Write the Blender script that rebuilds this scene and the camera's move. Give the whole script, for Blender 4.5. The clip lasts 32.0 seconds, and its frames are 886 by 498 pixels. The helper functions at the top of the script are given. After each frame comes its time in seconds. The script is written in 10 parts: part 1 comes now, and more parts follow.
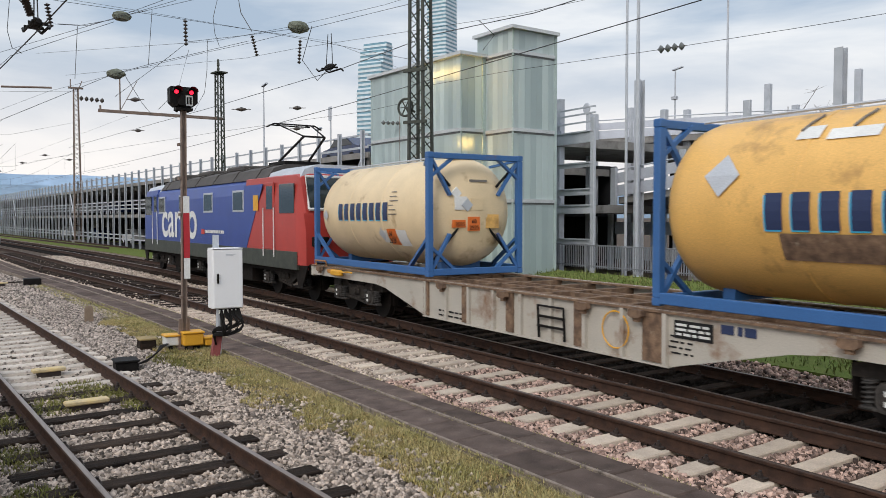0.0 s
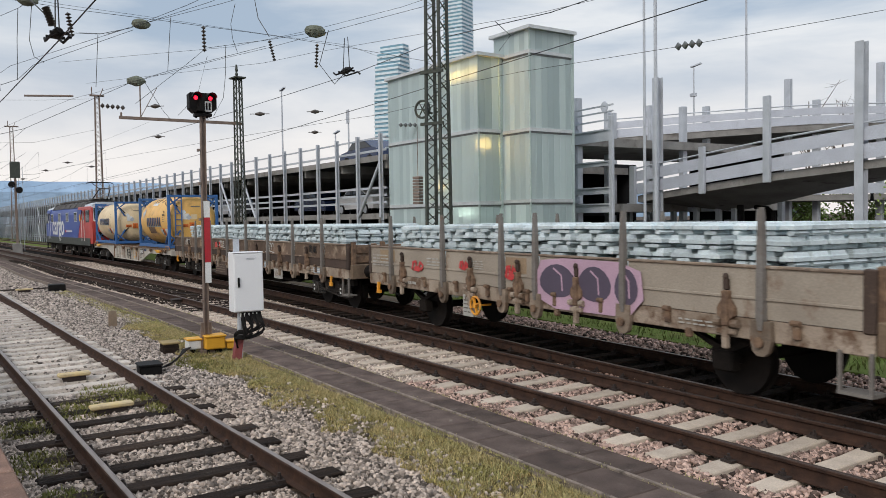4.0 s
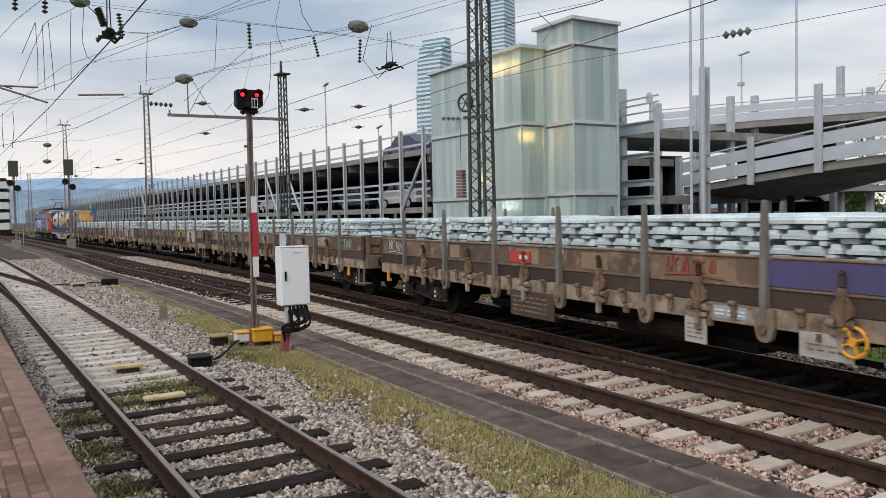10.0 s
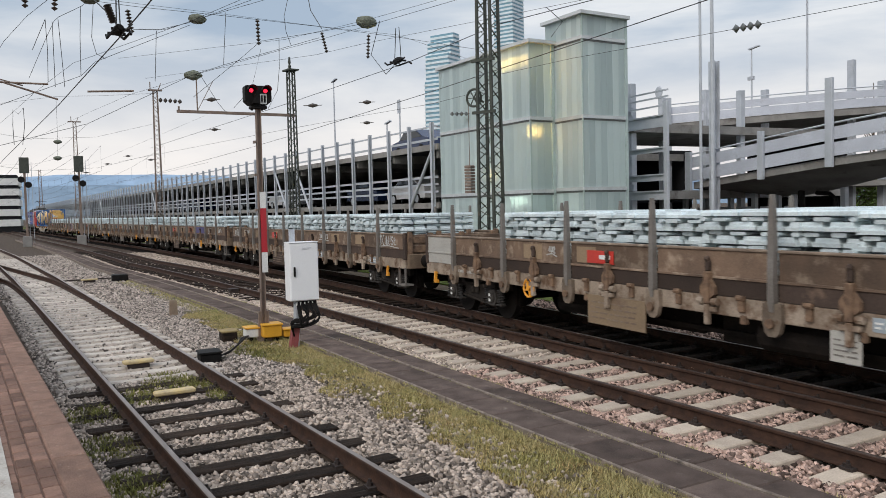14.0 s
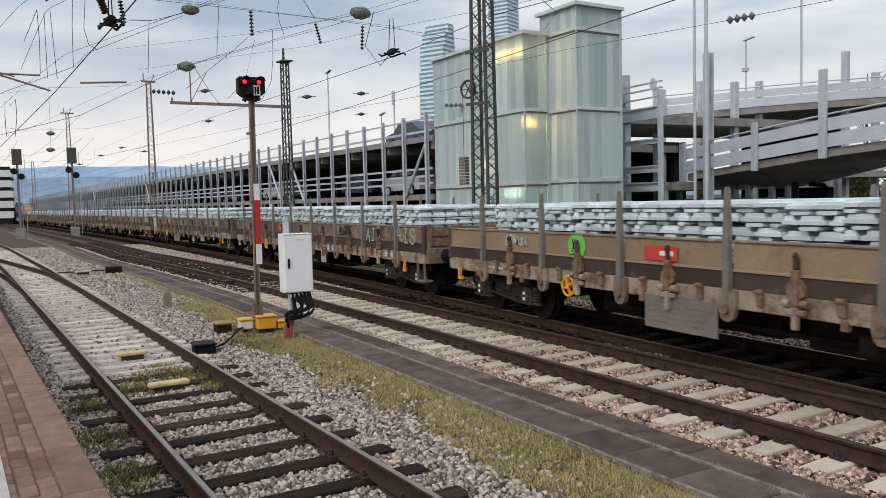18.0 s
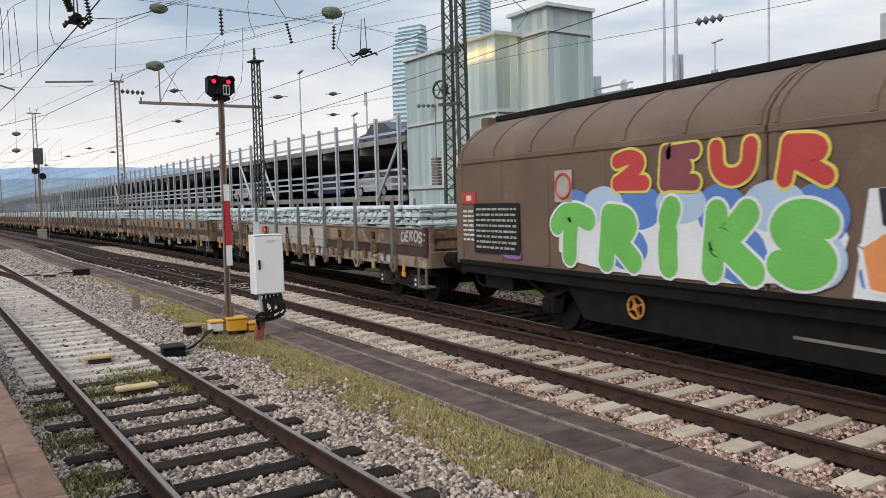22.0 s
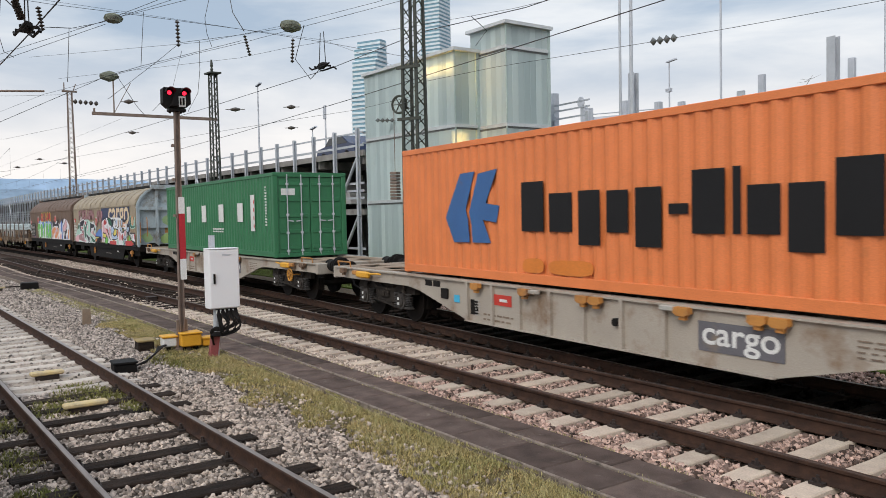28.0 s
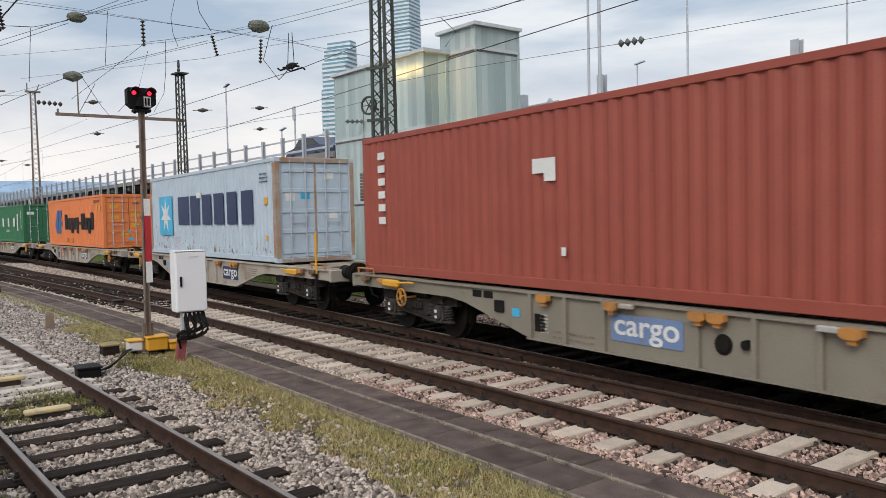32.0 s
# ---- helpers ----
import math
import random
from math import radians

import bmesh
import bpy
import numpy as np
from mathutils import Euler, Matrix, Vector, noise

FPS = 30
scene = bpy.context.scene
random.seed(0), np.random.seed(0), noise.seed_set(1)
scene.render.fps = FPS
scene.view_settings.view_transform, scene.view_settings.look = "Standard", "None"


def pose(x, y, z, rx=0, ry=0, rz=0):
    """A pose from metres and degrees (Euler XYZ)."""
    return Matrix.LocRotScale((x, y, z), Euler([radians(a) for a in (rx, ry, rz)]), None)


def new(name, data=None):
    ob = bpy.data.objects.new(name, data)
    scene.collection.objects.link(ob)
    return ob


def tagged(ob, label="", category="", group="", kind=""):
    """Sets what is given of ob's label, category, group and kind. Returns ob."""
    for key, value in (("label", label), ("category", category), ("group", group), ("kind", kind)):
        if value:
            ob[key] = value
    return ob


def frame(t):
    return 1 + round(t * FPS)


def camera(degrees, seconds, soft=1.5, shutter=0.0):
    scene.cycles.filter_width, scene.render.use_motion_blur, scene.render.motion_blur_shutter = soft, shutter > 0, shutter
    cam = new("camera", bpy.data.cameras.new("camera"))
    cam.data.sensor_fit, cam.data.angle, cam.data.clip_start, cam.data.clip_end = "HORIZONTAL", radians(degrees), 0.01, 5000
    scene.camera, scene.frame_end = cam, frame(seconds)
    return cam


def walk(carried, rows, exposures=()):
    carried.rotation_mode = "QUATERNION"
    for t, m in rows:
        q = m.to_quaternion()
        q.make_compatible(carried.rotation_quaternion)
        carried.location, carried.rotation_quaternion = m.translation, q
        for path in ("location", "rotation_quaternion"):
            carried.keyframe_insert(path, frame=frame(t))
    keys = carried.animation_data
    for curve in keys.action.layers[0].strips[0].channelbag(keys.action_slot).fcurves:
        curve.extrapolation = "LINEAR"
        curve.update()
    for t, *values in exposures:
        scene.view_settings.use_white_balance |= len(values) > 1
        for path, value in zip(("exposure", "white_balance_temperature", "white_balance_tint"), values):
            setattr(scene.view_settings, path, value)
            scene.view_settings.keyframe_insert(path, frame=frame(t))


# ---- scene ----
# ---- camera ----
cam = camera(58.5, 32.0, soft=0.65, shutter=0.12)
PATH = (
    (0.0, -0.042, 0.036, 2.558, 87.740, 0.053, 58.934),
    (0.5, -0.037, 0.037, 2.559, 87.759, 0.154, 59.038),
    (1.0, -0.032, 0.038, 2.559, 87.839, 0.246, 59.160),
    (1.5, -0.026, 0.039, 2.560, 87.928, 0.275, 59.246),
    (2.0, -0.021, 0.039, 2.561, 87.951, 0.269, 59.310),
    (2.5, -0.016, 0.038, 2.561, 87.926, 0.377, 59.490),
    (3.0, -0.013, 0.037, 2.561, 87.905, 0.638, 59.776),
    (3.5, -0.012, 0.036, 2.561, 87.895, 0.796, 60.006),
    (5.5, -0.016, 0.017, 2.563, 87.501, 0.939, 61.225),
    (6.0, -0.015, 0.017, 2.563, 87.463, 1.024, 61.388),
    (6.5, -0.014, 0.016, 2.564, 87.449, 1.041, 61.504),
    (7.0, -0.013, 0.014, 2.564, 87.425, 1.077, 61.576),
    (7.5, -0.013, 0.010, 2.564, 87.433, 1.056, 61.751),
    (8.0, -0.013, 0.005, 2.564, 87.435, 1.091, 62.092),
    (8.5, -0.012, 0.000, 2.564, 87.439, 1.147, 62.354),
    (9.0, -0.010, -0.003, 2.564, 87.438, 1.170, 62.759),
    (9.5, -0.007, -0.004, 2.564, 87.456, 1.179, 63.006),
    (10.0, -0.005, -0.005, 2.563, 87.414, 1.242, 63.368),
    (10.5, -0.003, -0.005, 2.564, 87.352, 1.227, 63.509),
    (11.0, -0.002, -0.006, 2.564, 87.335, 1.309, 63.637),
    (11.5, -0.002, -0.006, 2.564, 87.359, 1.262, 63.797),
    (12.0, -0.002, -0.005, 2.563, 87.335, 1.342, 63.807),
    (12.5, -0.003, -0.003, 2.561, 87.317, 1.357, 63.806),
    (13.0, -0.005, -0.002, 2.559, 87.265, 1.365, 63.853),
    (13.5, -0.008, -0.002, 2.558, 87.183, 1.417, 63.909),
    (14.0, -0.010, -0.002, 2.557, 87.115, 1.364, 63.995),
    (14.5, -0.011, -0.002, 2.557, 87.084, 1.436, 64.127),
    (16.5, 0.004, 0.002, 2.554, 86.549, 1.546, 64.205),
    (17.0, 0.007, 0.002, 2.555, 86.509, 1.508, 64.108),
    (17.5, 0.009, 0.002, 2.556, 86.517, 1.450, 63.983),
    (18.0, 0.010, 0.004, 2.556, 86.499, 1.403, 63.618),
    (18.5, 0.007, 0.009, 2.555, 86.662, 1.422, 63.308),
    (19.0, 0.002, 0.015, 2.553, 86.780, 1.416, 62.905),
    (19.5, -0.004, 0.022, 2.551, 86.834, 1.460, 62.539),
    (20.0, -0.009, 0.028, 2.549, 86.793, 1.452, 62.344),
    (20.5, -0.012, 0.033, 2.548, 86.806, 1.496, 62.333),
    (21.0, -0.013, 0.037, 2.547, 86.753, 1.550, 62.153),
    (21.5, -0.011, 0.040, 2.546, 86.637, 1.602, 61.922),
    (22.0, -0.008, 0.042, 2.545, 86.516, 1.513, 61.694),
    (22.5, -0.004, 0.042, 2.545, 86.472, 1.442, 61.460),
    (23.0, -0.000, 0.042, 2.545, 86.498, 1.359, 61.347),
    (23.5, 0.003, 0.043, 2.545, 86.491, 1.221, 61.040),
    (24.0, 0.004, 0.044, 2.546, 86.534, 1.184, 60.740),
    (24.5, 0.004, 0.046, 2.546, 86.629, 1.120, 60.427),
    (25.0, 0.003, 0.048, 2.546, 86.742, 1.137, 60.118),
    (25.5, 0.002, 0.049, 2.546, 86.861, 1.054, 59.719),
    (27.5, -0.003, 0.053, 2.544, 87.425, 1.082, 58.770),
    (28.0, -0.003, 0.055, 2.544, 87.499, 1.138, 58.728),
    (28.5, -0.005, 0.060, 2.543, 87.543, 1.207, 58.655),
    (29.0, -0.008, 0.067, 2.542, 87.554, 1.275, 58.569),
    (29.5, -0.013, 0.077, 2.540, 87.615, 1.346, 58.303),
    (30.0, -0.018, 0.087, 2.539, 87.582, 1.410, 57.826),
    (30.5, -0.021, 0.094, 2.537, 87.597, 1.395, 57.520),
    (31.0, -0.022, 0.097, 2.537, 87.563, 1.361, 57.194),
    (31.5, -0.022, 0.098, 2.537, 87.548, 1.403, 56.948),
    (32.0, -0.022, 0.097, 2.537, 87.562, 1.310, 56.635),
)
walk(cam, [(t, pose(x, y, z, rx, ry, rz)) for t, x, y, z, rx, ry, rz in PATH], ((0, 0.1), (1, 0.0), (21.2, 0.0), (22, 0.08), (26, 0.08), (28, 0.1), (30, 0.08), (32, 0.08)))

# ---- sky, sun ----
SUN_EL, SUN_AZ = 37.0, 148.0
world = bpy.data.worlds.new("sky")
scene.world = world
world.use_nodes = True
wn, wl = world.node_tree.nodes, world.node_tree.links
wn.clear()
w_out = wn.new("ShaderNodeOutputWorld")
w_bg = wn.new("ShaderNodeBackground")
w_sky = wn.new("ShaderNodeTexSky")
w_sky.sky_type, w_sky.sun_disc = "NISHITA", False
w_sky.sun_elevation, w_sky.sun_rotation = radians(SUN_EL), radians(SUN_AZ)
w_sky.air_density, w_sky.dust_density, w_sky.ozone_density = 1.0, 3.0, 1.0
w_tc = wn.new("ShaderNodeTexCoord")
w_map = wn.new("ShaderNodeMapping")
w_map.inputs["Scale"].default_value = (1.6, 1.6, 7.0)
w_n = wn.new("ShaderNodeTexNoise")
w_n.inputs["Scale"].default_value, w_n.inputs["Detail"].default_value = 1.7, 7.0
w_n.inputs["Roughness"].default_value, w_n.inputs["Distortion"].default_value = 0.55, 0.3
w_ramp = wn.new("ShaderNodeValToRGB")
w_ramp.color_ramp.elements[0].position, w_ramp.color_ramp.elements[1].position = 0.36, 0.66
w_ramp.color_ramp.elements[0].color = (3.3, 4.05, 5.0, 1)
w_ramp.color_ramp.elements[1].color = (6.7, 6.85, 7.0, 1)
w_sep = wn.new("ShaderNodeSeparateXYZ")
w_hor = wn.new("ShaderNodeMapRange")
w_hor.inputs["From Min"].default_value, w_hor.inputs["From Max"].default_value = 0.02, 0.22
w_hor.inputs["To Min"].default_value, w_hor.inputs["To Max"].default_value = 0.75, 0.0
w_mix = wn.new("ShaderNodeMix")
w_mix.data_type = "RGBA"
w_mix.inputs[0].default_value = 0.88
w_mix2 = wn.new("ShaderNodeMix")
w_mix2.data_type = "RGBA"
w_mix2.inputs[7].default_value = (8.1, 7.5, 7.1, 1)
wl.new(w_tc.outputs["Generated"], w_map.inputs["Vector"])
wl.new(w_map.outputs["Vector"], w_n.inputs["Vector"])
wl.new(w_n.outputs["Fac"], w_ramp.inputs["Fac"])
wl.new(w_tc.outputs["Generated"], w_sep.inputs["Vector"])
wl.new(w_sep.outputs["Z"], w_hor.inputs["Value"])
wl.new(w_sky.outputs["Color"], w_mix.inputs[6])
wl.new(w_ramp.outputs["Color"], w_mix.inputs[7])
wl.new(w_hor.outputs["Result"], w_mix2.inputs[0])
wl.new(w_mix.outputs[2], w_mix2.inputs[6])
w_zen = wn.new("ShaderNodeMapRange")
w_zen.inputs["From Min"].default_value, w_zen.inputs["From Max"].default_value = 0.36, 1.0
w_zen.inputs["To Min"].default_value, w_zen.inputs["To Max"].default_value = 1.0, 1.75
w_up = wn.new("ShaderNodeVectorMath")
w_up.operation = "SCALE"
wl.new(w_sep.outputs["Z"], w_zen.inputs["Value"])
wl.new(w_mix2.outputs[2], w_up.inputs[0])
wl.new(w_zen.outputs["Result"], w_up.inputs["Scale"])
wl.new(w_up.outputs[0], w_bg.inputs["Color"])
w_bg.inputs["Strength"].default_value = 0.128
wl.new(w_bg.outputs[0], w_out.inputs[0])

sun = new("sun", bpy.data.lights.new("sun", "SUN"))
sun.data.energy, sun.data.angle, sun.data.color = 1.5, radians(28), (1.0, 0.94, 0.87)
sun.matrix_world = pose(0, 0, 60, 90 - SUN_EL, 0, 180 - SUN_AZ)
scene.view_settings.exposure = 0.0

# ---- building tools ----
class Geo:
    """Vertices and faces of one mesh."""

    def __init__(self):
        self.v, self.f = [], []

    def add(self, vs, fs):
        n = len(self.v)
        self.v += [tuple(p) for p in vs]
        self.f += [tuple(i + n for i in f) for f in fs]
        return self

    def box(self, x0, x1, y0, y1, z0, z1, c=0.0):
        """An upright box; c: chamfer of the four long and short top and side edges."""
        if c <= 0:
            vs = [(x, y, z) for z in (z0, z1) for x, y in ((x0, y0), (x1, y0), (x1, y1), (x0, y1))]
            return self.add(vs, [(3, 2, 1, 0), (4, 5, 6, 7), (0, 1, 5, 4), (1, 2, 6, 5), (2, 3, 7, 6), (3, 0, 4, 7)])
        rings = []
        for z, k in ((z0, c), (z0 + c, 0), (z1 - c, 0), (z1, c)):
            a, b, d, e = x0 + k, x1 - k, y0 + k, y1 - k
            q = c
            rings.append([(a + q, d, z), (b - q, d, z), (b, d + q, z), (b, e - q, z), (b - q, e, z), (a + q, e, z), (a, e - q, z), (a, d + q, z)])
        return self.loft(rings, True)

    def loft(self, rings, caps=True, close=True):
        n, m = len(rings[0]), len(rings)
        vs = [p for r in rings for p in r]
        fs = []
        for i in range(m - 1):
            for j in range(n if close else n - 1):
                k = (j + 1) % n
                fs.append((i * n + j, i * n + k, (i + 1) * n + k, (i + 1) * n + j))
        if caps:
            fs.append(tuple(reversed(range(n))))
            fs.append(tuple((m - 1) * n + j for j in range(n)))
        return self.add(vs, fs)

    def prism(self, poly, axis, lo, hi):
        """poly in the plane across axis: x -> (y, z), y -> (x, z), z -> (x, y)."""
        put = {"x": lambda a, b, t: (t, a, b), "y": lambda a, b, t: (a, t, b), "z": lambda a, b, t: (a, b, t)}[axis]
        return self.loft([[put(a, b, t) for a, b in poly] for t in (lo, hi)])

    def tube(self, pts, r, n=8, r2=None):
        rings = []
        pts = [Vector(p) for p in pts]
        for i, p in enumerate(pts):
            d = (pts[min(i + 1, len(pts) - 1)] - pts[max(i - 1, 0)]).normalized()
            u = d.cross(Vector((0, 0, 1)) if abs(d.z) < 0.95 else Vector((0, 1, 0))).normalized()
            w = d.cross(u)
            k = r if r2 is None else r + (r2 - r) * i / (len(pts) - 1)
            rings.append([p + (u * math.cos(2 * math.pi * j / n) + w * math.sin(2 * math.pi * j / n)) * k for j in range(n)])
        return self.loft(rings)

    def lathe(self, prof, o, axis, n=20):
        """prof: (radius, place along the axis) rows; o: its origin."""
        o = Vector(o)
        d = {"x": Vector((1, 0, 0)), "y": Vector((0, 1, 0)), "z": Vector((0, 0, 1))}[axis]
        u = {"x": Vector((0, 1, 0)), "y": Vector((1, 0, 0)), "z": Vector((1, 0, 0))}[axis]
        w = d.cross(u)
        return self.loft([[o + d * t + (u * math.cos(2 * math.pi * j / n) + w * math.sin(2 * math.pi * j / n)) * max(r, 1e-4) for j in range(n)] for r, t in prof])

    def bar(self, a, b, w, h=None):
        """A straight bar of square or flat section from a to b."""
        a, b, h = Vector(a), Vector(b), h or w
        d = (b - a).normalized()
        u = d.cross(Vector((0, 0, 1)) if abs(d.z) < 0.95 else Vector((0, 1, 0))).normalized() * (w / 2)
        k = d.cross(u).normalized() * (h / 2)
        return self.loft([[p - u - k, p + u - k, p + u + k, p - u + k] for p in (a, b)])

    def mesh(self, name, smooth=False):
        me = bpy.data.meshes.new(name)
        me.from_pydata(self.v, [], self.f)
        if smooth:
            me.polygons.foreach_set("use_smooth", [True] * len(me.polygons))
            me.set_sharp_from_angle(angle=radians(40))
        me.update()
        return me


def part(name, geo, material, parent=None, label="", smooth=False, at=None):
    """Links a Geo (or a mesh) as one mesh object under a thing or a part."""
    me = geo.mesh(name, smooth) if isinstance(geo, Geo) else geo
    if material and not me.materials:
        me.materials.append(material)
    ob = new(name, me)
    if parent:
        ob.parent = parent
    if at is not None:
        ob.matrix_basis = at
    if label:
        ob["label"] = label
    return ob


def thing(name, label, category, group="", kind="", at=None):
    ob = new(name)
    ob.empty_display_size = 0.3
    if at is not None:
        ob.matrix_basis = at
    return tagged(ob, label, category, group, kind)


def solid(name, geo, material, label, category, group="", kind="", smooth=False, at=None):
    """A thing that is one mesh."""
    return tagged(part(name, geo, material, None, "", smooth, at), label, category, group, kind)


def mat(name, c1, c2=None, scale=4.0, rough=0.7, metal=0.0, bump=0.15, bump_scale=40.0, dirt=None, dirt_amount=0.5, dirt_scale=1.2, rnd=0.0, island=False, stretch=(1, 1, 1), spec=0.5, glow=None):
    """Two-scale surface: broad tone c1 to c2, fine grain, relief, and patches of dirt or rust."""
    m = bpy.data.materials.new(name)
    m.use_nodes = True
    N, L = m.node_tree.nodes, m.node_tree.links
    b = N["Principled BSDF"]
    c2 = c2 or tuple(min(1, v * 0.8) for v in c1)
    tc = N.new("ShaderNodeTexCoord")
    mp = N.new("ShaderNodeMapping")
    mp.inputs["Scale"].default_value = stretch
    L.new(tc.outputs["Object"], mp.inputs["Vector"])
    vec = mp.outputs["Vector"]
    if rnd and not island:
        oi = N.new("ShaderNodeObjectInfo")
        mul = N.new("ShaderNodeMath")
        mul.operation = "MULTIPLY"
        mul.inputs[1].default_value = 37.0
        L.new(oi.outputs["Random"], mul.inputs[0])
        av = N.new("ShaderNodeVectorMath")
        L.new(vec, av.inputs[0])
        L.new(mul.outputs[0], av.inputs[1])
        vec = av.outputs[0]
    n1 = N.new("ShaderNodeTexNoise")
    n1.inputs["Scale"].default_value, n1.inputs["Detail"].default_value = scale, 5.0
    n2 = N.new("ShaderNodeTexNoise")
    n2.inputs["Scale"].default_value, n2.inputs["Detail"].default_value = bump_scale, 4.0
    for n in (n1, n2):
        L.new(vec, n.inputs["Vector"])
    r = N.new("ShaderNodeMapRange")
    r.inputs["From Min"].default_value, r.inputs["From Max"].default_value = 0.3, 0.7
    L.new(n1.outputs["Fac"], r.inputs["Value"])
    mx = N.new("ShaderNodeMix")
    mx.data_type = "RGBA"
    mx.inputs[6].default_value, mx.inputs[7].default_value = (*c1, 1), (*c2, 1)
    L.new(r.outputs[0], mx.inputs[0])
    col = mx.outputs[2]
    fine = N.new("ShaderNodeMix")
    fine.data_type, fine.blend_type = "RGBA", "MULTIPLY"
    fine.inputs[0].default_value = 0.5
    fr = N.new("ShaderNodeMapRange")
    fr.inputs["From Min"].default_value, fr.inputs["From Max"].default_value = 0.25, 0.75
    fr.inputs["To Min"].default_value, fr.inputs["To Max"].default_value = 0.65, 1.25
    L.new(n2.outputs["Fac"], fr.inputs["Value"])
    L.new(col, fine.inputs[6])
    L.new(fr.outputs[0], fine.inputs[7])
    col = fine.outputs[2]
    rgh = None
    if dirt:
        n3 = N.new("ShaderNodeTexNoise")
        n3.inputs["Scale"].default_value, n3.inputs["Detail"].default_value, n3.inputs["Roughness"].default_value = dirt_scale, 9.0, 0.65
        L.new(vec, n3.inputs["Vector"])
        dr = N.new("ShaderNodeMapRange")
        dr.inputs["From Min"].default_value, dr.inputs["From Max"].default_value = 0.72 - 0.4 * dirt_amount, 0.80 - 0.25 * dirt_amount
        L.new(n3.outputs["Fac"], dr.inputs["Value"])
        dm = N.new("ShaderNodeMix")
        dm.data_type = "RGBA"
        dm.inputs[7].default_value = (*dirt, 1)
        L.new(dr.outputs[0], dm.inputs[0])
        L.new(col, dm.inputs[6])
        col = dm.outputs[2]
    if rnd:
        src = None
        if island:
            g = N.new("ShaderNodeNewGeometry")
            src = g.outputs["Random Per Island"]
        else:
            src = oi.outputs["Random"]
        hv = N.new("ShaderNodeHueSaturation")
        vr = N.new("ShaderNodeMapRange")
        vr.inputs["To Min"].default_value, vr.inputs["To Max"].default_value = 1 - rnd, 1 + rnd
        L.new(src, vr.inputs["Value"])
        L.new(vr.outputs[0], hv.inputs["Value"])
        L.new(col, hv.inputs["Color"])
        col = hv.outputs["Color"]
    L.new(col, b.inputs["Base Color"])
    b.inputs["Roughness"].default_value, b.inputs["Metallic"].default_value = rough, metal
    b.inputs["Specular IOR Level"].default_value = spec
    if bump:
        bp = N.new("ShaderNodeBump")
        bp.inputs["Strength"].default_value, bp.inputs["Distance"].default_value = bump, 0.02
        L.new(n2.outputs["Fac"], bp.inputs["Height"])
        L.new(bp.outputs["Normal"], b.inputs["Normal"])
    if glow:
        b.inputs["Emission Color"].default_value, b.inputs["Emission Strength"].default_value = (*glow[0], 1), glow[1]
    return m


def paint(name, c, rough=0.55, dirt=(0.16, 0.11, 0.07), amount=0.25, rnd=0.0, **kw):
    return mat(name, c, tuple(v * 0.86 for v in c), 1.6, rough, 0.0, 0.05, 60.0, dirt, amount, rnd=rnd, **kw)


def glass(name, tint, rough=0.08, alpha=1.0):
    m = bpy.data.materials.new(name)
    m.use_nodes = True
    b = m.node_tree.nodes["Principled BSDF"]
    b.inputs["Base Color"].default_value, b.inputs["Roughness"].default_value = (*tint, 1), rough
    b.inputs["Transmission Weight"].default_value = alpha
    b.inputs["IOR"].default_value = 1.45
    return m


def lerp(x, rows):
    """Piecewise-linear value at x from rows (x, value) in rising x."""
    if x <= rows[0][0]:
        return rows[0][1]
    for (a, u), (b, w) in zip(rows, rows[1:]):
        if x <= b:
            return u + (w - u) * (x - a) / (b - a)
    return rows[-1][1]

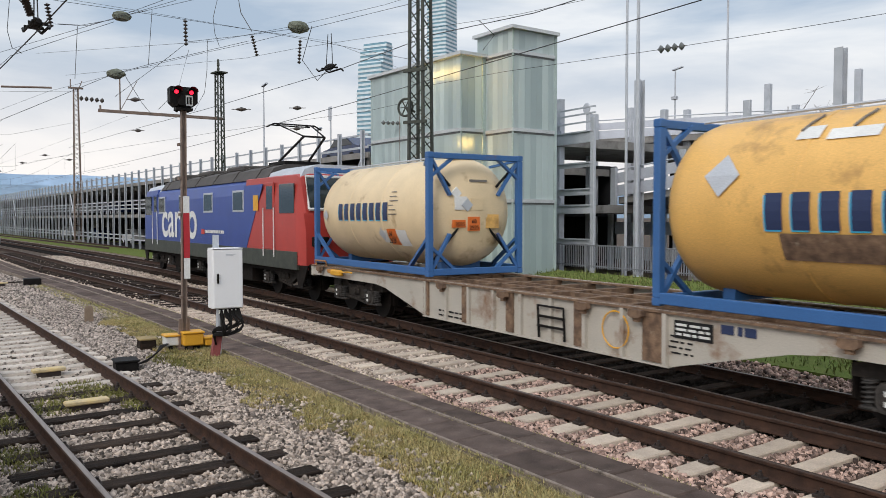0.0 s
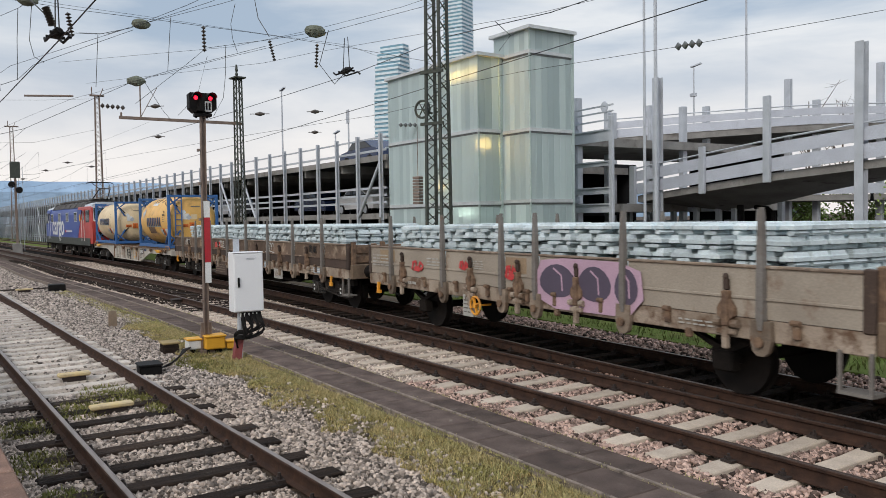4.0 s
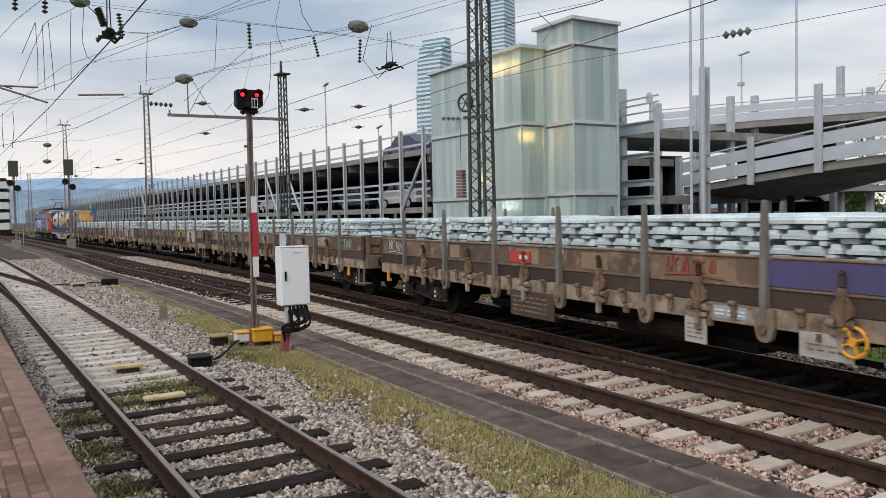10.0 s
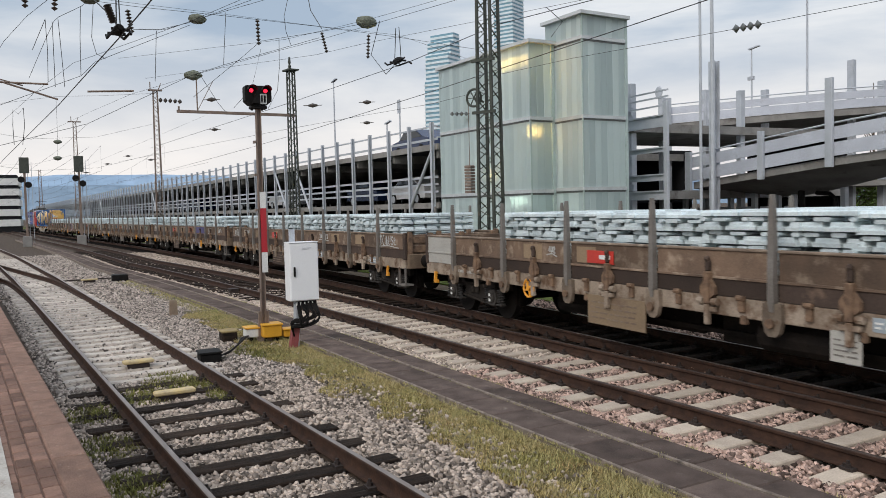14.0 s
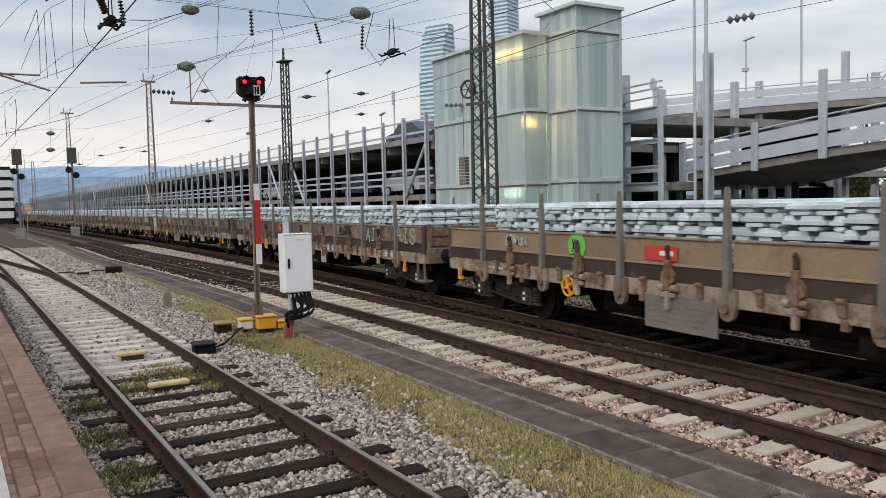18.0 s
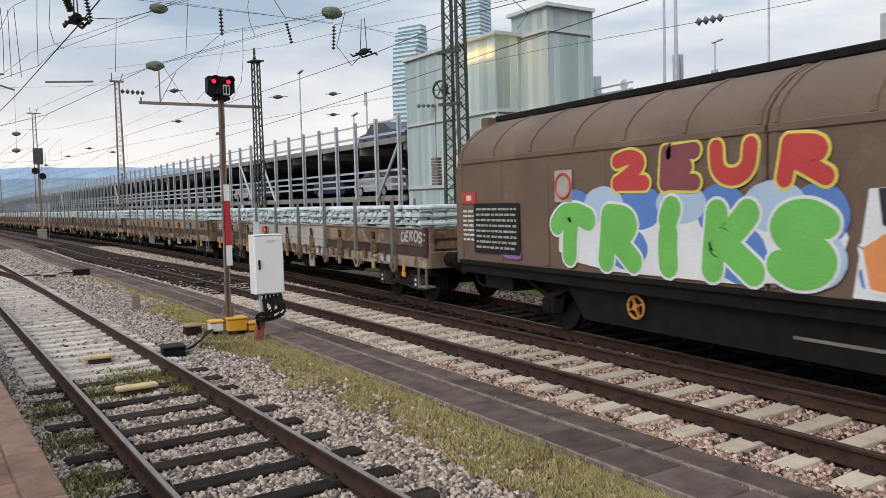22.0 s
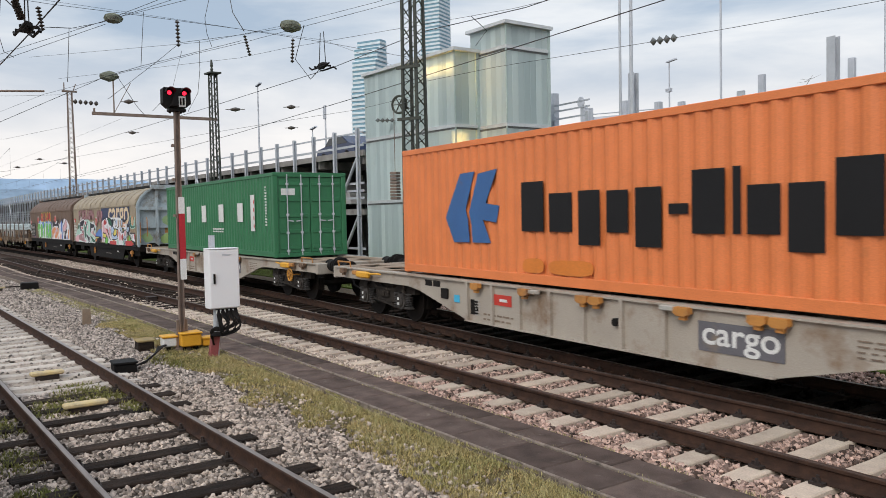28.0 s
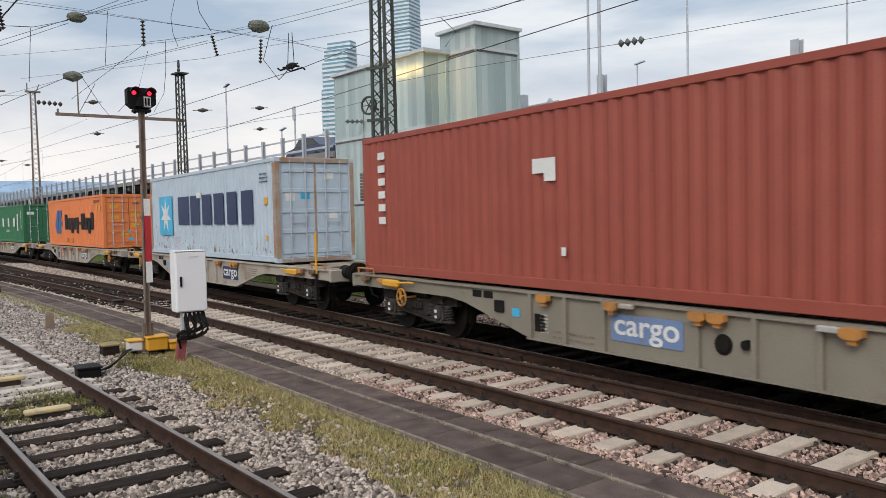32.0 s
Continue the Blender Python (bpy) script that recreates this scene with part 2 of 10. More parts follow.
# ---- materials ----
M = {
    # Darker than the loose stones: shade in their gaps is put into this colour.
    "ballast": mat("ballast", (0.12, 0.088, 0.066), (0.045, 0.036, 0.03), 9, 0.95, 0, 1.0, 22, (0.30, 0.25, 0.21), 0.25, 26, spec=0.15),
    "stone_grey": mat("ballast_stone_grey", (0.41, 0.35, 0.305), (0.24, 0.2, 0.175), 20, 0.92, 0, 0.3, 60, rnd=0.8, island=True, spec=0.2),
    "stone": mat("ballast_stone", (0.42, 0.345, 0.29), (0.25, 0.205, 0.172), 20, 0.92, 0, 0.3, 60, rnd=0.85, island=True, spec=0.2),
    "stone_pink": mat("ballast_stone_pinkish", (0.43, 0.30, 0.245), (0.25, 0.17, 0.14), 20, 0.92, 0, 0.3, 60, rnd=0.9, island=True, spec=0.2),
    "rail": mat("rail_rust", (0.062, 0.032, 0.021), (0.028, 0.016, 0.012), 8, 0.8, 0.0, 0.3, 50, spec=0.2),
    "rail_top": mat("rail_running_face", (0.36, 0.31, 0.275), (0.24, 0.19, 0.165), 6, 0.38, 0.8, 0.05, 40, stretch=(0.3, 4, 1)),
    "rail_dull": mat("rail_dull_face", (0.11, 0.078, 0.064), (0.065, 0.048, 0.042), 6, 0.5, 0.6, 0.1, 40),
    "wood": mat("sleeper_wood", (0.05, 0.033, 0.024), (0.013, 0.0105, 0.0095), 3, 0.9, 0, 0.8, 30, (0.13, 0.105, 0.085), 0.3, 2.5, rnd=0.4, stretch=(8, 1, 8), spec=0.15),
    "concrete": mat("sleeper_concrete", (0.54, 0.45, 0.36), (0.42, 0.345, 0.28), 4, 0.92, 0, 0.3, 50, (0.24, 0.18, 0.14), 0.25, 3, rnd=0.16, spec=0.2),
    "whitesleeper": mat("sleeper_dusty", (0.56, 0.50, 0.44), (0.42, 0.37, 0.33), 5, 0.9, 0, 0.4, 40, (0.2, 0.17, 0.14), 0.4, 3, rnd=0.2),
    "asphalt": mat("path_slab", (0.15, 0.112, 0.096), (0.08, 0.06, 0.053), 3.5, 0.95, 0, 0.8, 90, (0.2, 0.17, 0.145), 0.26, 6, rnd=0.28, spec=0.12),
    "troughwall": mat("trough_wall", (0.30, 0.245, 0.205), (0.17, 0.14, 0.118), 9, 0.95, 0, 0.8, 60, (0.09, 0.075, 0.062), 0.5, 8, spec=0.12),
    "iron": mat("clip_iron", (0.05, 0.036, 0.03), (0.03, 0.022, 0.02), 10, 0.7, 0.4, 0.2, 60),
    "grass": mat("dry_grass", (0.25, 0.215, 0.065), (0.44, 0.32, 0.16), 2.3, 0.85, 0, 0, 30, rnd=0.8, island=True, spec=0.12),
    "straw": mat("straw_stems", (0.44, 0.36, 0.19), (0.30, 0.29, 0.12), 1.3, 0.85, 0, 0, 30, rnd=0.4, island=True, spec=0.12),
    "grass_green": mat("green_grass", (0.12, 0.16, 0.045), (0.2, 0.195, 0.075), 1.0, 0.85, 0, 0, 30, rnd=0.4, island=True, spec=0.2),
    "soil": mat("grassy_soil", (0.15, 0.125, 0.055), (0.085, 0.066, 0.036), 3, 0.95, 0, 0.9, 40, (0.28, 0.23, 0.17), 0.3, 6, spec=0.1),
    "lawn": mat("lawn", (0.10, 0.15, 0.03), (0.15, 0.17, 0.05), 3, 0.95, 0, 0.9, 45, (0.17, 0.13, 0.08), 0.3, 1.5, spec=0.1),
    "brickpave": mat("platform_brick", (0.23, 0.135, 0.10), (0.145, 0.088, 0.07), 5, 0.92, 0, 0.4, 60, (0.25, 0.17, 0.13), 0.3, 3, rnd=0.3, spec=0.2),
    "edge": mat("platform_edge_stone", (0.30, 0.185, 0.14), (0.20, 0.125, 0.097), 6, 0.92, 0, 0.9, 90, (0.38, 0.28, 0.22), 0.3, 16, rnd=0.15, spec=0.2),
    "white": paint("white_paint", (0.72, 0.72, 0.70), 0.5, (0.3, 0.28, 0.25), 0.1),
    "wornline": mat("worn_line_paint", (0.50, 0.47, 0.43), (0.36, 0.32, 0.28), 5, 0.8, 0, 0.4, 60, (0.2, 0.15, 0.12), 0.35, 9, spec=0.2),
    "red": paint("red_paint", (0.43, 0.018, 0.028), 0.45),
    "yellow": paint("yellow_paint", (0.72, 0.36, 0.025), 0.5, (0.3, 0.2, 0.1), 0.2),
    "dark": mat("black_metal", (0.007, 0.0068, 0.007), (0.015, 0.013, 0.012), 4, 0.6, 0.0, 0.1, 50, spec=0.12),
    "under": mat("underframe_grime", (0.009, 0.0078, 0.0072), (0.02, 0.016, 0.0135), 5, 0.85, 0.0, 0.3, 40, (0.075, 0.06, 0.05), 0.18, 7, spec=0.1),
    "steel": mat("galvanised_steel", (0.53, 0.555, 0.60), (0.43, 0.455, 0.49), 2, 0.5, 0.2, 0.05, 60, (0.3, 0.3, 0.3), 0.2, 1.5),
    "mastgreen": mat("mast_paint", (0.07, 0.078, 0.062), (0.045, 0.05, 0.043), 5, 0.6, 0.3, 0.1, 50, (0.13, 0.1, 0.075), 0.25, 4),
    "mastbrown": mat("post_paint", (0.22, 0.16, 0.125), (0.15, 0.11, 0.09), 4, 0.65, 0.0, 0.1, 50, (0.12, 0.085, 0.065), 0.25, 3),
    "wire": mat("wire", (0.05, 0.05, 0.05), (0.03, 0.03, 0.03), 4, 0.5, 0.6, 0, 40),
    "deck": mat("garage_concrete", (0.29, 0.28, 0.265), (0.2, 0.19, 0.18), 1.5, 0.88, 0, 0.25, 30, (0.12, 0.108, 0.098), 0.38, 0.8, spec=0.15),
    # Near black: the shade inside the open decks is put into this colour.
    "inside": mat("shaded_interior", (0.022, 0.022, 0.024), (0.014, 0.014, 0.016), 1.0, 0.9, 0, 0.1, 20, spec=0.15),
    "ramp": mat("ramp_parapet_steel", (0.55, 0.575, 0.64), (0.47, 0.49, 0.55), 1.2, 0.5, 0.1, 0.05, 30, (0.34, 0.34, 0.36), 0.22, 1.0),
    # Bed and stones near black: shade under the train put into the colour.
    "shaded_bed": mat("shaded_ballast", (0.016, 0.0135, 0.012), (0.008, 0.007, 0.0065), 9, 0.95, 0, 0.9, 26, (0.035, 0.029, 0.025), 0.3, 20, spec=0.05),
    "shaded_stone": mat("shaded_ballast_stone", (0.024, 0.02, 0.0175), (0.012, 0.0105, 0.0095), 20, 0.95, 0, 0.3, 60, rnd=0.6, island=True, spec=0.06),
    "sandy": mat("sandy_fill", (0.42, 0.36, 0.30), (0.33, 0.28, 0.23), 7, 0.95, 0, 0.8, 30, (0.24, 0.2, 0.17), 0.3, 12, spec=0.15),
    # Sleeper wood darkened likewise, for the shade below the wagons.
    "shaded_wood": mat("shaded_sleeper", (0.026, 0.021, 0.018), (0.012, 0.0105, 0.01), 3, 0.9, 0, 0.7, 30, (0.09, 0.078, 0.066), 0.28, 2.5, rnd=0.6, stretch=(8, 1, 8), spec=0.08),
    # Ramp undersides: a darker tone than the slab concrete.
    "soffit": mat("dark_soffit", (0.19, 0.185, 0.18), (0.125, 0.12, 0.115), 0.8, 0.9, 0, 0.15, 20, (0.07, 0.065, 0.06), 0.3, 1.5, spec=0.1),
    "stone_tan": mat("ballast_stone_tan", (0.52, 0.43, 0.355), (0.36, 0.29, 0.24), 20, 0.92, 0, 0.3, 60, rnd=0.5, island=True, spec=0.2),
    "fencegrey": mat("fence_paint", (0.26, 0.275, 0.30), (0.2, 0.21, 0.23), 2, 0.55, 0.1, 0.05, 50),
    "dust": mat("joint_dust", (0.15, 0.125, 0.10), (0.075, 0.062, 0.052), 6, 0.95, 0, 0.6, 40, (0.2, 0.2, 0.08), 0.3, 3, spec=0.1),
    "weed": mat("low_weeds", (0.13, 0.135, 0.035), (0.2, 0.18, 0.06), 2.0, 0.85, 0, 0, 30, rnd=0.45, island=True, spec=0.2),
    "shoulder": mat("dusty_shoulder", (0.22, 0.17, 0.125), (0.12, 0.095, 0.075), 9, 0.95, 0, 0.9, 26, (0.22, 0.19, 0.15), 0.3, 20, spec=0.1),
    # The haze of distance is put into this pale blue base colour.
    "hill": mat("far_hill_haze", (0.31, 0.415, 0.55), (0.26, 0.36, 0.48), 0.004, 1.0, 0, 0, 0.02, spec=0.0),
}

# ---- lines of the tracks ----
BEND = ((-400, -36.93), (-200, -16.19), (-140, -10.16), (-100, -6.17), (-75, -3.71), (-62, -2.46), (-50, -1.54), (-40, -0.86), (-30, -0.35), (-22, -0.09), (-14, 0.0), (200, 0.0))
Y3, RAIL_TOP = 9.44, 0.175


def line3(s):
    """The train's track: y of its centre at x = s."""
    return Y3 + lerp(s, BEND)


def line2(s):
    return line3(s) - min(4.3, max(0.55, 2.035 - 0.058 * (s + 5.0)))


def line1(s):
    return 1.906 + 0.0933 * (s + 6.0) - lerp(-s, ((36, 0), (60, 0.25), (120, 2.0), (400, 10)))


def path_near(s):
    return line2(s) - 2.64


def along(line, s):
    d = 0.5
    return math.atan2(line(s + d) - line(s - d), 2 * d)


def grid_rows(a, b, near=1.0, far=12.0):
    out, x = [], b
    while x > a:
        out.append(x)
        x -= near if -60 < x < 10 else far
    return [*out, a]


# ---- ground ----
g = Geo()
g.add([(-4000, -3000, -0.1), (3000, -3000, -0.1), (3000, 4000, -0.1), (-4000, 4000, -0.1)], [(0, 1, 2, 3)])
solid("ground", g, M["ballast"], "grey gravel ground between and beside the railway tracks", "ground", kind="structure")


def strip(name, line, a, b, z, material, label, x0=-300, x1=40, kind="structure", cat="ground"):
    """A sheet that follows a line sideways from offset a to b, with closed edges down to the ground."""
    q = Geo()
    xs = grid_rows(x0, x1)
    q.loft([[(x, line(x) + a, -0.12), (x, line(x) + a, z), (x, line(x) + b, z), (x, line(x) + b, -0.12)] for x in xs], True, False)
    return solid(name, q, material, label, cat, kind=kind)


strip("ballast_bed", line3, -1.5, 1.6, -0.045, M["shaded_bed"], "ballast bed darkened for the shade under the freight train", -300, 345)
strip("ballast_bed", line3, 1.6, 2.5, -0.03, M["shoulder"], "brown dusty ballast shoulder beyond the freight train's track", -300, 60)
strip("ballast_bed", line2, -1.55, 1.6, -0.035, M["ballast"], "ballast bed under concrete sleepers, darkened as shade between its stones")
strip("ballast_bed", line1, -1.6, 2.6, -0.04, M["ballast"], "ballast bed of the platform track, darkened as shade between its stones")
strip("ballast_bed", line1, -1.2, 1.2, -0.032, M["sandy"], "pale sandy fill between the far platform rails", -120, -13.2)
strip("grass_verge", line2, -3.4, -2.68, -0.01, M["soil"], "dry grassy verge with weeds along the slab path", -22, 30)
LAWN = ((0.0, 0.02), (2.0, 0.09), (4.5, 0.3), (7.4, 0.58), (12.4, 0.6))


def bank(x, d):
    """Height of the grass bank, d metres behind its foot."""
    return lerp(d, LAWN) * min(1.0, max(0.12, (x + 36) / 9.0))


lq = Geo()
lq.loft([[(x, 11.9 + lerp(x, BEND) + d, bank(x, d)) for d in (0.0, 1.0, 2.0, 3.2, 4.5, 6.0, 7.4)] + [(x, 11.9 + lerp(x, BEND) + 7.4, -0.12), (x, 11.9 + lerp(x, BEND), -0.12)] for x in grid_rows(-300, 90)])
solid("lawn", lq, M["lawn"], "green grass bank between the track and the fence", "ground", kind="structure")

# cable-trough path: two rows of worn lids between thin pale walls
lids = (Geo().box(-0.366, 0.366, -0.262, 0.262, -0.06, 0.06, 0.014).mesh("lid"), Geo().box(-0.366, 0.366, -0.2, 0.2, -0.06, 0.06, 0.014).mesh("lid"))
slab_path = thing("slab_path", "dark worn slab path of cable-trough lids beside the track", "path", kind="structure")
dq = Geo()
dq.loft([[(x, path_near(x) - 0.02, -0.1), (x, path_near(x) - 0.02, 0.026), (x, path_near(x) + 1.02, 0.026), (x, path_near(x) + 1.02, -0.1)] for x in grid_rows(-110, 8)])
part("joint_fill", dq, M["dust"], slab_path, "dark dust in the slab joints")
for a, b, z in ((-0.035, 0.002, 0.084), (0.552, 0.592, 0.088)):
    part("trough_wall", Geo().loft([[(x, path_near(x) + a, -0.12), (x, path_near(x) + a, z - 0.008), (x, path_near(x) + a + 0.008, z), (x, path_near(x) + b - 0.008, z), (x, path_near(x) + b, z - 0.008), (x, path_near(x) + b, -0.12)] for x in grid_rows(-110, 8, 0.5)]), M["troughwall"], slab_path, "thin pale worn concrete trough wall")
for i in range(154):
    s = 6.3 - 0.745 * i
    for j in (0, 1):
        y = path_near(s) + (0.277, 0.806)[j]
        part("lid", lids[j], M["asphalt"], slab_path, at=pose(s + 0.3 * j, y, 0.012 + 0.008 * random.random(), random.uniform(-0.5, 0.5), random.uniform(-0.35, 0.35), math.degrees(along(line2, s)) + random.uniform(-0.6, 0.6)))

RAIL_PROFILE = [(-0.07, 0), (0.07, 0), (0.07, 0.012), (0.018, 0.032), (0.009, 0.05), (0.009, 0.118), (0.036, 0.132), (0.036, 0.158), (0.026, 0.165), (-0.026, 0.165), (-0.036, 0.158), (-0.036, 0.132), (-0.009, 0.118), (-0.009, 0.05), (-0.018, 0.032), (-0.07, 0.012)]


def track(name, label, line, z, top, x0, x1, far):
    t = thing(name, label, "railway track", kind="structure")
    xs = grid_rows(x0, x1)
    for side in (-0.7535, 0.7535):
        rings, head = [], []
        for x in xs:
            a = along(line, x)
            nx, ny = -math.sin(a), math.cos(a)
            rings.append([(x + nx * (side + u), line(x) + ny * (side + u), z + w) for u, w in RAIL_PROFILE])
            head.append([(x + nx * (side + u), line(x) + ny * (side + u), z + w) for u, w in ((-0.03, 0.159), (0.03, 0.159), (0.024, 0.1685), (-0.024, 0.1685))])
        r = part("rail", Geo().loft(rings), M["rail"], t, smooth=True)
        part("running_face", Geo().loft(head), top, r, "worn shiny rail head")
    return t


def sleepers(t, line, z, xs, mesh, material, name="sleeper"):
    for x in xs:
        part(name, mesh, material, t, at=pose(x, line(x) + random.uniform(-0.02, 0.02), z, random.uniform(-0.3, 0.3), 0, math.degrees(along(line, x)) + random.uniform(-0.5, 0.5)))


def clips(t, line, z, xs):
    q = Geo()
    for x in xs:
        a = along(line, x)
        for side in (-0.7535, 0.7535):
            for k in (-0.105, 0.105):
                cx, cy = x - math.sin(a) * (side + k), line(x) + math.cos(a) * (side + k)
                q.box(cx - 0.07, cx + 0.07, cy - 0.04, cy + 0.04, z, z + 0.028)
                q.lathe([(0.03, 0), (0.03, 0.03), (0.018, 0.032), (0.018, 0.062), (0.004, 0.064)], (cx, cy, z + 0.028), "z", 6)
                q.tube([(cx - 0.055, cy, z + 0.028), (cx - 0.045, cy, z + 0.055), (cx - 0.03, cy + 0.02, z + 0.045)], 0.009, 5)
    tagged(part("rail_clip", q, M["iron"], t, "rusty rail clips and bolts"), kind="stuff")


def conc_mesh():
    q = Geo()
    rings = []
    for y, h, w in ((-1.3, 0.16, 0.13), (-1.28, 0.19, 0.14), (-0.95, 0.2, 0.145), (-0.55, 0.2, 0.14), (-0.3, 0.19, 0.13), (0.3, 0.19, 0.13), (0.55, 0.2, 0.14), (0.95, 0.2, 0.145), (1.28, 0.19, 0.14), (1.3, 0.16, 0.13)):
        rings.append([(-w, y, -0.15), (-w + 0.015, y, h - 0.215), (-w + 0.03, y, h - 0.2), (w - 0.03, y, h - 0.2), (w - 0.015, y, h - 0.215), (w, y, -0.15)])
    return q.loft(rings).mesh("concrete_sleeper")


wood_mesh = Geo().box(-0.125, 0.125, -1.28, 1.28, -0.15, 0.0, 0.012).mesh("wood_sleeper")
steel_mesh = Geo().loft([[(-0.115, y, -0.1), (-0.085, y, h - 0.02), (-0.05, y, h), (0.05, y, h), (0.085, y, h - 0.02), (0.115, y, -0.1)] for y, h in ((-1.25, -0.05), (-1.15, 0.0), (-0.7, 0.015), (-0.4, 0.0), (0.4, 0.0), (0.7, 0.015), (1.15, 0.0), (1.25, -0.05))]).mesh("dusty_sleeper")
conc = conc_mesh()

track_1 = track("track_1", "platform track with dark wooden sleepers and rusty rails", line1, 0.0, M["rail_top"], -170, 30, True)
track_2 = track("track_2", "unused track with pale concrete sleepers and brown rails", line2, 0.03, M["rail_dull"], -260, 34, True)
track_3 = track("track_3", "main track under the freight train with worn rails", line3, 0.008, M["rail_top"], -395, 345, True)
track_4 = track("track_4", "rusty siding track along the parking garage", lambda s: line3(s) + 4.6, 0.0, M["rail_dull"], -395, -70, True)
xs1 = [-12.62 + 0.737 * i for i in range(38)]
xs1b = [-13.26 - 0.6 * i for i in range(76)]
xs2 = [-12.405 + 0.619 * k for k in range(-17, 44)]
xs2b = [xs2[0] - 0.62 * i for i in range(1, 70)]
xs3 = [8 - 0.62 * i for i in range(110)]

# ---- stair tower of translucent glass ----
GA = 0.084
CA, SA = math.cos(GA), math.sin(GA)
T_GLASS = glass("channel_glass", (0.70, 0.80, 0.795), 0.5, 0.42)
T_GLASS.node_tree.nodes["Principled BSDF"].inputs["Specular IOR Level"].default_value = 0.4
gn, gl = T_GLASS.node_tree.nodes, T_GLASS.node_tree.links
g_info, g_ramp, g_tc, g_noise, g_mix = gn.new("ShaderNodeObjectInfo"), gn.new("ShaderNodeValToRGB"), gn.new("ShaderNodeTexCoord"), gn.new("ShaderNodeTexNoise"), gn.new("ShaderNodeMix")
g_ramp.color_ramp.elements[0].color, g_ramp.color_ramp.elements[1].color = (0.47, 0.565, 0.575, 1), (0.70, 0.80, 0.80, 1)
g_noise.inputs["Scale"].default_value, g_noise.inputs["Detail"].default_value = 1.1, 4.0
g_mix.data_type, g_mix.blend_type = "RGBA", "MULTIPLY"
g_mix.inputs[0].default_value = 0.22
gl.new(g_info.outputs["Random"], g_ramp.inputs["Fac"])
gl.new(g_tc.outputs["Object"], g_noise.inputs["Vector"])
gl.new(g_ramp.outputs["Color"], g_mix.inputs[6])
gl.new(g_noise.outputs["Fac"], g_mix.inputs[7])
gl.new(g_mix.outputs[2], gn["Principled BSDF"].inputs["Base Color"])
T_FRAME = mat("aluminium_trim", (0.62, 0.64, 0.64), (0.52, 0.54, 0.55), 3, 0.45, 0.3, 0.05, 50)
T_BANDSHADE = mat("band_shade_grey", (0.16, 0.165, 0.165), (0.1, 0.105, 0.105), 3, 0.6, 0.1, 0.05, 50)
T_WALL = mat("inner_wall", (0.46, 0.55, 0.53), (0.38, 0.46, 0.44), 1.5, 0.8, 0, 0.1, 20)
T_LAMP = mat("warm_lamp", (0.9, 0.7, 0.3), None, 1, 0.5, 0, 0, 10, glow=((1.0, 0.58, 0.16), 11.0))
T_LAMPW = mat("white_lamp", (0.9, 0.95, 0.85), None, 1, 0.5, 0, 0, 10, glow=((0.9, 1.0, 0.8), 5.0))


def spot(ox, oy, u, b):
    """u metres along the front away from the eye, b metres back from it."""
    return ox - u * CA - b * SA, oy - u * SA + b * CA


pane_mesh = Geo().loft([[(-0.1315, 0.012, z), (-0.1315, 0.0, z), (-0.11, -0.01, z), (0.11, -0.01, z), (0.1315, 0.0, z), (0.1315, 0.012, z)] for z in (0.0, 1.0)]).mesh("glass_channel")


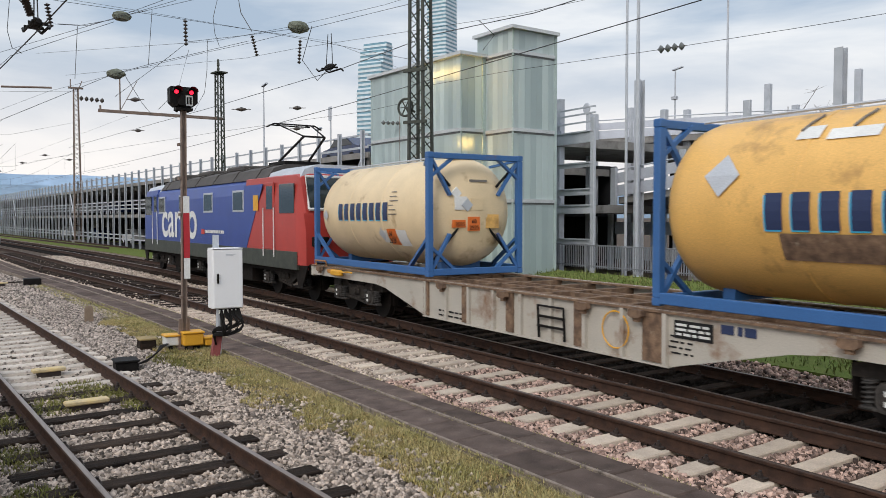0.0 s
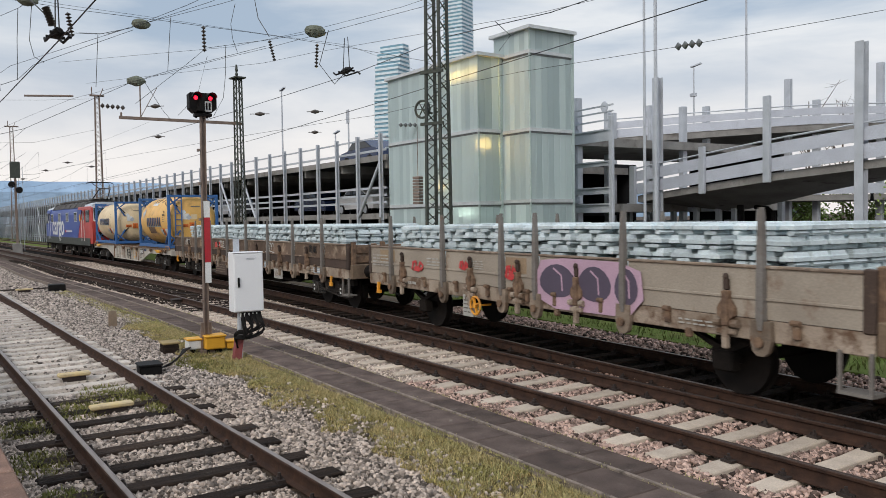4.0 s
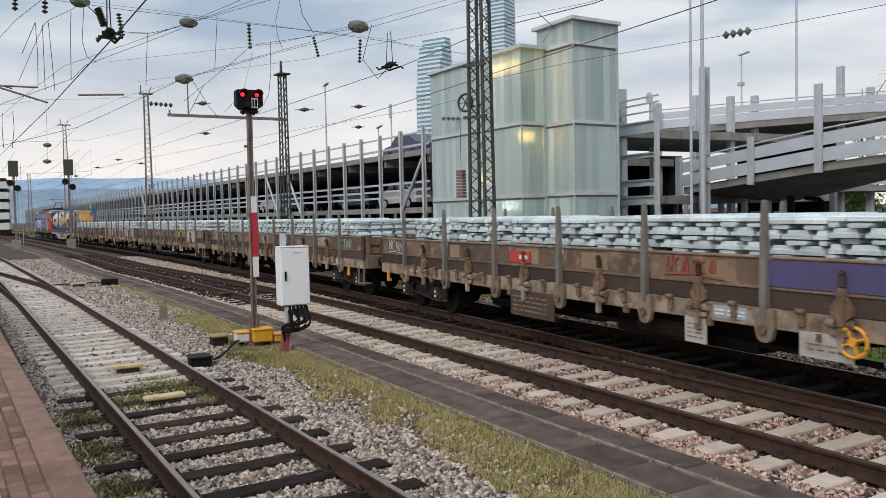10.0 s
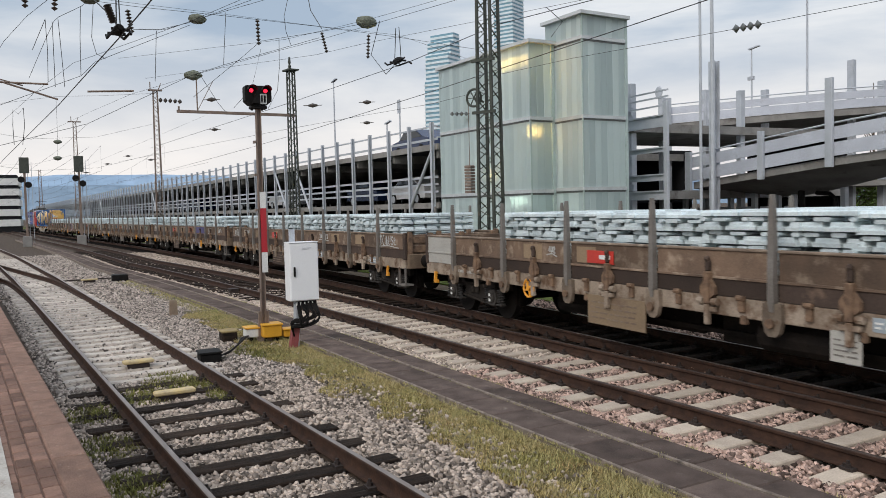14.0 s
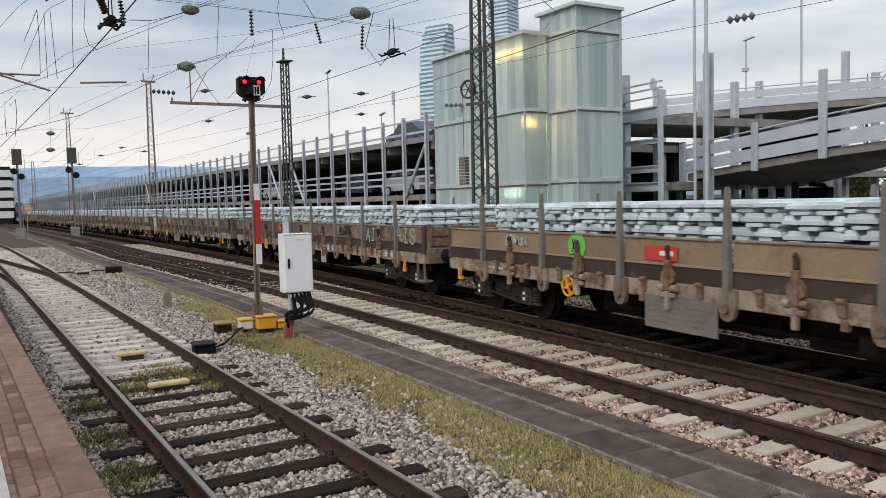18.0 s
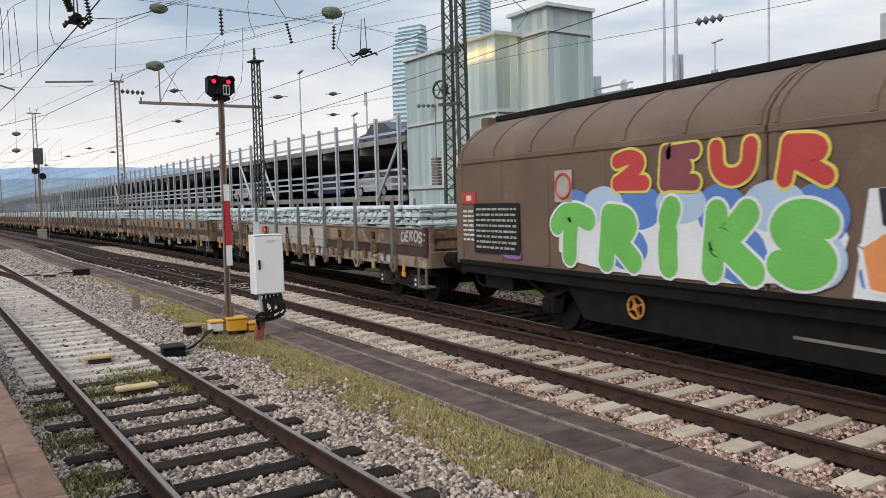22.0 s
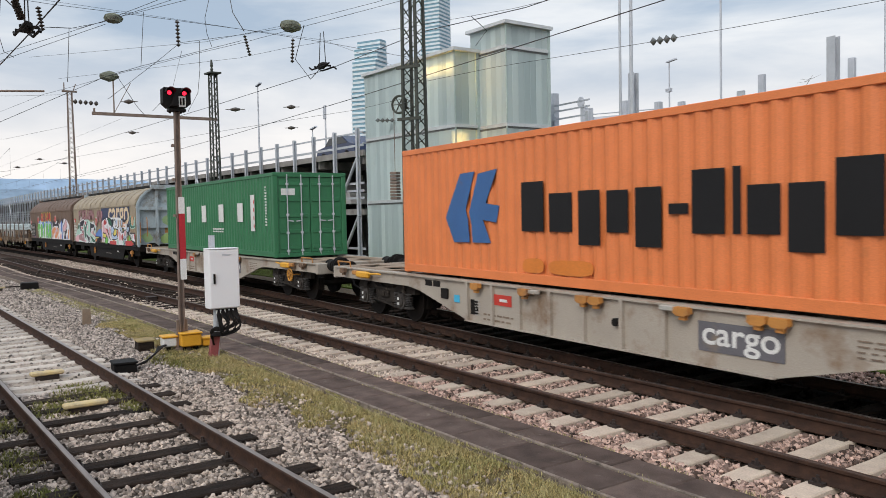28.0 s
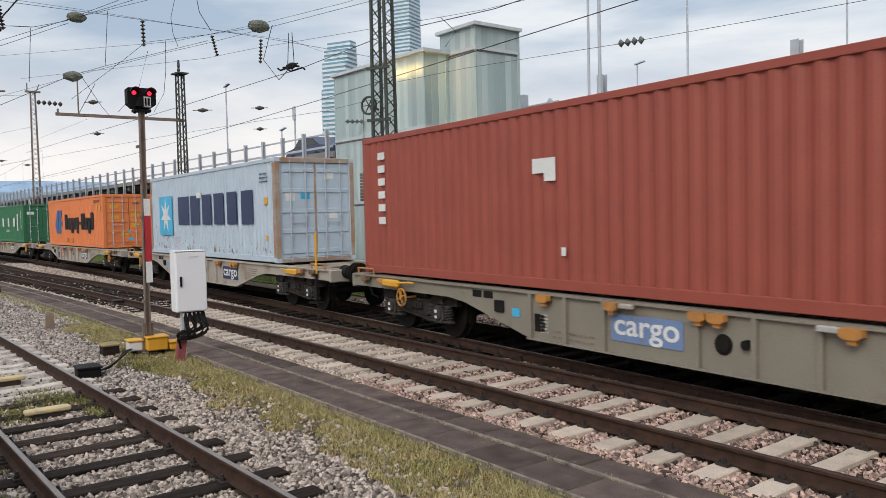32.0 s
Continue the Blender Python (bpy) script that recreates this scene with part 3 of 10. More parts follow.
def glass_block(name, label, ox, oy, wide, deep, levels, roof_over):
    """An upright block of glass channels; ox, oy is its corner next to the eye; levels: heights of the bands."""
    b = thing(name, label, "building")
    top = levels[-1]

    def wall(n, at_u, storey, pitch):
        z0, z1 = levels[storey] + 0.09, levels[storey + 1] - 0.03
        for i in range(n):
            x, y, rz = at_u(i)
            o = part("glass_channel", pane_mesh, T_GLASS, b, at=pose(x, y, z0, 0, 0, rz) @ Matrix.Diagonal((pitch / 0.264, 1, z1 - z0, 1)))
            o.visible_shadow = False
    nf, ns = int(wide / 0.262), int(deep / 0.262)
    for k in range(len(levels) - 1):
        wall(nf, lambda i: (*spot(ox, oy, 0.13 + i * wide / nf, 0.0), math.degrees(GA)), k, wide / nf)
        wall(ns, lambda i: (*spot(ox, oy, 0.0, 0.13 + i * deep / ns), math.degrees(GA) + 90), k, deep / ns)
        wall(ns, lambda i: (*spot(ox, oy, wide, 0.13 + i * deep / ns), math.degrees(GA) + 90), k, deep / ns)
        z = levels[k]
        band = Geo().loft([[(*spot(ox, oy, u, v), zz) for u, v in ((-0.05, -0.05), (wide, -0.05), (wide, 0.06), (0.06, 0.06), (0.06, deep), (-0.05, deep))] for zz in (z - 0.03, z + 0.09)])
        part("floor_band", band, T_FRAME, b, "bright metal floor band")
        # Grey strip drawn in as the shadow line below the floor band.
        part("band_joint", Geo().loft([[(*spot(ox, oy, u, v), zz) for u, v in ((-0.02, -0.02), (wide, -0.02), (wide, 0.04), (0.04, 0.04), (0.04, deep), (-0.02, deep))] for zz in (z - 0.1, z - 0.035)]), T_BANDSHADE, b, "grey strip standing in for the shadow under the band")
        part("floor_slab", Geo().loft([[(*spot(ox, oy, u, v), zz) for u, v in ((0.1, 0.1), (wide - 0.1, 0.1), (wide - 0.1, deep - 0.1), (0.1, deep - 0.1))] for zz in (z - 0.12, z + 0.02)]), T_WALL, b)
    part("corner_trim", Geo().loft([[(*spot(ox, oy, u, v), z) for u, v in ((-0.025, -0.025), (0.03, -0.025), (0.03, 0.03), (-0.025, 0.03))] for z in (0, top)]), T_WALL, b)
    part("back_wall", Geo().loft([[(*spot(ox, oy, u, v), z) for u, v in ((0.0, deep), (0.0, deep + 0.15), (wide, deep + 0.15), (wide, deep))] for z in (0, top)]), T_WALL, b)
    o = roof_over
    part("roof", Geo().loft([[(*spot(ox, oy, u, v), z) for u, v in ((-o, -o), (wide + o, -o), (wide + o, deep + o), (-o, deep + o))] for z in (top - 0.02, top + 0.1)]), T_FRAME, b, "flat metal roof edge")
    return b


hx, hy = -24.58, 15.60
tx, ty = -23.17, 16.89
hall = glass_block("stair_hall", "translucent glass stair hall with warm lamps inside", hx, hy, 6.37, 1.00, (0.1, 3.1, 5.76, 8.52), 0.13)
tower = glass_block("lift_tower", "pale green translucent glass lift tower", tx, ty, 2.01, 2.03, (0.1, 3.14, 5.7, 8.48, 9.32), 0.15)
for z, u, w, b0, b1, m in ((8.0, 0.3, 1.7, 0.12, 0.22, T_LAMP), (5.36, 0.22, 0.1, 0.12, 0.7, T_LAMP), (3.87, 2.5, 0.6, 0.12, 0.22, T_LAMP), (2.82, 0.4, 1.1, 0.12, 0.22, T_LAMPW)):
    part("strip_lamp", Geo().loft([[(*spot(hx, hy, a, b), zz) for a, b in ((u, b0), (u + w, b0), (u + w, b1), (u, b1))] for zz in (z - 0.2, z + 0.16)]), m, hall, "glowing strip lamp")
core = Geo().loft([[(*spot(tx, ty, a, b), z) for a, b in ((0.3, 0.3), (1.7, 0.3), (1.7, 1.75), (0.3, 1.75))] for z in (0.1, 9.0)])
part("lift_shaft", core, T_WALL, tower, "pale inner lift shaft")
fl = Geo()
for k in range(3):
    z0 = (0.1, 3.1, 5.7)[k]
    for i in range(15):
        u = 1.2 + i * 0.26
        a, z = (u, z0 + 0.172 * (i + 1))
        fl.loft([[(*spot(hx, hy, p, q), zz) for p, q in ((a, 0.35), (a + 0.28, 0.35), (a + 0.28, 0.9), (a, 0.9))] for zz in (z - 0.19, z)])
part("stair_flight", fl, T_WALL, hall, "inner stairs")
rl = Geo()
for i in range(9):
    x, y = spot(hx, hy, 0.02 + i * 0.12, 0.2)
    rl.bar((x, y, 5.8), (x, y, 6.75), 0.03)
part("balustrade", rl, M["dark"], hall)

# ---- parking garage ----
GX, GY = -31.86, 15.01


def fac(d, back=0.0):
    """A place on the garage front, d metres from the stair hall towards the far end."""
    return GX - d * CA - back * SA, GY - d * SA + back * CA


def gbox(d0, d1, b0, b1, z0, z1, q=None):
    return (q or Geo()).loft([[(*fac(d, b), z) for d, b in ((d0, b0), (d0, b1), (d1, b1), (d1, b0))] for z in (z0, z1)])


garage = thing("parking_garage", "long open parking garage with a screen of slim grey steel columns", "building")
for z in (2.62, 5.22):
    part("deck", gbox(0.0, 250, 0.28, 16, z, z + 0.2), M["inside"], garage, "concrete parking deck, coloured dark for the shade inside")
    part("deck_edge", gbox(-0.3, 250, 0.16, 0.28, z - 0.02, z + 0.24), M["deck"], garage, "stained concrete deck edge")
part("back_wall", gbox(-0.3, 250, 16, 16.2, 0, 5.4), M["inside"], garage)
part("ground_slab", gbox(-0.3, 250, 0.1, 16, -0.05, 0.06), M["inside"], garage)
col_mesh = Geo().box(-0.075, 0.075, -0.012, 0.0, 0, 6.42).box(-0.075, 0.075, 0.13, 0.142, 0, 6.42).box(-0.008, 0.008, 0.0, 0.13, 0, 6.42).mesh("column")
for i in range(118):
    x, y = fac(2.11 * i)
    part("column", col_mesh, M["steel"], garage, at=pose(x, y, 0, 0, 0, math.degrees(GA)))
for z in (6.2, 5.62, 3.95, 3.62, 3.3, 1.05, 0.7):
    part("guard_rail", gbox(-0.3, 250, 0.15, 0.2, z, z + (0.1 if z < 6 else 0.07)), M["steel"], garage, "galvanised guard rail")
for i in range(0, 44):
    part("deck_beam", gbox(4.22 * i - 0.1, 4.22 * i + 0.1, 0.3, 15.8, 4.85, 5.22), M["deck"], garage)
for i in range(0, 22):
    for b in (5.2, 10.4):
        part("inner_column", gbox(8.44 * i - 0.12, 8.44 * i + 0.12, b, b + 0.24, 0, 5.2), M["deck"], garage)
for d in (2.1, 15.0, 19.0, 61.0, 103.0):
    (x0, y0), (x1, y1) = fac(d, 0.07), fac(d + 2.1 * (-1 if d < 10 else 1), 0.07)
    part("brace", Geo().tube([(x0, y0, 2.75), (x1, y1, 5.2)], 0.07, 8).tube([(x0, y0, 0.1), (x1, y1, 2.6)], 0.07, 8), M["steel"], garage, "diagonal steel brace")
part("end_wall_rail", Geo().bar((*fac(-0.2, 0.2), 6.2), (*fac(-0.2, 6.0), 6.2), 0.06).bar((*fac(-0.2, 0.2), 5.75), (*fac(-0.2, 6.0), 5.75), 0.06), M["steel"], garage)


def car(d, back, z, color, heading=90):
    c = thing("parked_car", "parked car on the garage deck", "car", "parked cars")
    prof = [(-2.1, 0.3), (-2.15, 0.62), (-1.95, 0.85), (-1.2, 0.95), (-0.6, 1.4), (0.75, 1.45), (1.55, 1.0), (2.05, 0.9), (2.12, 0.35)]
    part("body", Geo().loft([[(x, y * k, zz) for x, zz in prof] for y, k in ((-0.85, 1), (-0.8, 1), (0.8, 1), (0.85, 1))]), color, c)
    part("window", Geo().prism([(-1.1, 0.98), (-0.55, 1.35), (0.7, 1.39), (1.4, 1.02)], "y", -0.87, 0.87), T_WIN, c)
    for x in (-1.3, 1.3):
        for y in (-0.78, 0.78):
            wheel = part("wheel", Geo().lathe([(0.31, -0.1), (0.31, 0.1)], (x, y, 0.31), "y", 16), M["dark"], c)
            part("rim", Geo().lathe([(0.2, -0.105), (0.2, 0.105)], (x, y, 0.31), "y", 10), M["steel"], wheel)
    x, y = fac(d, back)
    c.matrix_basis = pose(x, y, z, 0, 0, heading + math.degrees(GA))
    return c


T_WIN = mat("car_glass", (0.02, 0.025, 0.03), None, 1, 0.08, 0, 0, 10)
CARS = [paint("car_" + n, c, 0.25, amount=0.02) for n, c in (("navy", (0.02, 0.035, 0.09)), ("black", (0.02, 0.02, 0.022)), ("silver", (0.45, 0.46, 0.48)), ("white", (0.7, 0.7, 0.7)))]
crnd = random.Random(3)
car(7.6, 3.9, 5.42, CARS[0], 0)
for i in range(16):
    car(1.6 + i * 5.1 + crnd.uniform(-0.6, 0.6), 3.0, 2.82 if i % 3 else 0.06, CARS[crnd.randrange(4)], 0 if i % 2 else 180)

# end of the garage behind the lift tower: open decks and a stair landing
annex = thing("garage_decks", "open concrete garage decks behind the lift tower", "building")
ax, ay = -26.0, 22.6
for z in (2.75, 5.5):
    part("deck", Geo().box(-31.5, -25.6, 21.2, 34, z, z + 0.35), M["deck"], annex)
    part("parapet", Geo().box(-31.5, -25.5, 21.05, 21.2, z + 0.4, z + 0.62).box(-31.5, -25.5, 21.05, 21.2, z + 0.85, z + 0.95), M["ramp"], annex)
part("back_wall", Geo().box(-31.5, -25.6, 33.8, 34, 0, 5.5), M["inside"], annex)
for x, y in ((-28.9, 25.6), (-26.0, 21.4), (-26.0, 27.5)):
    part("column", Geo().box(x - 0.14, x + 0.14, y - 0.14, y + 0.14, 0, 7.5, 0.02), M["steel"], annex)
for z0, z1 in ((5.52, 5.98), (4.55, 4.75), (3.45, 3.72), (2.72, 3.08), (1.5, 1.72)):
    part("edge_beam", Geo().box(-26.6, -23.4, 20.98, 21.04, z0, z1).box(-26.6, -23.4, 20.9, 20.98, z1 - 0.05, z1), M["steel"], annex, "grey steel edge beam")
for z in (6.3, 6.62, 6.86):
    part("landing_rail", Geo().box(-26.6, -23.4, 20.98, 21.03, z, z + 0.06), M["steel"], annex)
for x, z in ((-25.95, 6.5), (-23.4, 6.45)):
    part("landing_post", Geo().box(x - 0.1, x + 0.1, 20.84, 20.97, 0, z, 0.01), M["steel"], annex, "light steel post")
part("exit_sign", Geo().box(-27.2, -26.8, 21.4, 21.44, 4.75, 5.0), mat("exit_sign_green", (0.05, 0.5, 0.2), None, 1, 0.5, 0, 0, 10, glow=((0.25, 1.0, 0.5), 2.0)), annex, "small lit green exit sign")
part("exit_sign", Geo().box(-27.2, -26.8, 21.4, 21.44, 2.1, 2.35), bpy.data.materials["exit_sign_green"], annex)
part("mirror", Geo().lathe([(0.02, -0.04), (0.24, -0.03), (0.27, 0.0), (0.24, 0.02), (0.02, 0.03)], (-28.9, 25.4, 7.75), "y", 18).bar((-28.9, 25.5, 7.4), (-28.9, 25.5, 7.8), 0.05), M["steel"], annex, "round convex mirror on the post", smooth=True)

# ---- ramp ----
ramp = thing("car_ramp", "grey car ramp with double steel parapet boards on tall posts", "ramp", at=pose(0.22, 0.2, 0))
RTOP = ((-26.2, 3.45), (-22.3, 3.78), (-18.9, 4.06), (-15.5, 4.25), (-10, 4.5), (0, 5.0))


def ramp_z(x):
    return lerp(x, RTOP)


def ramp_back(x):
    """The far edge of the ramp, which bends away."""
    return lerp(x, ((-26.2, 30.0), (-22, 29.4), (-18, 27.6), (-14, 26.4), (0, 25.8)))


xs = [-26.2 + 0.65 * i for i in range(40)]
part("ramp_slab", Geo().loft([[(x, 24.5 - 0.02 * (x + 26), ramp_z(x)), (x, ramp_back(x), ramp_z(x)), (x, ramp_back(x), ramp_z(x) - 0.28), (x, 24.5 - 0.02 * (x + 26), ramp_z(x) - 0.28)] for x in xs]), M["deck"], ramp, "pale stained concrete ramp slab")
part("ramp_soffit", Geo().loft([[(x, 24.55 - 0.02 * (x + 26), ramp_z(x) - 0.285), (x, ramp_back(x) - 0.1, ramp_z(x) - 0.285), (x, ramp_back(x) - 0.1, ramp_z(x) - 0.4), (x, (25.0 + ramp_back(x)) / 2, ramp_z(x) - lerp(x, ((-26.2, 0.5), (-23.5, 1.0), (-21, 0.9), (-17, 0.62), (-13, 0.45), (0, 0.42))))] for x in xs]), M["soffit"], ramp, "dark ramp underside")
for a, b in ((0.05, 0.52), (0.62, 1.06)):
    part("parapet_board", Geo().loft([[(x, 24.36 - 0.02 * (x + 26), ramp_z(x) + a), (x, 24.42 - 0.02 * (x + 26), ramp_z(x) + a), (x, 24.42 - 0.02 * (x + 26), ramp_z(x) + b), (x, 24.36 - 0.02 * (x + 26), ramp_z(x) + b)] for x in xs]), M["ramp"], ramp, "grey steel parapet board")
part("hand_rail", Geo().tube([(x, 24.4 - 0.02 * (x + 26), ramp_z(x) + 1.2) for x in xs], 0.035, 6), M["steel"], ramp)
for x, z0, z1, w in ((-26.25, 2.95, 4.75, 0.16), (-22.3, 3.4, 5.25, 0.13), (-19.25, 3.7, 6.8, 0.14), (-12.4, 4.1, 6.4, 0.14)):
    part("parapet_post", Geo().box(x - w, x + w, 24.2 - 0.02 * (x + 26), 24.34 - 0.02 * (x + 26), z0, z1, 0.01), M["steel"], ramp)
for x, y, z1, w in ((-24.8, 24.6, 8.35, 0.17), (-15.75, 24.5, 8.05, 0.15), (-6.5, 24.0, 8.2, 0.15)):
    part("column", Geo().prism([(x - w, y - 0.42), (x + w, y - 0.42), (x + w, y - 0.4), (x + 0.02, y - 0.4), (x + 0.02, y - 0.16), (x + w, y - 0.16), (x + w, y - 0.14), (x - w, y - 0.14), (x - w, y - 0.16), (x - 0.02, y - 0.16), (x - 0.02, y - 0.4), (x - w, y - 0.4)], "z", 0, z1), M["steel"], ramp, "tall steel column")
low = [-22.4 + 0.7 * i for i in range(32)]
for a, b in ((-0.28, 0.08), (-0.85, -0.45)):
    part("parapet_board", Geo().loft([[(x, 24.6, 1.45 + 0.055 * (x + 22.4) + a), (x, 24.66, 1.45 + 0.055 * (x + 22.4) + a), (x, 24.66, 1.45 + 0.055 * (x + 22.4) + b), (x, 24.6, 1.45 + 0.055 * (x + 22.4) + b)] for x in low]), M["ramp"], ramp)
part("ramp_slab", Geo().loft([[(x, 24.7, 0.45 + 0.055 * (x + 22.4)), (x, 30, 0.45 + 0.055 * (x + 22.4)), (x, 30, 0.05), (x, 24.7, 0.05)] for x in low]), M["deck"], ramp, "concrete lower ramp")

upper = thing("upper_ramp", "curved upper parking ramp with grey parapet boards", "ramp", at=pose(0.22, 0.2, 0))
arc = []
for i in range(30):
    u = i / 29
    arc.append((-33.6 + 13.5 * u, 30.0 + 22.0 * u - 2.2 * math.sin(math.pi * u), 6.55 + 0.45 * min(1, u * 2)))
dx, dy = -0.85, 0.52
part("ramp_slab", Geo().loft([[(x, y, z), (x, y, z + 0.35), (x + dx * 7, y + dy * 7, z + 0.35), (x + dx * 7, y + dy * 7, z)] for x, y, z in arc]), M["deck"], upper, "concrete upper ramp slab")
for a, b in ((0.36, 0.8), (0.85, 1.22)):
    part("parapet_board", Geo().loft([[(x, y, z + a), (x + 0.05, y - 0.03, z + a), (x + 0.05, y - 0.03, z + b), (x, y, z + b)] for x, y, z in arc]), M["ramp"], upper, "grey steel parapet board")
part("hand_rail", Geo().tube([(x, y, z + 1.38) for x, y, z in arc], 0.035, 6), M["steel"], upper)
part("ramp_soffit", Geo().loft([[(x - 0.1, y + 0.1, z - 0.006), (x + dx * 6.9, y + dy * 6.9, z - 0.006), (x + dx * 4, y + dy * 4, z - 0.35)] for x, y, z in arc]), M["soffit"], upper, "dark underside")
for x, y, z1 in ((-33.6, 29.9, 8.25), (-32.5, 31.5, 8.6), (-30.9, 34.2, 8.5), (-28.6, 38.0, 9.9), (-27.8, 39.3, 8.75), (-26.0, 42.2, 10.7), (-25.3, 43.4, 8.8)):
    part("column", Geo().box(x - 0.18, x + 0.18, y - 0.3, y - 0.05, 0, z1, 0.01), M["steel"], upper)
lowarc = [(x, y, 3.25) for x, y, z in arc[6:]]
part("ramp_slab", Geo().loft([[(x, y, z), (x, y, z + 0.3), (x + dx * 6, y + dy * 6, z + 0.3), (x + dx * 6, y + dy * 6, z)] for x, y, z in lowarc]), M["deck"], upper)
part("parapet_board", Geo().loft([[(x, y, z + 0.35), (x + 0.05, y - 0.03, z + 0.35), (x + 0.05, y - 0.03, z + 0.9), (x, y, z + 0.9)] for x, y, z in lowarc]), M["ramp"], upper)
part("drain_pipe", Geo().tube([(-25.7, 40.8, 3.2), (-25.7, 40.8, 4.6), (-25.3, 41.5, 4.9), (-25.0, 42.0, 5.4)], 0.12, 8), M["dark"], upper, "black drain pipe", smooth=True)

bay = thing("ramp_bay", "grey columns and panels of the garage bay under the ramp", "building")
for x in (-29.15, -26.3, -24.95, -23.7, -22.87, -20.6):
    part("column", Geo().box(x - 0.11, x + 0.11, 27.1, 27.3, 0, 3.2, 0.01), M["steel"], bay, "light steel column")
for x0, x1 in ((-29.0, -26.45), (-26.15, -25.1), (-24.8, -23.85), (-23.55, -23.0)):
    for z0, z1 in ((1.75, 2.35), (2.72, 2.95)):
        part("panel", Geo().box(x0, x1, 27.35, 27.4, z0, z1), M["ramp"], bay, "pale grey guard panel")
    part("panel", Geo().box(x0, x1, 27.35, 27.4, 0.55, 1.1), M["ramp"], bay)
part("drain_pipe", Geo().tube([(-21.6, 26.9, 2.85), (-21.0, 26.9, 2.8), (-20.75, 26.9, 2.6), (-20.7, 26.9, 1.2)], 0.09, 8), M["dark"], bay, "black drain pipe", smooth=True)
part("drain_pipe", Geo().tube([(-22.3, 26.9, 3.0), (-22.3, 26.9, 0.2)], 0.14, 8), M["dark"], bay)

# ---- fence ----
fence = thing("fence", "grey steel bar fence behind the grass strip", "fence")
fxa, fya, fxb, fyb = -30.0, 21.0, 2.0, 20.2
flen = fxb - fxa


def fy(x):
    return fya + (fyb - fya) * (x - fxa) / flen


part("top_rail", Geo().bar((fxa, fy(fxa), 1.48), (fxb, fy(fxb), 1.48), 0.05), M["fencegrey"], fence)
part("bottom_rail", Geo().bar((fxa, fy(fxa), 0.68), (fxb, fy(fxb), 0.68), 0.04), M["fencegrey"], fence)
fbar = Geo().box(-0.016, 0.016, -0.012, 0.012, 0.6, 1.47).mesh("bar")
for i in range(285):
    x = fxa + 0.1125 * i
    part("bar", fbar, M["fencegrey"], fence, at=pose(x, fy(x), 0))
fpost = Geo().box(-0.04, 0.04, -0.04, 0.04, 0, 1.52).mesh("post")
for i in range(16):
    x = fxa + 2.1 * i
    part("post", fpost, M["fencegrey"], fence, at=pose(x, fy(x), 0))

# ---- distant towers, hill, building, trees ----
SKY = mat("tower_facade", (0.66, 0.74, 0.78), (0.58, 0.67, 0.72), 0.01, 0.5, 0, 0, 0.2)
SKYG = mat("tower_glass", (0.20, 0.36, 0.44), (0.16, 0.30, 0.38), 0.02, 0.25, 0, 0, 0.2)


def skyscraper(name, x, y, z, width, depth_, floors, steps, heading):
    """steps: height share, and how far the two flanks stand in from there on."""
    t = thing(name, "white stepped office tower with ribbon windows", "skyscraper", at=pose(x, y, 0, 0, 0, heading))
    h = z / floors
    for i in range(floors):
        f = i / floors
        a, b = lerp(f, steps[0]), max(v for u, v in steps[1] if u <= f)
        x0, x1 = -width / 2 + a * width, width / 2 - b * width
        part("storey_band", Geo().box(x0, x1, -depth_ / 2, depth_ / 2, i * h, i * h + h * 0.5), SKY, t)
        part("window_band", Geo().box(x0 + 0.4, x1 - 0.4, -depth_ / 2 + 0.4, depth_ / 2 - 0.4, i * h + h * 0.5, (i + 1) * h), SKYG, t)
    return t


skyscraper("office_tower", -636, 314, 157, 25, 25, 41, (((0.0, -0.1), (0.5, 0.0), (1.0, 0.2)), ((0.0, 0.0), (0.72, 0.08), (0.86, 0.22), (0.94, 0.42))), -60)
skyscraper("office_tower", -786, 472, 262, 34, 25, 62, (((0.0, 0.0), (1.0, 0.1)), ((0.0, 0.0), (0.5, 0.12))), -60)


def ridge(name, label, x, base, amp, seed, material, slope):
    """A far wooded ridge: a rounded bank with an uneven top."""
    q, rows = Geo(), []
    for i in range(120):
        u = -2800 + 52 * i
        h = base + amp * noise.noise(Vector((u * 0.0012, seed, 0))) + 0.4 * amp * noise.noise(Vector((u * 0.005, seed + 4, 0))) + 0.1 * amp * noise.noise(Vector((u * 0.03, seed, 0))) + slope * (u - 300)
        rows.append([(x + 220, u, -5), (x + 120, u, h * 0.55), (x + 30, u, h * 0.92), (x - 40, u, h)])
    return solid(name, q.loft(rows, False, False), material, label, "hill", kind="structure", smooth=True)


ridge("hills", "wooded hills on the horizon, haze painted in as pale blue", -3500, 163, 22, 1.3, M["hill"], 0.006)
# Foothills carry the haze in their colour too, a little less pale.
ridge("hills", "darker wooded foothills, tinted blue for haze", -2600, 96, 18, 7.7, mat("near_hill_haze", (0.23, 0.305, 0.39), (0.19, 0.255, 0.325), 0.01, 1.0, 0, 0, 0.05, spec=0.0), 0.003)
block = thing("office_block", "white low office block with dark window bands, far off", "building")
for i in range(5):
    z = 1.2 + i * 2.05
    part("storey_band", Geo().box(-196, -180, -40, -6.6, z, z + 1.35), M["white"], block)
    part("window_band", Geo().box(-195.7, -180.3, -39.7, -6.9, z + 1.35, z + 2.05), M["inside"], block)
part("base", Geo().box(-195.8, -180.2, -39.8, -6.8, 0, 1.2), M["inside"], block)

LEAF = mat("leaf", (0.13, 0.22, 0.04), (0.2, 0.27, 0.06), 2, 0.7, 0, 0, 10, rnd=0.4, island=True)
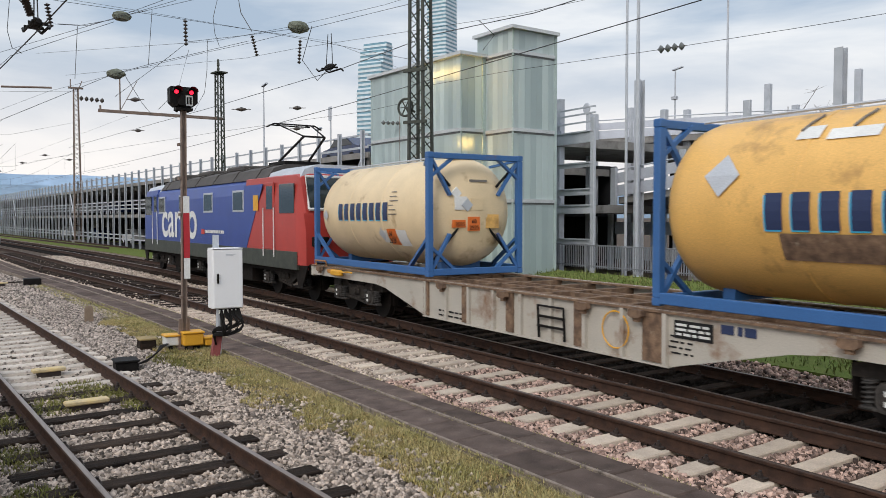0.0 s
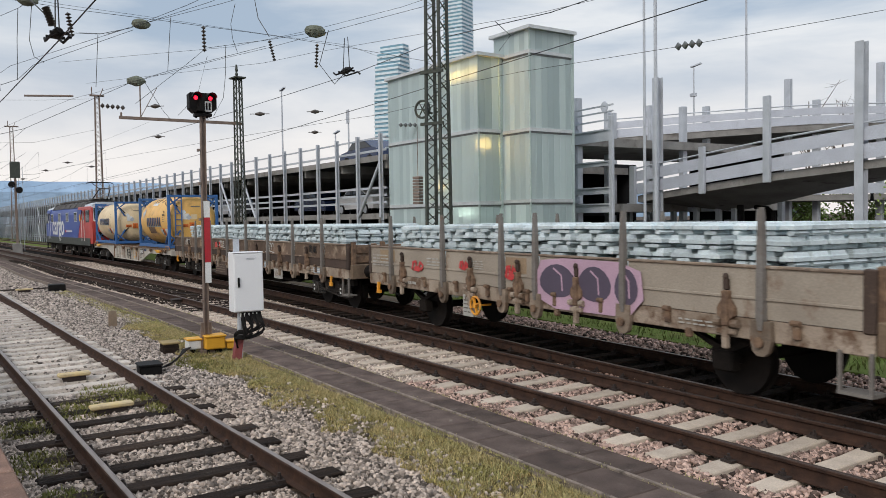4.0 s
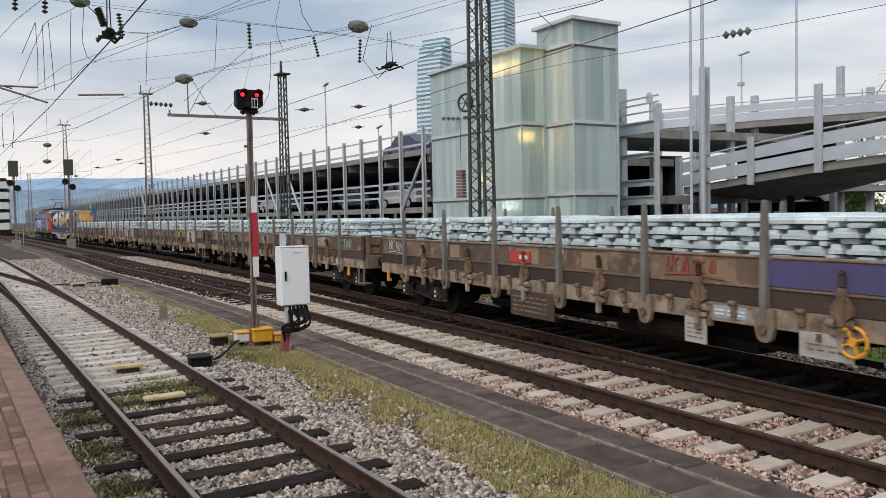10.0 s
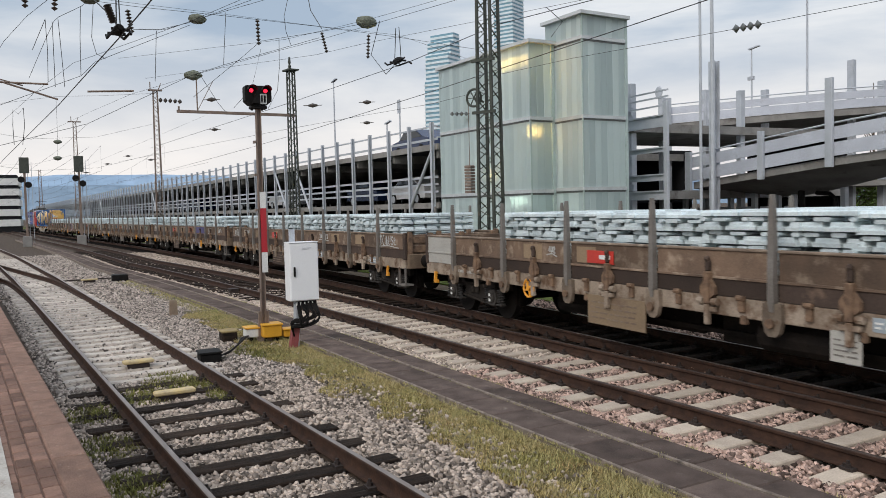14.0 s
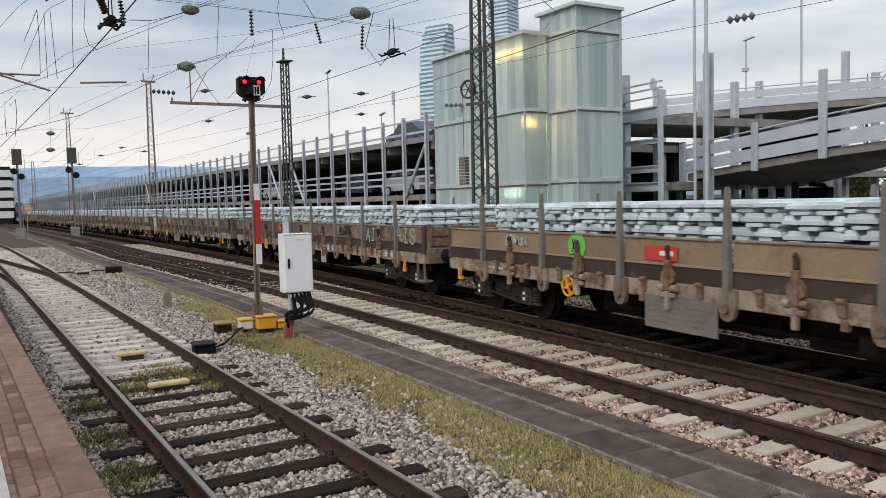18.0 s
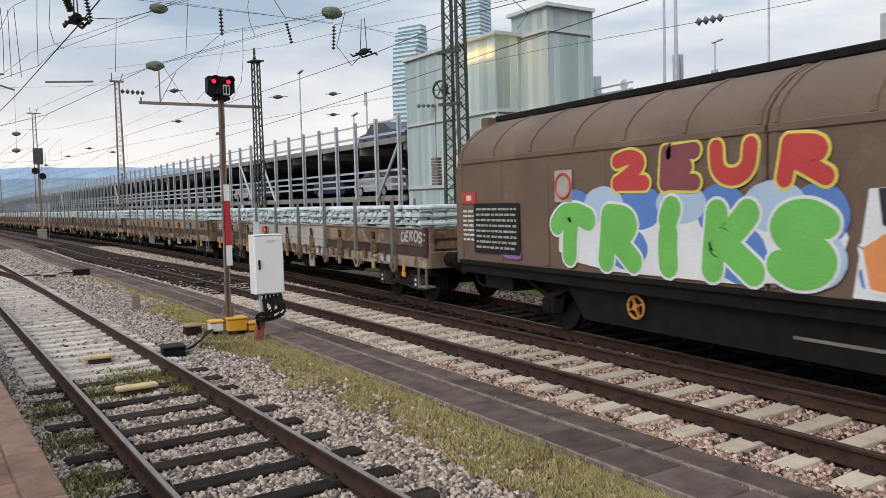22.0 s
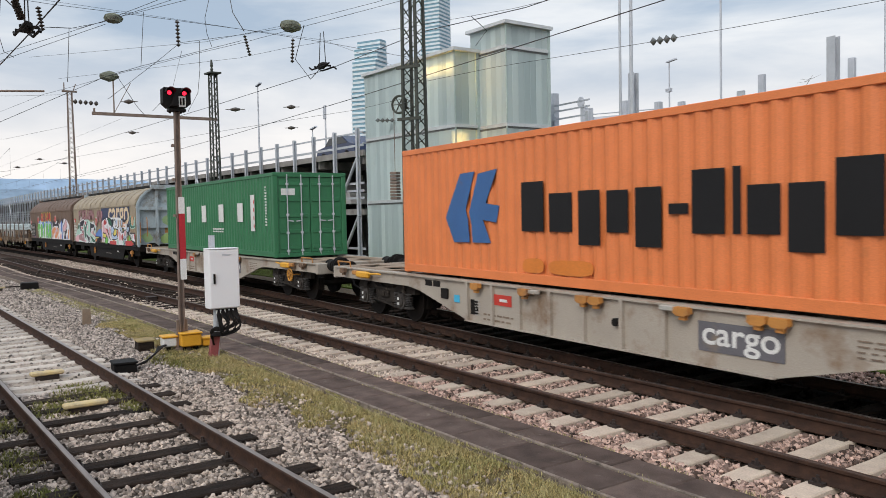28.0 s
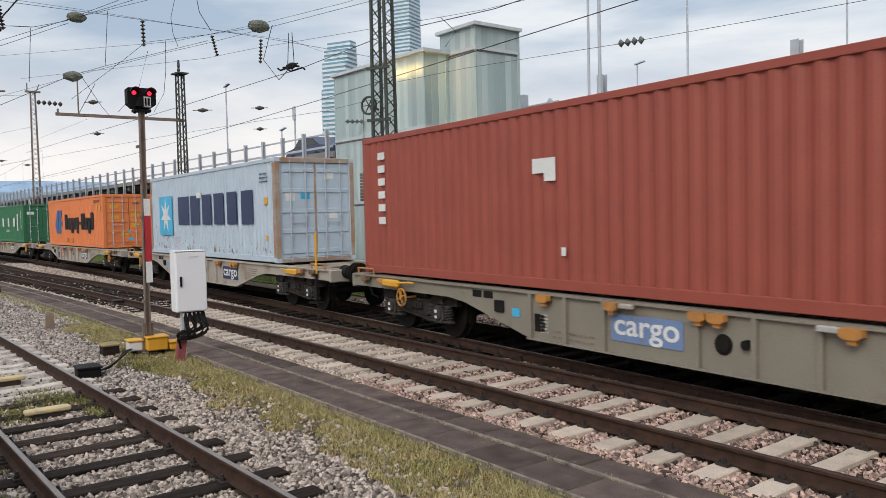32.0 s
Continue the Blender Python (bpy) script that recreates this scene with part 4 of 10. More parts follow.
BARK = mat("bark", (0.12, 0.09, 0.07), (0.08, 0.06, 0.05), 5, 0.9, 0, 0.6, 20)


def tree(x, y, h, r, seed, leaves=900, bare=False):
    rn = random.Random(seed)
    t = thing("tree", "bare-twigged tree behind the ramp" if bare else "young tree with fresh spring leaves", "tree", "trees", at=pose(x, y, 0))
    q = Geo().tube([(0, 0, 0), (0.1, 0.05, h * 0.3), (0, 0.1, h * 0.62), (0.05, 0, h * 0.9)], 0.13, 7, 0.03)
    tips = []
    for i in range(16):
        a, z0 = rn.uniform(0, 6.28), h * rn.uniform(0.25, 0.75)
        e = Vector((math.cos(a) * r * rn.uniform(0.5, 1), math.sin(a) * r * rn.uniform(0.5, 1), z0 + h * rn.uniform(0.1, 0.3)))
        m = Vector((e.x * 0.5, e.y * 0.5, (z0 + e.z) / 2 + 0.1))
        q.tube([(0, 0, z0), m, e], 0.05, 5, 0.012)
        tips += [m, e]
        for k in range(5):
            e2 = m.lerp(e, rn.random()) + Vector((rn.uniform(-1, 1), rn.uniform(-1, 1), rn.uniform(-0.3, 1))) * r * 0.3
            q.tube([m.lerp(e, rn.random()), e2], 0.014, 4, 0.005)
            tips.append(e2)
    part("trunk", q, BARK, t)
    if not bare:
        lv = Geo()
        for i in range(leaves):
            c = rn.choice(tips) + Vector((rn.gauss(0, 0.35), rn.gauss(0, 0.35), rn.gauss(0, 0.3)))
            u = Vector((rn.uniform(-1, 1), rn.uniform(-1, 1), rn.uniform(-1, 1))).normalized() * 0.11
            w = u.orthogonal().normalized() * 0.06
            lv.add([c - u, c + w, c + u, c - w], [(0, 1, 2, 3)])
        tagged(part("crown", lv, LEAF, t, "loose light-green leaves"), kind="stuff")
    return t


for i, (x, y, h, r) in enumerate(((-22.5, 41.0, 4.2, 2.2), (-19.5, 40.0, 4.6, 2.4), (-16.0, 39.0, 4.4, 2.3), (-12.0, 40.0, 4.6, 2.4), (-33.0, 44.0, 4.6, 2.2), (-30.5, 48.0, 4.2, 2.4), (-28.0, 52.5, 4.6, 2.5), (-24.0, 54.0, 4.3, 2.4), (-36.0, 50.0, 4.2, 2.0), (-14.0, 52.0, 4.5, 2.6), (-19.0, 56.0, 4.8, 2.6))):
    tree(x, y, h, r, 20 + i, 1500)
tree(-40.0, 56.0, 12.6, 2.6, 33, bare=True)
tree(-36.5, 55.0, 12.0, 2.4, 34, bare=True)

# ---- lamps and flag poles ----


def street_lamp(x, y, z, side=1.0):
    t = thing("street_lamp", "tall grey street lamp with a flat head", "lamp", "street lamps", at=pose(x, y, 0))
    part("pole", Geo().tube([(0, 0, 0), (0, 0, z)], 0.09, 8, 0.05), M["steel"], t)
    part("head", Geo().loft([[(-0.25, -0.12, z), (0.75 * side, -0.1, z + 0.12), (0.75 * side, 0.1, z + 0.12), (-0.25, 0.12, z)], [(-0.25, -0.1, z + 0.1), (0.7 * side, -0.08, z + 0.22), (0.7 * side, 0.08, z + 0.22), (-0.25, 0.1, z + 0.1)]]), M["steel"], t)
    return t


for x, y, z in ((-57.9, 19.26, 12.35), (-42.7, 46.3, 13.7), (-56.1, 22.8, 9.1)):
    street_lamp(x, y, z)
part("camera_box", Geo().box(-0.3, 0.2, -0.1, 0.1, 11.5, 11.75).bar((0, 0, 11.4), (0, 0, 11.5), 0.08), M["steel"], bpy.data.objects["street_lamp.001"])
for x, y, z, r in ((-22.33, 21.6, 14.0, 0.06), (-22.1, 21.95, 14.0, 0.08), (-31.2, 38.1, 16.0, 0.08), (-26.2, 46.2, 16.0, 0.08)):
    p = thing("flag_pole", "slim pale metal pole", "pole", "poles", at=pose(x, y, 0))
    part("pole", Geo().tube([(0, 0, 0), (0, 0, z * 0.55), (0, 0, z)], r, 8, r * 0.7), M["steel"], p)
    part("base", Geo().lathe([(r + 0.06, 0), (r + 0.06, 0.3), (r + 0.01, 0.34)], (0, 0, 0), "z", 10), M["steel"], p)
p = thing("roof_sign", "small grey sign board on a pole above the garage", "sign", at=pose(-55.7, 23.7, 0))
part("pole", Geo().tube([(0, 0, 0), (0, 0, 10.8)], 0.06, 6), M["steel"], p)
part("board", Geo().box(-0.25, 0.25, -0.08, -0.02, 9.9, 10.9), M["steel"], p)

# ---- the train: lengths are along the track, z = 0 is the rail top ----
T = {
    "blue": paint("loco_blue", (0.035, 0.075, 0.30), 0.4, (0.1, 0.08, 0.07), 0.18),
    "locored": paint("loco_red", (0.42, 0.045, 0.035), 0.4, (0.12, 0.08, 0.06), 0.2),
    "roof": mat("loco_roof", (0.075, 0.065, 0.06), (0.05, 0.045, 0.042), 2, 0.75, 0.1, 0.1, 30),
    "cream": paint("tank_cream", (0.74, 0.58, 0.36), 0.45, (0.34, 0.22, 0.11), 0.3),
    "tankyellow": paint("tank_yellow", (0.78, 0.455, 0.13), 0.45, (0.36, 0.2, 0.06), 0.38),
    "frameblue": paint("frame_blue", (0.035, 0.125, 0.33), 0.5, (0.14, 0.08, 0.05), 0.3),
    "wagonwhite": paint("wagon_pale_grey", (0.46, 0.425, 0.37), 0.6, (0.2, 0.11, 0.06), 0.42),
    "wagongrey": paint("wagon_grey", (0.40, 0.355, 0.30), 0.6, (0.2, 0.13, 0.08), 0.45),
    "brown": mat("wagon_brown", (0.18, 0.12, 0.083), (0.095, 0.066, 0.049), 1.8, 0.8, 0.0, 0.2, 40, (0.30, 0.23, 0.17), 0.5, 3.2, rnd=0.3, spec=0.25),
    "tan": mat("wagon_tan", (0.30, 0.215, 0.13), (0.24, 0.17, 0.11), 1.5, 0.75, 0.1, 0.15, 40, (0.16, 0.1, 0.07), 0.35, 1.6, rnd=0.2),
    "pocket": mat("stake_pocket_paint", (0.27, 0.215, 0.165), (0.14, 0.105, 0.078), 4, 0.8, 0.0, 0.3, 40, (0.15, 0.085, 0.05), 0.4, 7, rnd=0.3, spec=0.2),
    "sill": mat("wagon_sill", (0.41, 0.335, 0.265), (0.21, 0.165, 0.125), 1.6, 0.85, 0.0, 0.3, 40, (0.12, 0.072, 0.045), 0.62, 3.4, spec=0.2),
    "headstock": mat("headstock_rust", (0.22, 0.16, 0.11), (0.12, 0.085, 0.06), 2.5, 0.85, 0.0, 0.3, 40, (0.34, 0.27, 0.2), 0.35, 4, spec=0.2),
    "wheelorange": paint("wheel_orange", (0.78, 0.34, 0.03), 0.5, (0.3, 0.14, 0.05), 0.25),
    "paleblue": paint("pale_blue_plate", (0.33, 0.38, 0.42), 0.6, (0.2, 0.17, 0.14), 0.3),
    "limespray": paint("lime_spray", (0.46, 0.47, 0.06), 0.7, (0.2, 0.2, 0.1), 0.3),
    "rustred": paint("red_spray", (0.33, 0.08, 0.05), 0.7, (0.2, 0.1, 0.07), 0.4),
    "nightblue": paint("night_blue_patch", (0.075, 0.065, 0.16), 0.7, (0.12, 0.09, 0.08), 0.35),
    "bogiegrey": mat("bogie_grey", (0.075, 0.068, 0.062), (0.03, 0.026, 0.024), 9, 0.8, 0.0, 0.3, 40, (0.04, 0.03, 0.026), 0.4, 6, spec=0.25),
    "bogieframe": mat("bogie_frame_grime", (0.045, 0.038, 0.033), (0.022, 0.019, 0.017), 6, 0.85, 0.0, 0.3, 40, (0.11, 0.088, 0.07), 0.3, 5, spec=0.15),
    "springgrey": mat("spring_grey", (0.075, 0.072, 0.07), (0.035, 0.032, 0.03), 8, 0.7, 0.2, 0.1, 40, spec=0.3),
    "chalk": paint("chalk_spray", (0.50, 0.50, 0.48), 0.7, (0.3, 0.26, 0.22), 0.35),
    "mintspray": paint("mint_spray", (0.30, 0.47, 0.40), 0.7, (0.2, 0.2, 0.16), 0.35),
    "greyside": mat("wagon_grey_side", (0.37, 0.32, 0.26), (0.28, 0.24, 0.195), 1.2, 0.8, 0.0, 0.2, 40, (0.17, 0.1, 0.065), 0.35, 1.6, spec=0.2),
    "stake": mat("stake_steel", (0.2, 0.185, 0.17), (0.14, 0.125, 0.11), 2, 0.7, 0.0, 0.2, 40, (0.15, 0.085, 0.055), 0.3, 3, spec=0.3),
    "latch": mat("latch_rust", (0.24, 0.155, 0.10), (0.095, 0.062, 0.045), 8, 0.85, 0.0, 0.3, 40, (0.33, 0.26, 0.19), 0.3, 5, spec=0.2),
    "lowboard": mat("wagon_dark_board", (0.075, 0.052, 0.041), (0.05, 0.036, 0.03), 1.5, 0.8, 0.0, 0.15, 40, (0.16, 0.11, 0.08), 0.3, 2.2, rnd=0.3, spec=0.2),
    "lip": mat("worn_lip", (0.26, 0.2, 0.15), (0.15, 0.11, 0.085), 3, 0.8, 0.0, 0.2, 40, (0.4, 0.34, 0.28), 0.35, 4, spec=0.25),
    "ingot": mat("aluminium_ingot", (0.68, 0.75, 0.76), (0.52, 0.60, 0.62), 3, 0.42, 0.2, 0.15, 30, rnd=0.2, island=True),
    "vanbrown": mat("van_brown", (0.155, 0.098, 0.067), (0.12, 0.078, 0.056), 0.9, 0.65, 0.0, 0.1, 40, (0.2, 0.14, 0.1), 0.35, 0.8),
    "vantan": mat("van_tan", (0.335, 0.275, 0.19), (0.26, 0.215, 0.15), 0.9, 0.65, 0.0, 0.1, 40, (0.2, 0.15, 0.11), 0.35, 0.8),
    "vanlight": mat("van_end_grey", (0.42, 0.49, 0.53), (0.33, 0.38, 0.41), 1.2, 0.6, 0.1, 0.1, 40, (0.18, 0.14, 0.1), 0.4, 1.1),
    "green": paint("container_green", (0.03, 0.165, 0.07), 0.5, (0.09, 0.08, 0.05), 0.2),
    "orange": paint("container_orange", (0.74, 0.215, 0.065), 0.5, (0.42, 0.15, 0.05), 0.24),
    "maersk": paint("container_grey_blue", (0.47, 0.56, 0.64), 0.5, (0.3, 0.17, 0.08), 0.16),
    "triton": paint("container_rust_red", (0.31, 0.066, 0.042), 0.55, (0.24, 0.055, 0.04), 0.3),
    "dullorange": paint("dull_orange", (0.60, 0.27, 0.035), 0.55, (0.22, 0.12, 0.05), 0.4),
    "orangeclamp": paint("clamp_orange", (0.5, 0.22, 0.05), 0.55, (0.2, 0.1, 0.05), 0.5),
    "window": mat("cab_glass", (0.03, 0.04, 0.045), (0.02, 0.03, 0.03), 1, 0.08, 0, 0, 10),
    "navy": paint("navy_marking", (0.02, 0.035, 0.10), 0.5, amount=0.1),
    "black": paint("black_marking", (0.014, 0.014, 0.015), 0.6, (0.03, 0.025, 0.02), 0.1, spec=0.2),
    "skyblue": paint("sky_blue_panel", (0.06, 0.44, 0.70), 0.5, amount=0.1),
    "signred": paint("sign_red", (0.56, 0.045, 0.03), 0.5, amount=0.12),
    "placard": paint("placard_orange", (0.72, 0.16, 0.02), 0.5, amount=0.08),
    "lightside": paint("pale_grey_side", (0.42, 0.405, 0.37), 0.65, (0.24, 0.18, 0.13), 0.35),
    "deckplate": mat("worn_deck_plate", (0.330, 0.257, 0.196), (0.230, 0.176, 0.132), 2.5, 0.85, 0.0, 0.3, 40, (0.32, 0.28, 0.24), 0.3, 3, spec=0.2),
    "wagontan": paint("wagon_dirty_tan", (0.235, 0.21, 0.165), 0.65, (0.17, 0.125, 0.085), 0.35),
    "wheel": mat("wheel_steel", (0.018, 0.014, 0.012), (0.009, 0.0075, 0.007), 4, 0.7, 0.0, 0.1, 30, spec=0.15),
}
MOVERS = []


def rides(ob, s, dz=0.0, base=6.5, flip=False):
    """Notes that ob goes with the train; s is its place along the train at the start."""
    MOVERS.append((ob, s, dz, base, flip))
    return ob


def wheelset(parent, x, r=0.46):
    q = Geo()
    for k in (-1, 1):
        q.lathe([(0.02, -0.07), (r - 0.06, -0.06), (r, -0.065), (r, 0.05), (r + 0.03, 0.055), (r + 0.03, 0.075), (r - 0.08, 0.075), (0.1, 0.05), (0.02, 0.05)] if k > 0 else [(0.02, -0.05), (0.1, -0.05), (r - 0.08, -0.075), (r + 0.03, -0.075), (r + 0.03, -0.055), (r, -0.05), (r, 0.065), (r - 0.06, 0.06), (0.02, 0.07)], (x, -0.76 * k, r), "y", 22)
    q.lathe([(0.08, -1.05), (0.08, 1.05)], (x, 0, r), "y", 10)
    return part("wheelset", q, T["wheel"], parent, "solid steel wheels on an axle", smooth=True)


def bogie(parent, x, wb=1.8, material=None):
    """A welded two-axle bogie: arched side frames, axle boxes between nested coil springs, brake hangers."""
    b = None
    side = [(-wb / 2 - 0.5, 0.64), (-wb / 2 - 0.5, 0.78), (-wb / 2 - 0.15, 0.84), (-0.62, 0.82), (-0.45, 0.72), (0.45, 0.72), (0.62, 0.82), (wb / 2 + 0.15, 0.84), (wb / 2 + 0.5, 0.78), (wb / 2 + 0.5, 0.64), (wb / 2 - 0.42, 0.66), (0.5, 0.46), (0.3, 0.38), (-0.3, 0.38), (-0.5, 0.46), (-wb / 2 + 0.42, 0.66)]
    for k in (-1, 1):
        y0, y1 = sorted((k * 0.94, k * 1.07))
        g = Geo().prism([(x + u, z) for u, z in side], "y", y0, y1)
        if b is None:
            b = part("bogie", g.box(x - 0.25, x + 0.25, -1.0, 1.0, 0.5, 0.82), material or T["bogieframe"], parent, "grimy two-axle bogie frame")
        else:
            part("side_frame", g, material or T["bogieframe"], b)
    for k in (-1, 1):
        for a in (-wb / 2, wb / 2):
            c = x + a
            y0, y1 = sorted((k * 1.0, k * 1.17))
            part("axle_box", Geo().prism([(c - 0.17, 0.4), (c - 0.17, 0.56), (c - 0.1, 0.64), (c + 0.1, 0.64), (c + 0.17, 0.56), (c + 0.17, 0.4), (c + 0.1, 0.31), (c - 0.1, 0.31)], "y", y0, y1).box(c - 0.36, c + 0.36, y0 + 0.02, y1 - 0.02, 0.31, 0.35, 0.01), T["bogiegrey"], b)
            for d in (-0.265, 0.265):
                q = Geo().lathe([(0.092, 0.34), (0.092, 0.355), (0.05, 0.356), (0.05, 0.63), (0.09, 0.631), (0.09, 0.65)], (c + d, 1.09 * k, 0), "z", 10)
                if k < 0:
                    n = 40
                    q.tube([(c + d + 0.078 * math.cos(i * 0.785), 1.09 * k + 0.078 * math.sin(i * 0.785), 0.36 + 0.26 * i / n) for i in range(n + 1)], 0.015, 4)
                part("coil_spring", q, T["springgrey"], b, "stout coil spring")
    for a in (-wb / 2, wb / 2):
        c = x + a
        part("axle_cover", Geo().lathe([(0.02, -0.05), (0.09, -0.045), (0.115, -0.02), (0.115, 0.02)], (c, -1.175, 0.47), "y", 14), T["bogiegrey"], b)
        for z in (0.4, 0.51):
            part("bearing_label", Geo().box(c - 0.035, c + 0.035, -1.232, -1.224, z, z + 0.055), M["white"], b, "small white bearing mark")
        part("damper_link", Geo().bar((c + 0.12, -1.13, 0.6), (c + 0.12, -1.13, 0.84), 0.07, 0.04).lathe([(0.05, -0.02), (0.05, 0.02)], (c + 0.12, -1.16, 0.72), "y", 8), T["bogieframe"], b)
        for d in (-0.56, 0.56):
            part("brake_shoe", Geo().prism([(c + d - 0.04, 0.32), (c + d + 0.04, 0.32), (c + d + 0.05, 0.66), (c + d - 0.05, 0.66)], "y", -0.83, -0.7).bar((c + d, -0.9, 0.36), (c + d, -0.9, 0.86), 0.05, 0.02), M["under"], b)
    part("brake_gear", Geo().box(x - 0.2, x + 0.2, -1.12, -1.07, 0.5, 0.66, 0.02).bar((x - 0.5, -1.1, 0.44), (x + 0.5, -1.1, 0.34), 0.05).lathe([(0.06, -0.03), (0.06, 0.02)], (x, -1.11, 0.58), "y", 10), T["bogieframe"], b)
    for a in (-wb / 2, wb / 2):
        wheelset(parent, x + a)
    return b


def buffers(parent, half):
    for e in (-1, 1):
        for k in (-0.875, 0.875):
            o = [(0.17, half - 0.62), (0.17, half - 0.58), (0.155, half - 0.57), (0.15, half - 0.34), (0.17, half - 0.33), (0.17, half - 0.3), (0.135, half - 0.29), (0.135, half - 0.06), (0.25, half - 0.05), (0.25, half - 0.02), (0.20, half)]
            part("buffer", Geo().lathe([(r, e * t) for r, t in o], (0, k, 1.05), "x", 18), M["dark"], parent, "dark round buffer", smooth=True)
        part("coupling", Geo().bar((e * (half - 0.6), 0, 1.0), (e * half, 0, 0.95), 0.1).bar((e * half, 0, 0.95), (e * (half - 0.1), 0, 0.6), 0.06).tube([(e * (half - 0.55), -0.35, 1.0), (e * (half - 0.2), -0.36, 0.5), (e * half, -0.3, 0.42)], 0.028, 6).tube([(e * (half - 0.55), 0.35, 1.0), (e * (half - 0.2), 0.36, 0.5), (e * half, 0.3, 0.42)], 0.028, 6), M["dark"], parent, "screw coupling and brake hoses")


def handwheel(parent, x, z, y=-1.42, m=None):
    q = Geo()
    n = 20
    ring = [(x + 0.17 * math.cos(2 * math.pi * i / n), y, z + 0.17 * math.sin(2 * math.pi * i / n)) for i in range(n + 1)]
    q.tube(ring, 0.022, 6)
    for i in range(4):
        a = math.pi / 2 * i + 0.4
        q.bar((x, y, z), (x + 0.165 * math.cos(a), y, z + 0.165 * math.sin(a)), 0.05, 0.02)
    q.lathe([(0.05, -0.03), (0.05, 0.03)], (x, y, z), "y", 10)
    q.bar((x, y, z), (x, y + 0.35, z), 0.035)
    return part("brake_handwheel", q, m or M["yellow"], parent, "spoked brake handwheel", smooth=True)


def plate(parent, name, material, x0, x1, z0, z1, y, label="", t=0.008):
    return part(name, Geo().box(x0, x1, y - t, y, z0, z1), material, parent, label)


def bars(parent, name, material, x0, x1, z0, z1, y, rows, fill=0.6, seed=1, t=0.006):
    """Lines of unreadable writing as plain bars."""
    rnd = random.Random(seed)
    q = Geo()
    h = (z1 - z0) / rows
    for i in range(rows):
        x = x0
        while x < x1 - 0.03:
            w = min(x1 - x, rnd.uniform(0.06, 0.2))
            q.box(x, x + w, y - t, y, z0 + i * h + h * 0.2, z0 + i * h + h * (0.2 + fill))
            x += w + rnd.uniform(0.03, 0.06)
    return tagged(part(name, q, material, parent), kind="stuff")


def word(parent, text, x0, x1, z, high, y, material, label=""):
    """Painted writing from x0 to x1 on a side wall; z: its base line, high: from there to the top of the letters."""
    fc = bpy.data.curves.new("writing", "FONT")
    fc.body, fc.extrude, fc.offset = text, 0.002, 0.014
    tmp = bpy.data.objects.new("writing", fc)
    me = bpy.data.meshes.new_from_object(tmp)
    bpy.data.objects.remove(tmp)
    xs = [v.co.x for v in me.vertices]
    top, a, b = max(v.co.y for v in me.vertices), min(xs), max(xs)
    for v in me.vertices:
        v.co = Vector((x0 + (v.co.x - a) / (b - a) * (x1 - x0), y - v.co.z, z + v.co.y / top * high))
    me.materials.clear()
    return part("painted_word", me, material, parent, label)


def bundle_mesh(seed):
    """A stack of cast ingots: tiers of bars with sloping flanks laid across the wagon, thin bars wedged between the tiers."""
    rnd = random.Random(seed)
    q = Geo()
    z, step = 0.0, 0.45
    for tier in range(5):
        lift = 0.5 * step if (tier + seed) % 2 else 0.0
        h = 0.118 if tier < 4 else 0.09
        for k in range(-1, 2):
            for a, b in ((-1.14, -0.02), (0.03, 1.14)):
                c = k * step + lift + rnd.uniform(-0.015, 0.015)
                w0, w1 = rnd.uniform(0.19, 0.222), rnd.uniform(0.15, 0.175)
                lo, hi = max(c - w0, -0.45), min(c + w0, 0.45)
                if hi - lo < 0.12:
                    continue
                lt, ht = max(c - w1, lo + 0.012), min(c + w1, hi - 0.012)
                for j in range(3):
                    e = rnd.uniform(-0.03, 0.02)
                    y0, y1 = a + (b - a) * j / 3 + 0.01 + e, a + (b - a) * (j + 1) / 3 - 0.012 + e
                    q.loft([[(u, y0 + f, v), (w, y0 + f, v), (w, y1 - f, v), (u, y1 - f, v)] for u, w, f, v in ((lo, hi, 0.0, z + 0.006), (lo, hi, 0.0, z + 0.055), (lt, ht, 0.022, z + 0.068), (lt + 0.01, ht - 0.01, 0.03, z + h))])
        z += h
        if tier < 4:
            for k in range(-1, 3):
                c = (k - 0.5) * step + lift + rnd.uniform(-0.05, 0.05)
                w = rnd.uniform(0.1, 0.15)
                lo, hi = max(c - w, -0.44), min(c + w, 0.44)
                if hi - lo < 0.1:
                    continue
                e, t = rnd.uniform(-0.06, 0.03), rnd.uniform(0.042, 0.06)
                for y0, y1 in ((-1.13, -0.86), (-0.78, -0.45), (-0.36, 0.36), (0.45, 0.78), (0.86, 1.13)):
                    f = e + rnd.uniform(-0.03, 0.03)
                    q.prism([(lo + 0.02, z + 0.01), (hi - 0.02, z + 0.01), (hi, z + 0.01 + t * 0.5), (hi - 0.02, z + 0.01 + t), (lo + 0.02, z + 0.01 + t), (lo, z + 0.01 + t * 0.5)], "y", y0 + f, y1 + f)
            z += 0.074
    return q.mesh("ingot_bundle")


BUNDLES = [bundle_mesh(i) for i in range(8)]


def ingot_load(s, n, rnd, first=-8.3, last=8.3, group="ingot loads"):
    ld = thing("ingot_load", "stacked bundles of pale aluminium ingots on a flat wagon", "metal load", group)
    step = (last - first) / n
    for i in range(n):
        x = first + step * (i + 0.5)
        b = part("ingot_bundle", rnd.choice(BUNDLES), T["ingot"], ld, at=pose(x, rnd.uniform(-0.03, 0.03), rnd.choice((0, 0, -0.03)), 0, 0, rnd.choice((0, 180)) + rnd.uniform(-1.0, 1.0)))
        tagged(b, kind="stuff")
    rides(ld, s, 1.42)
    return ld


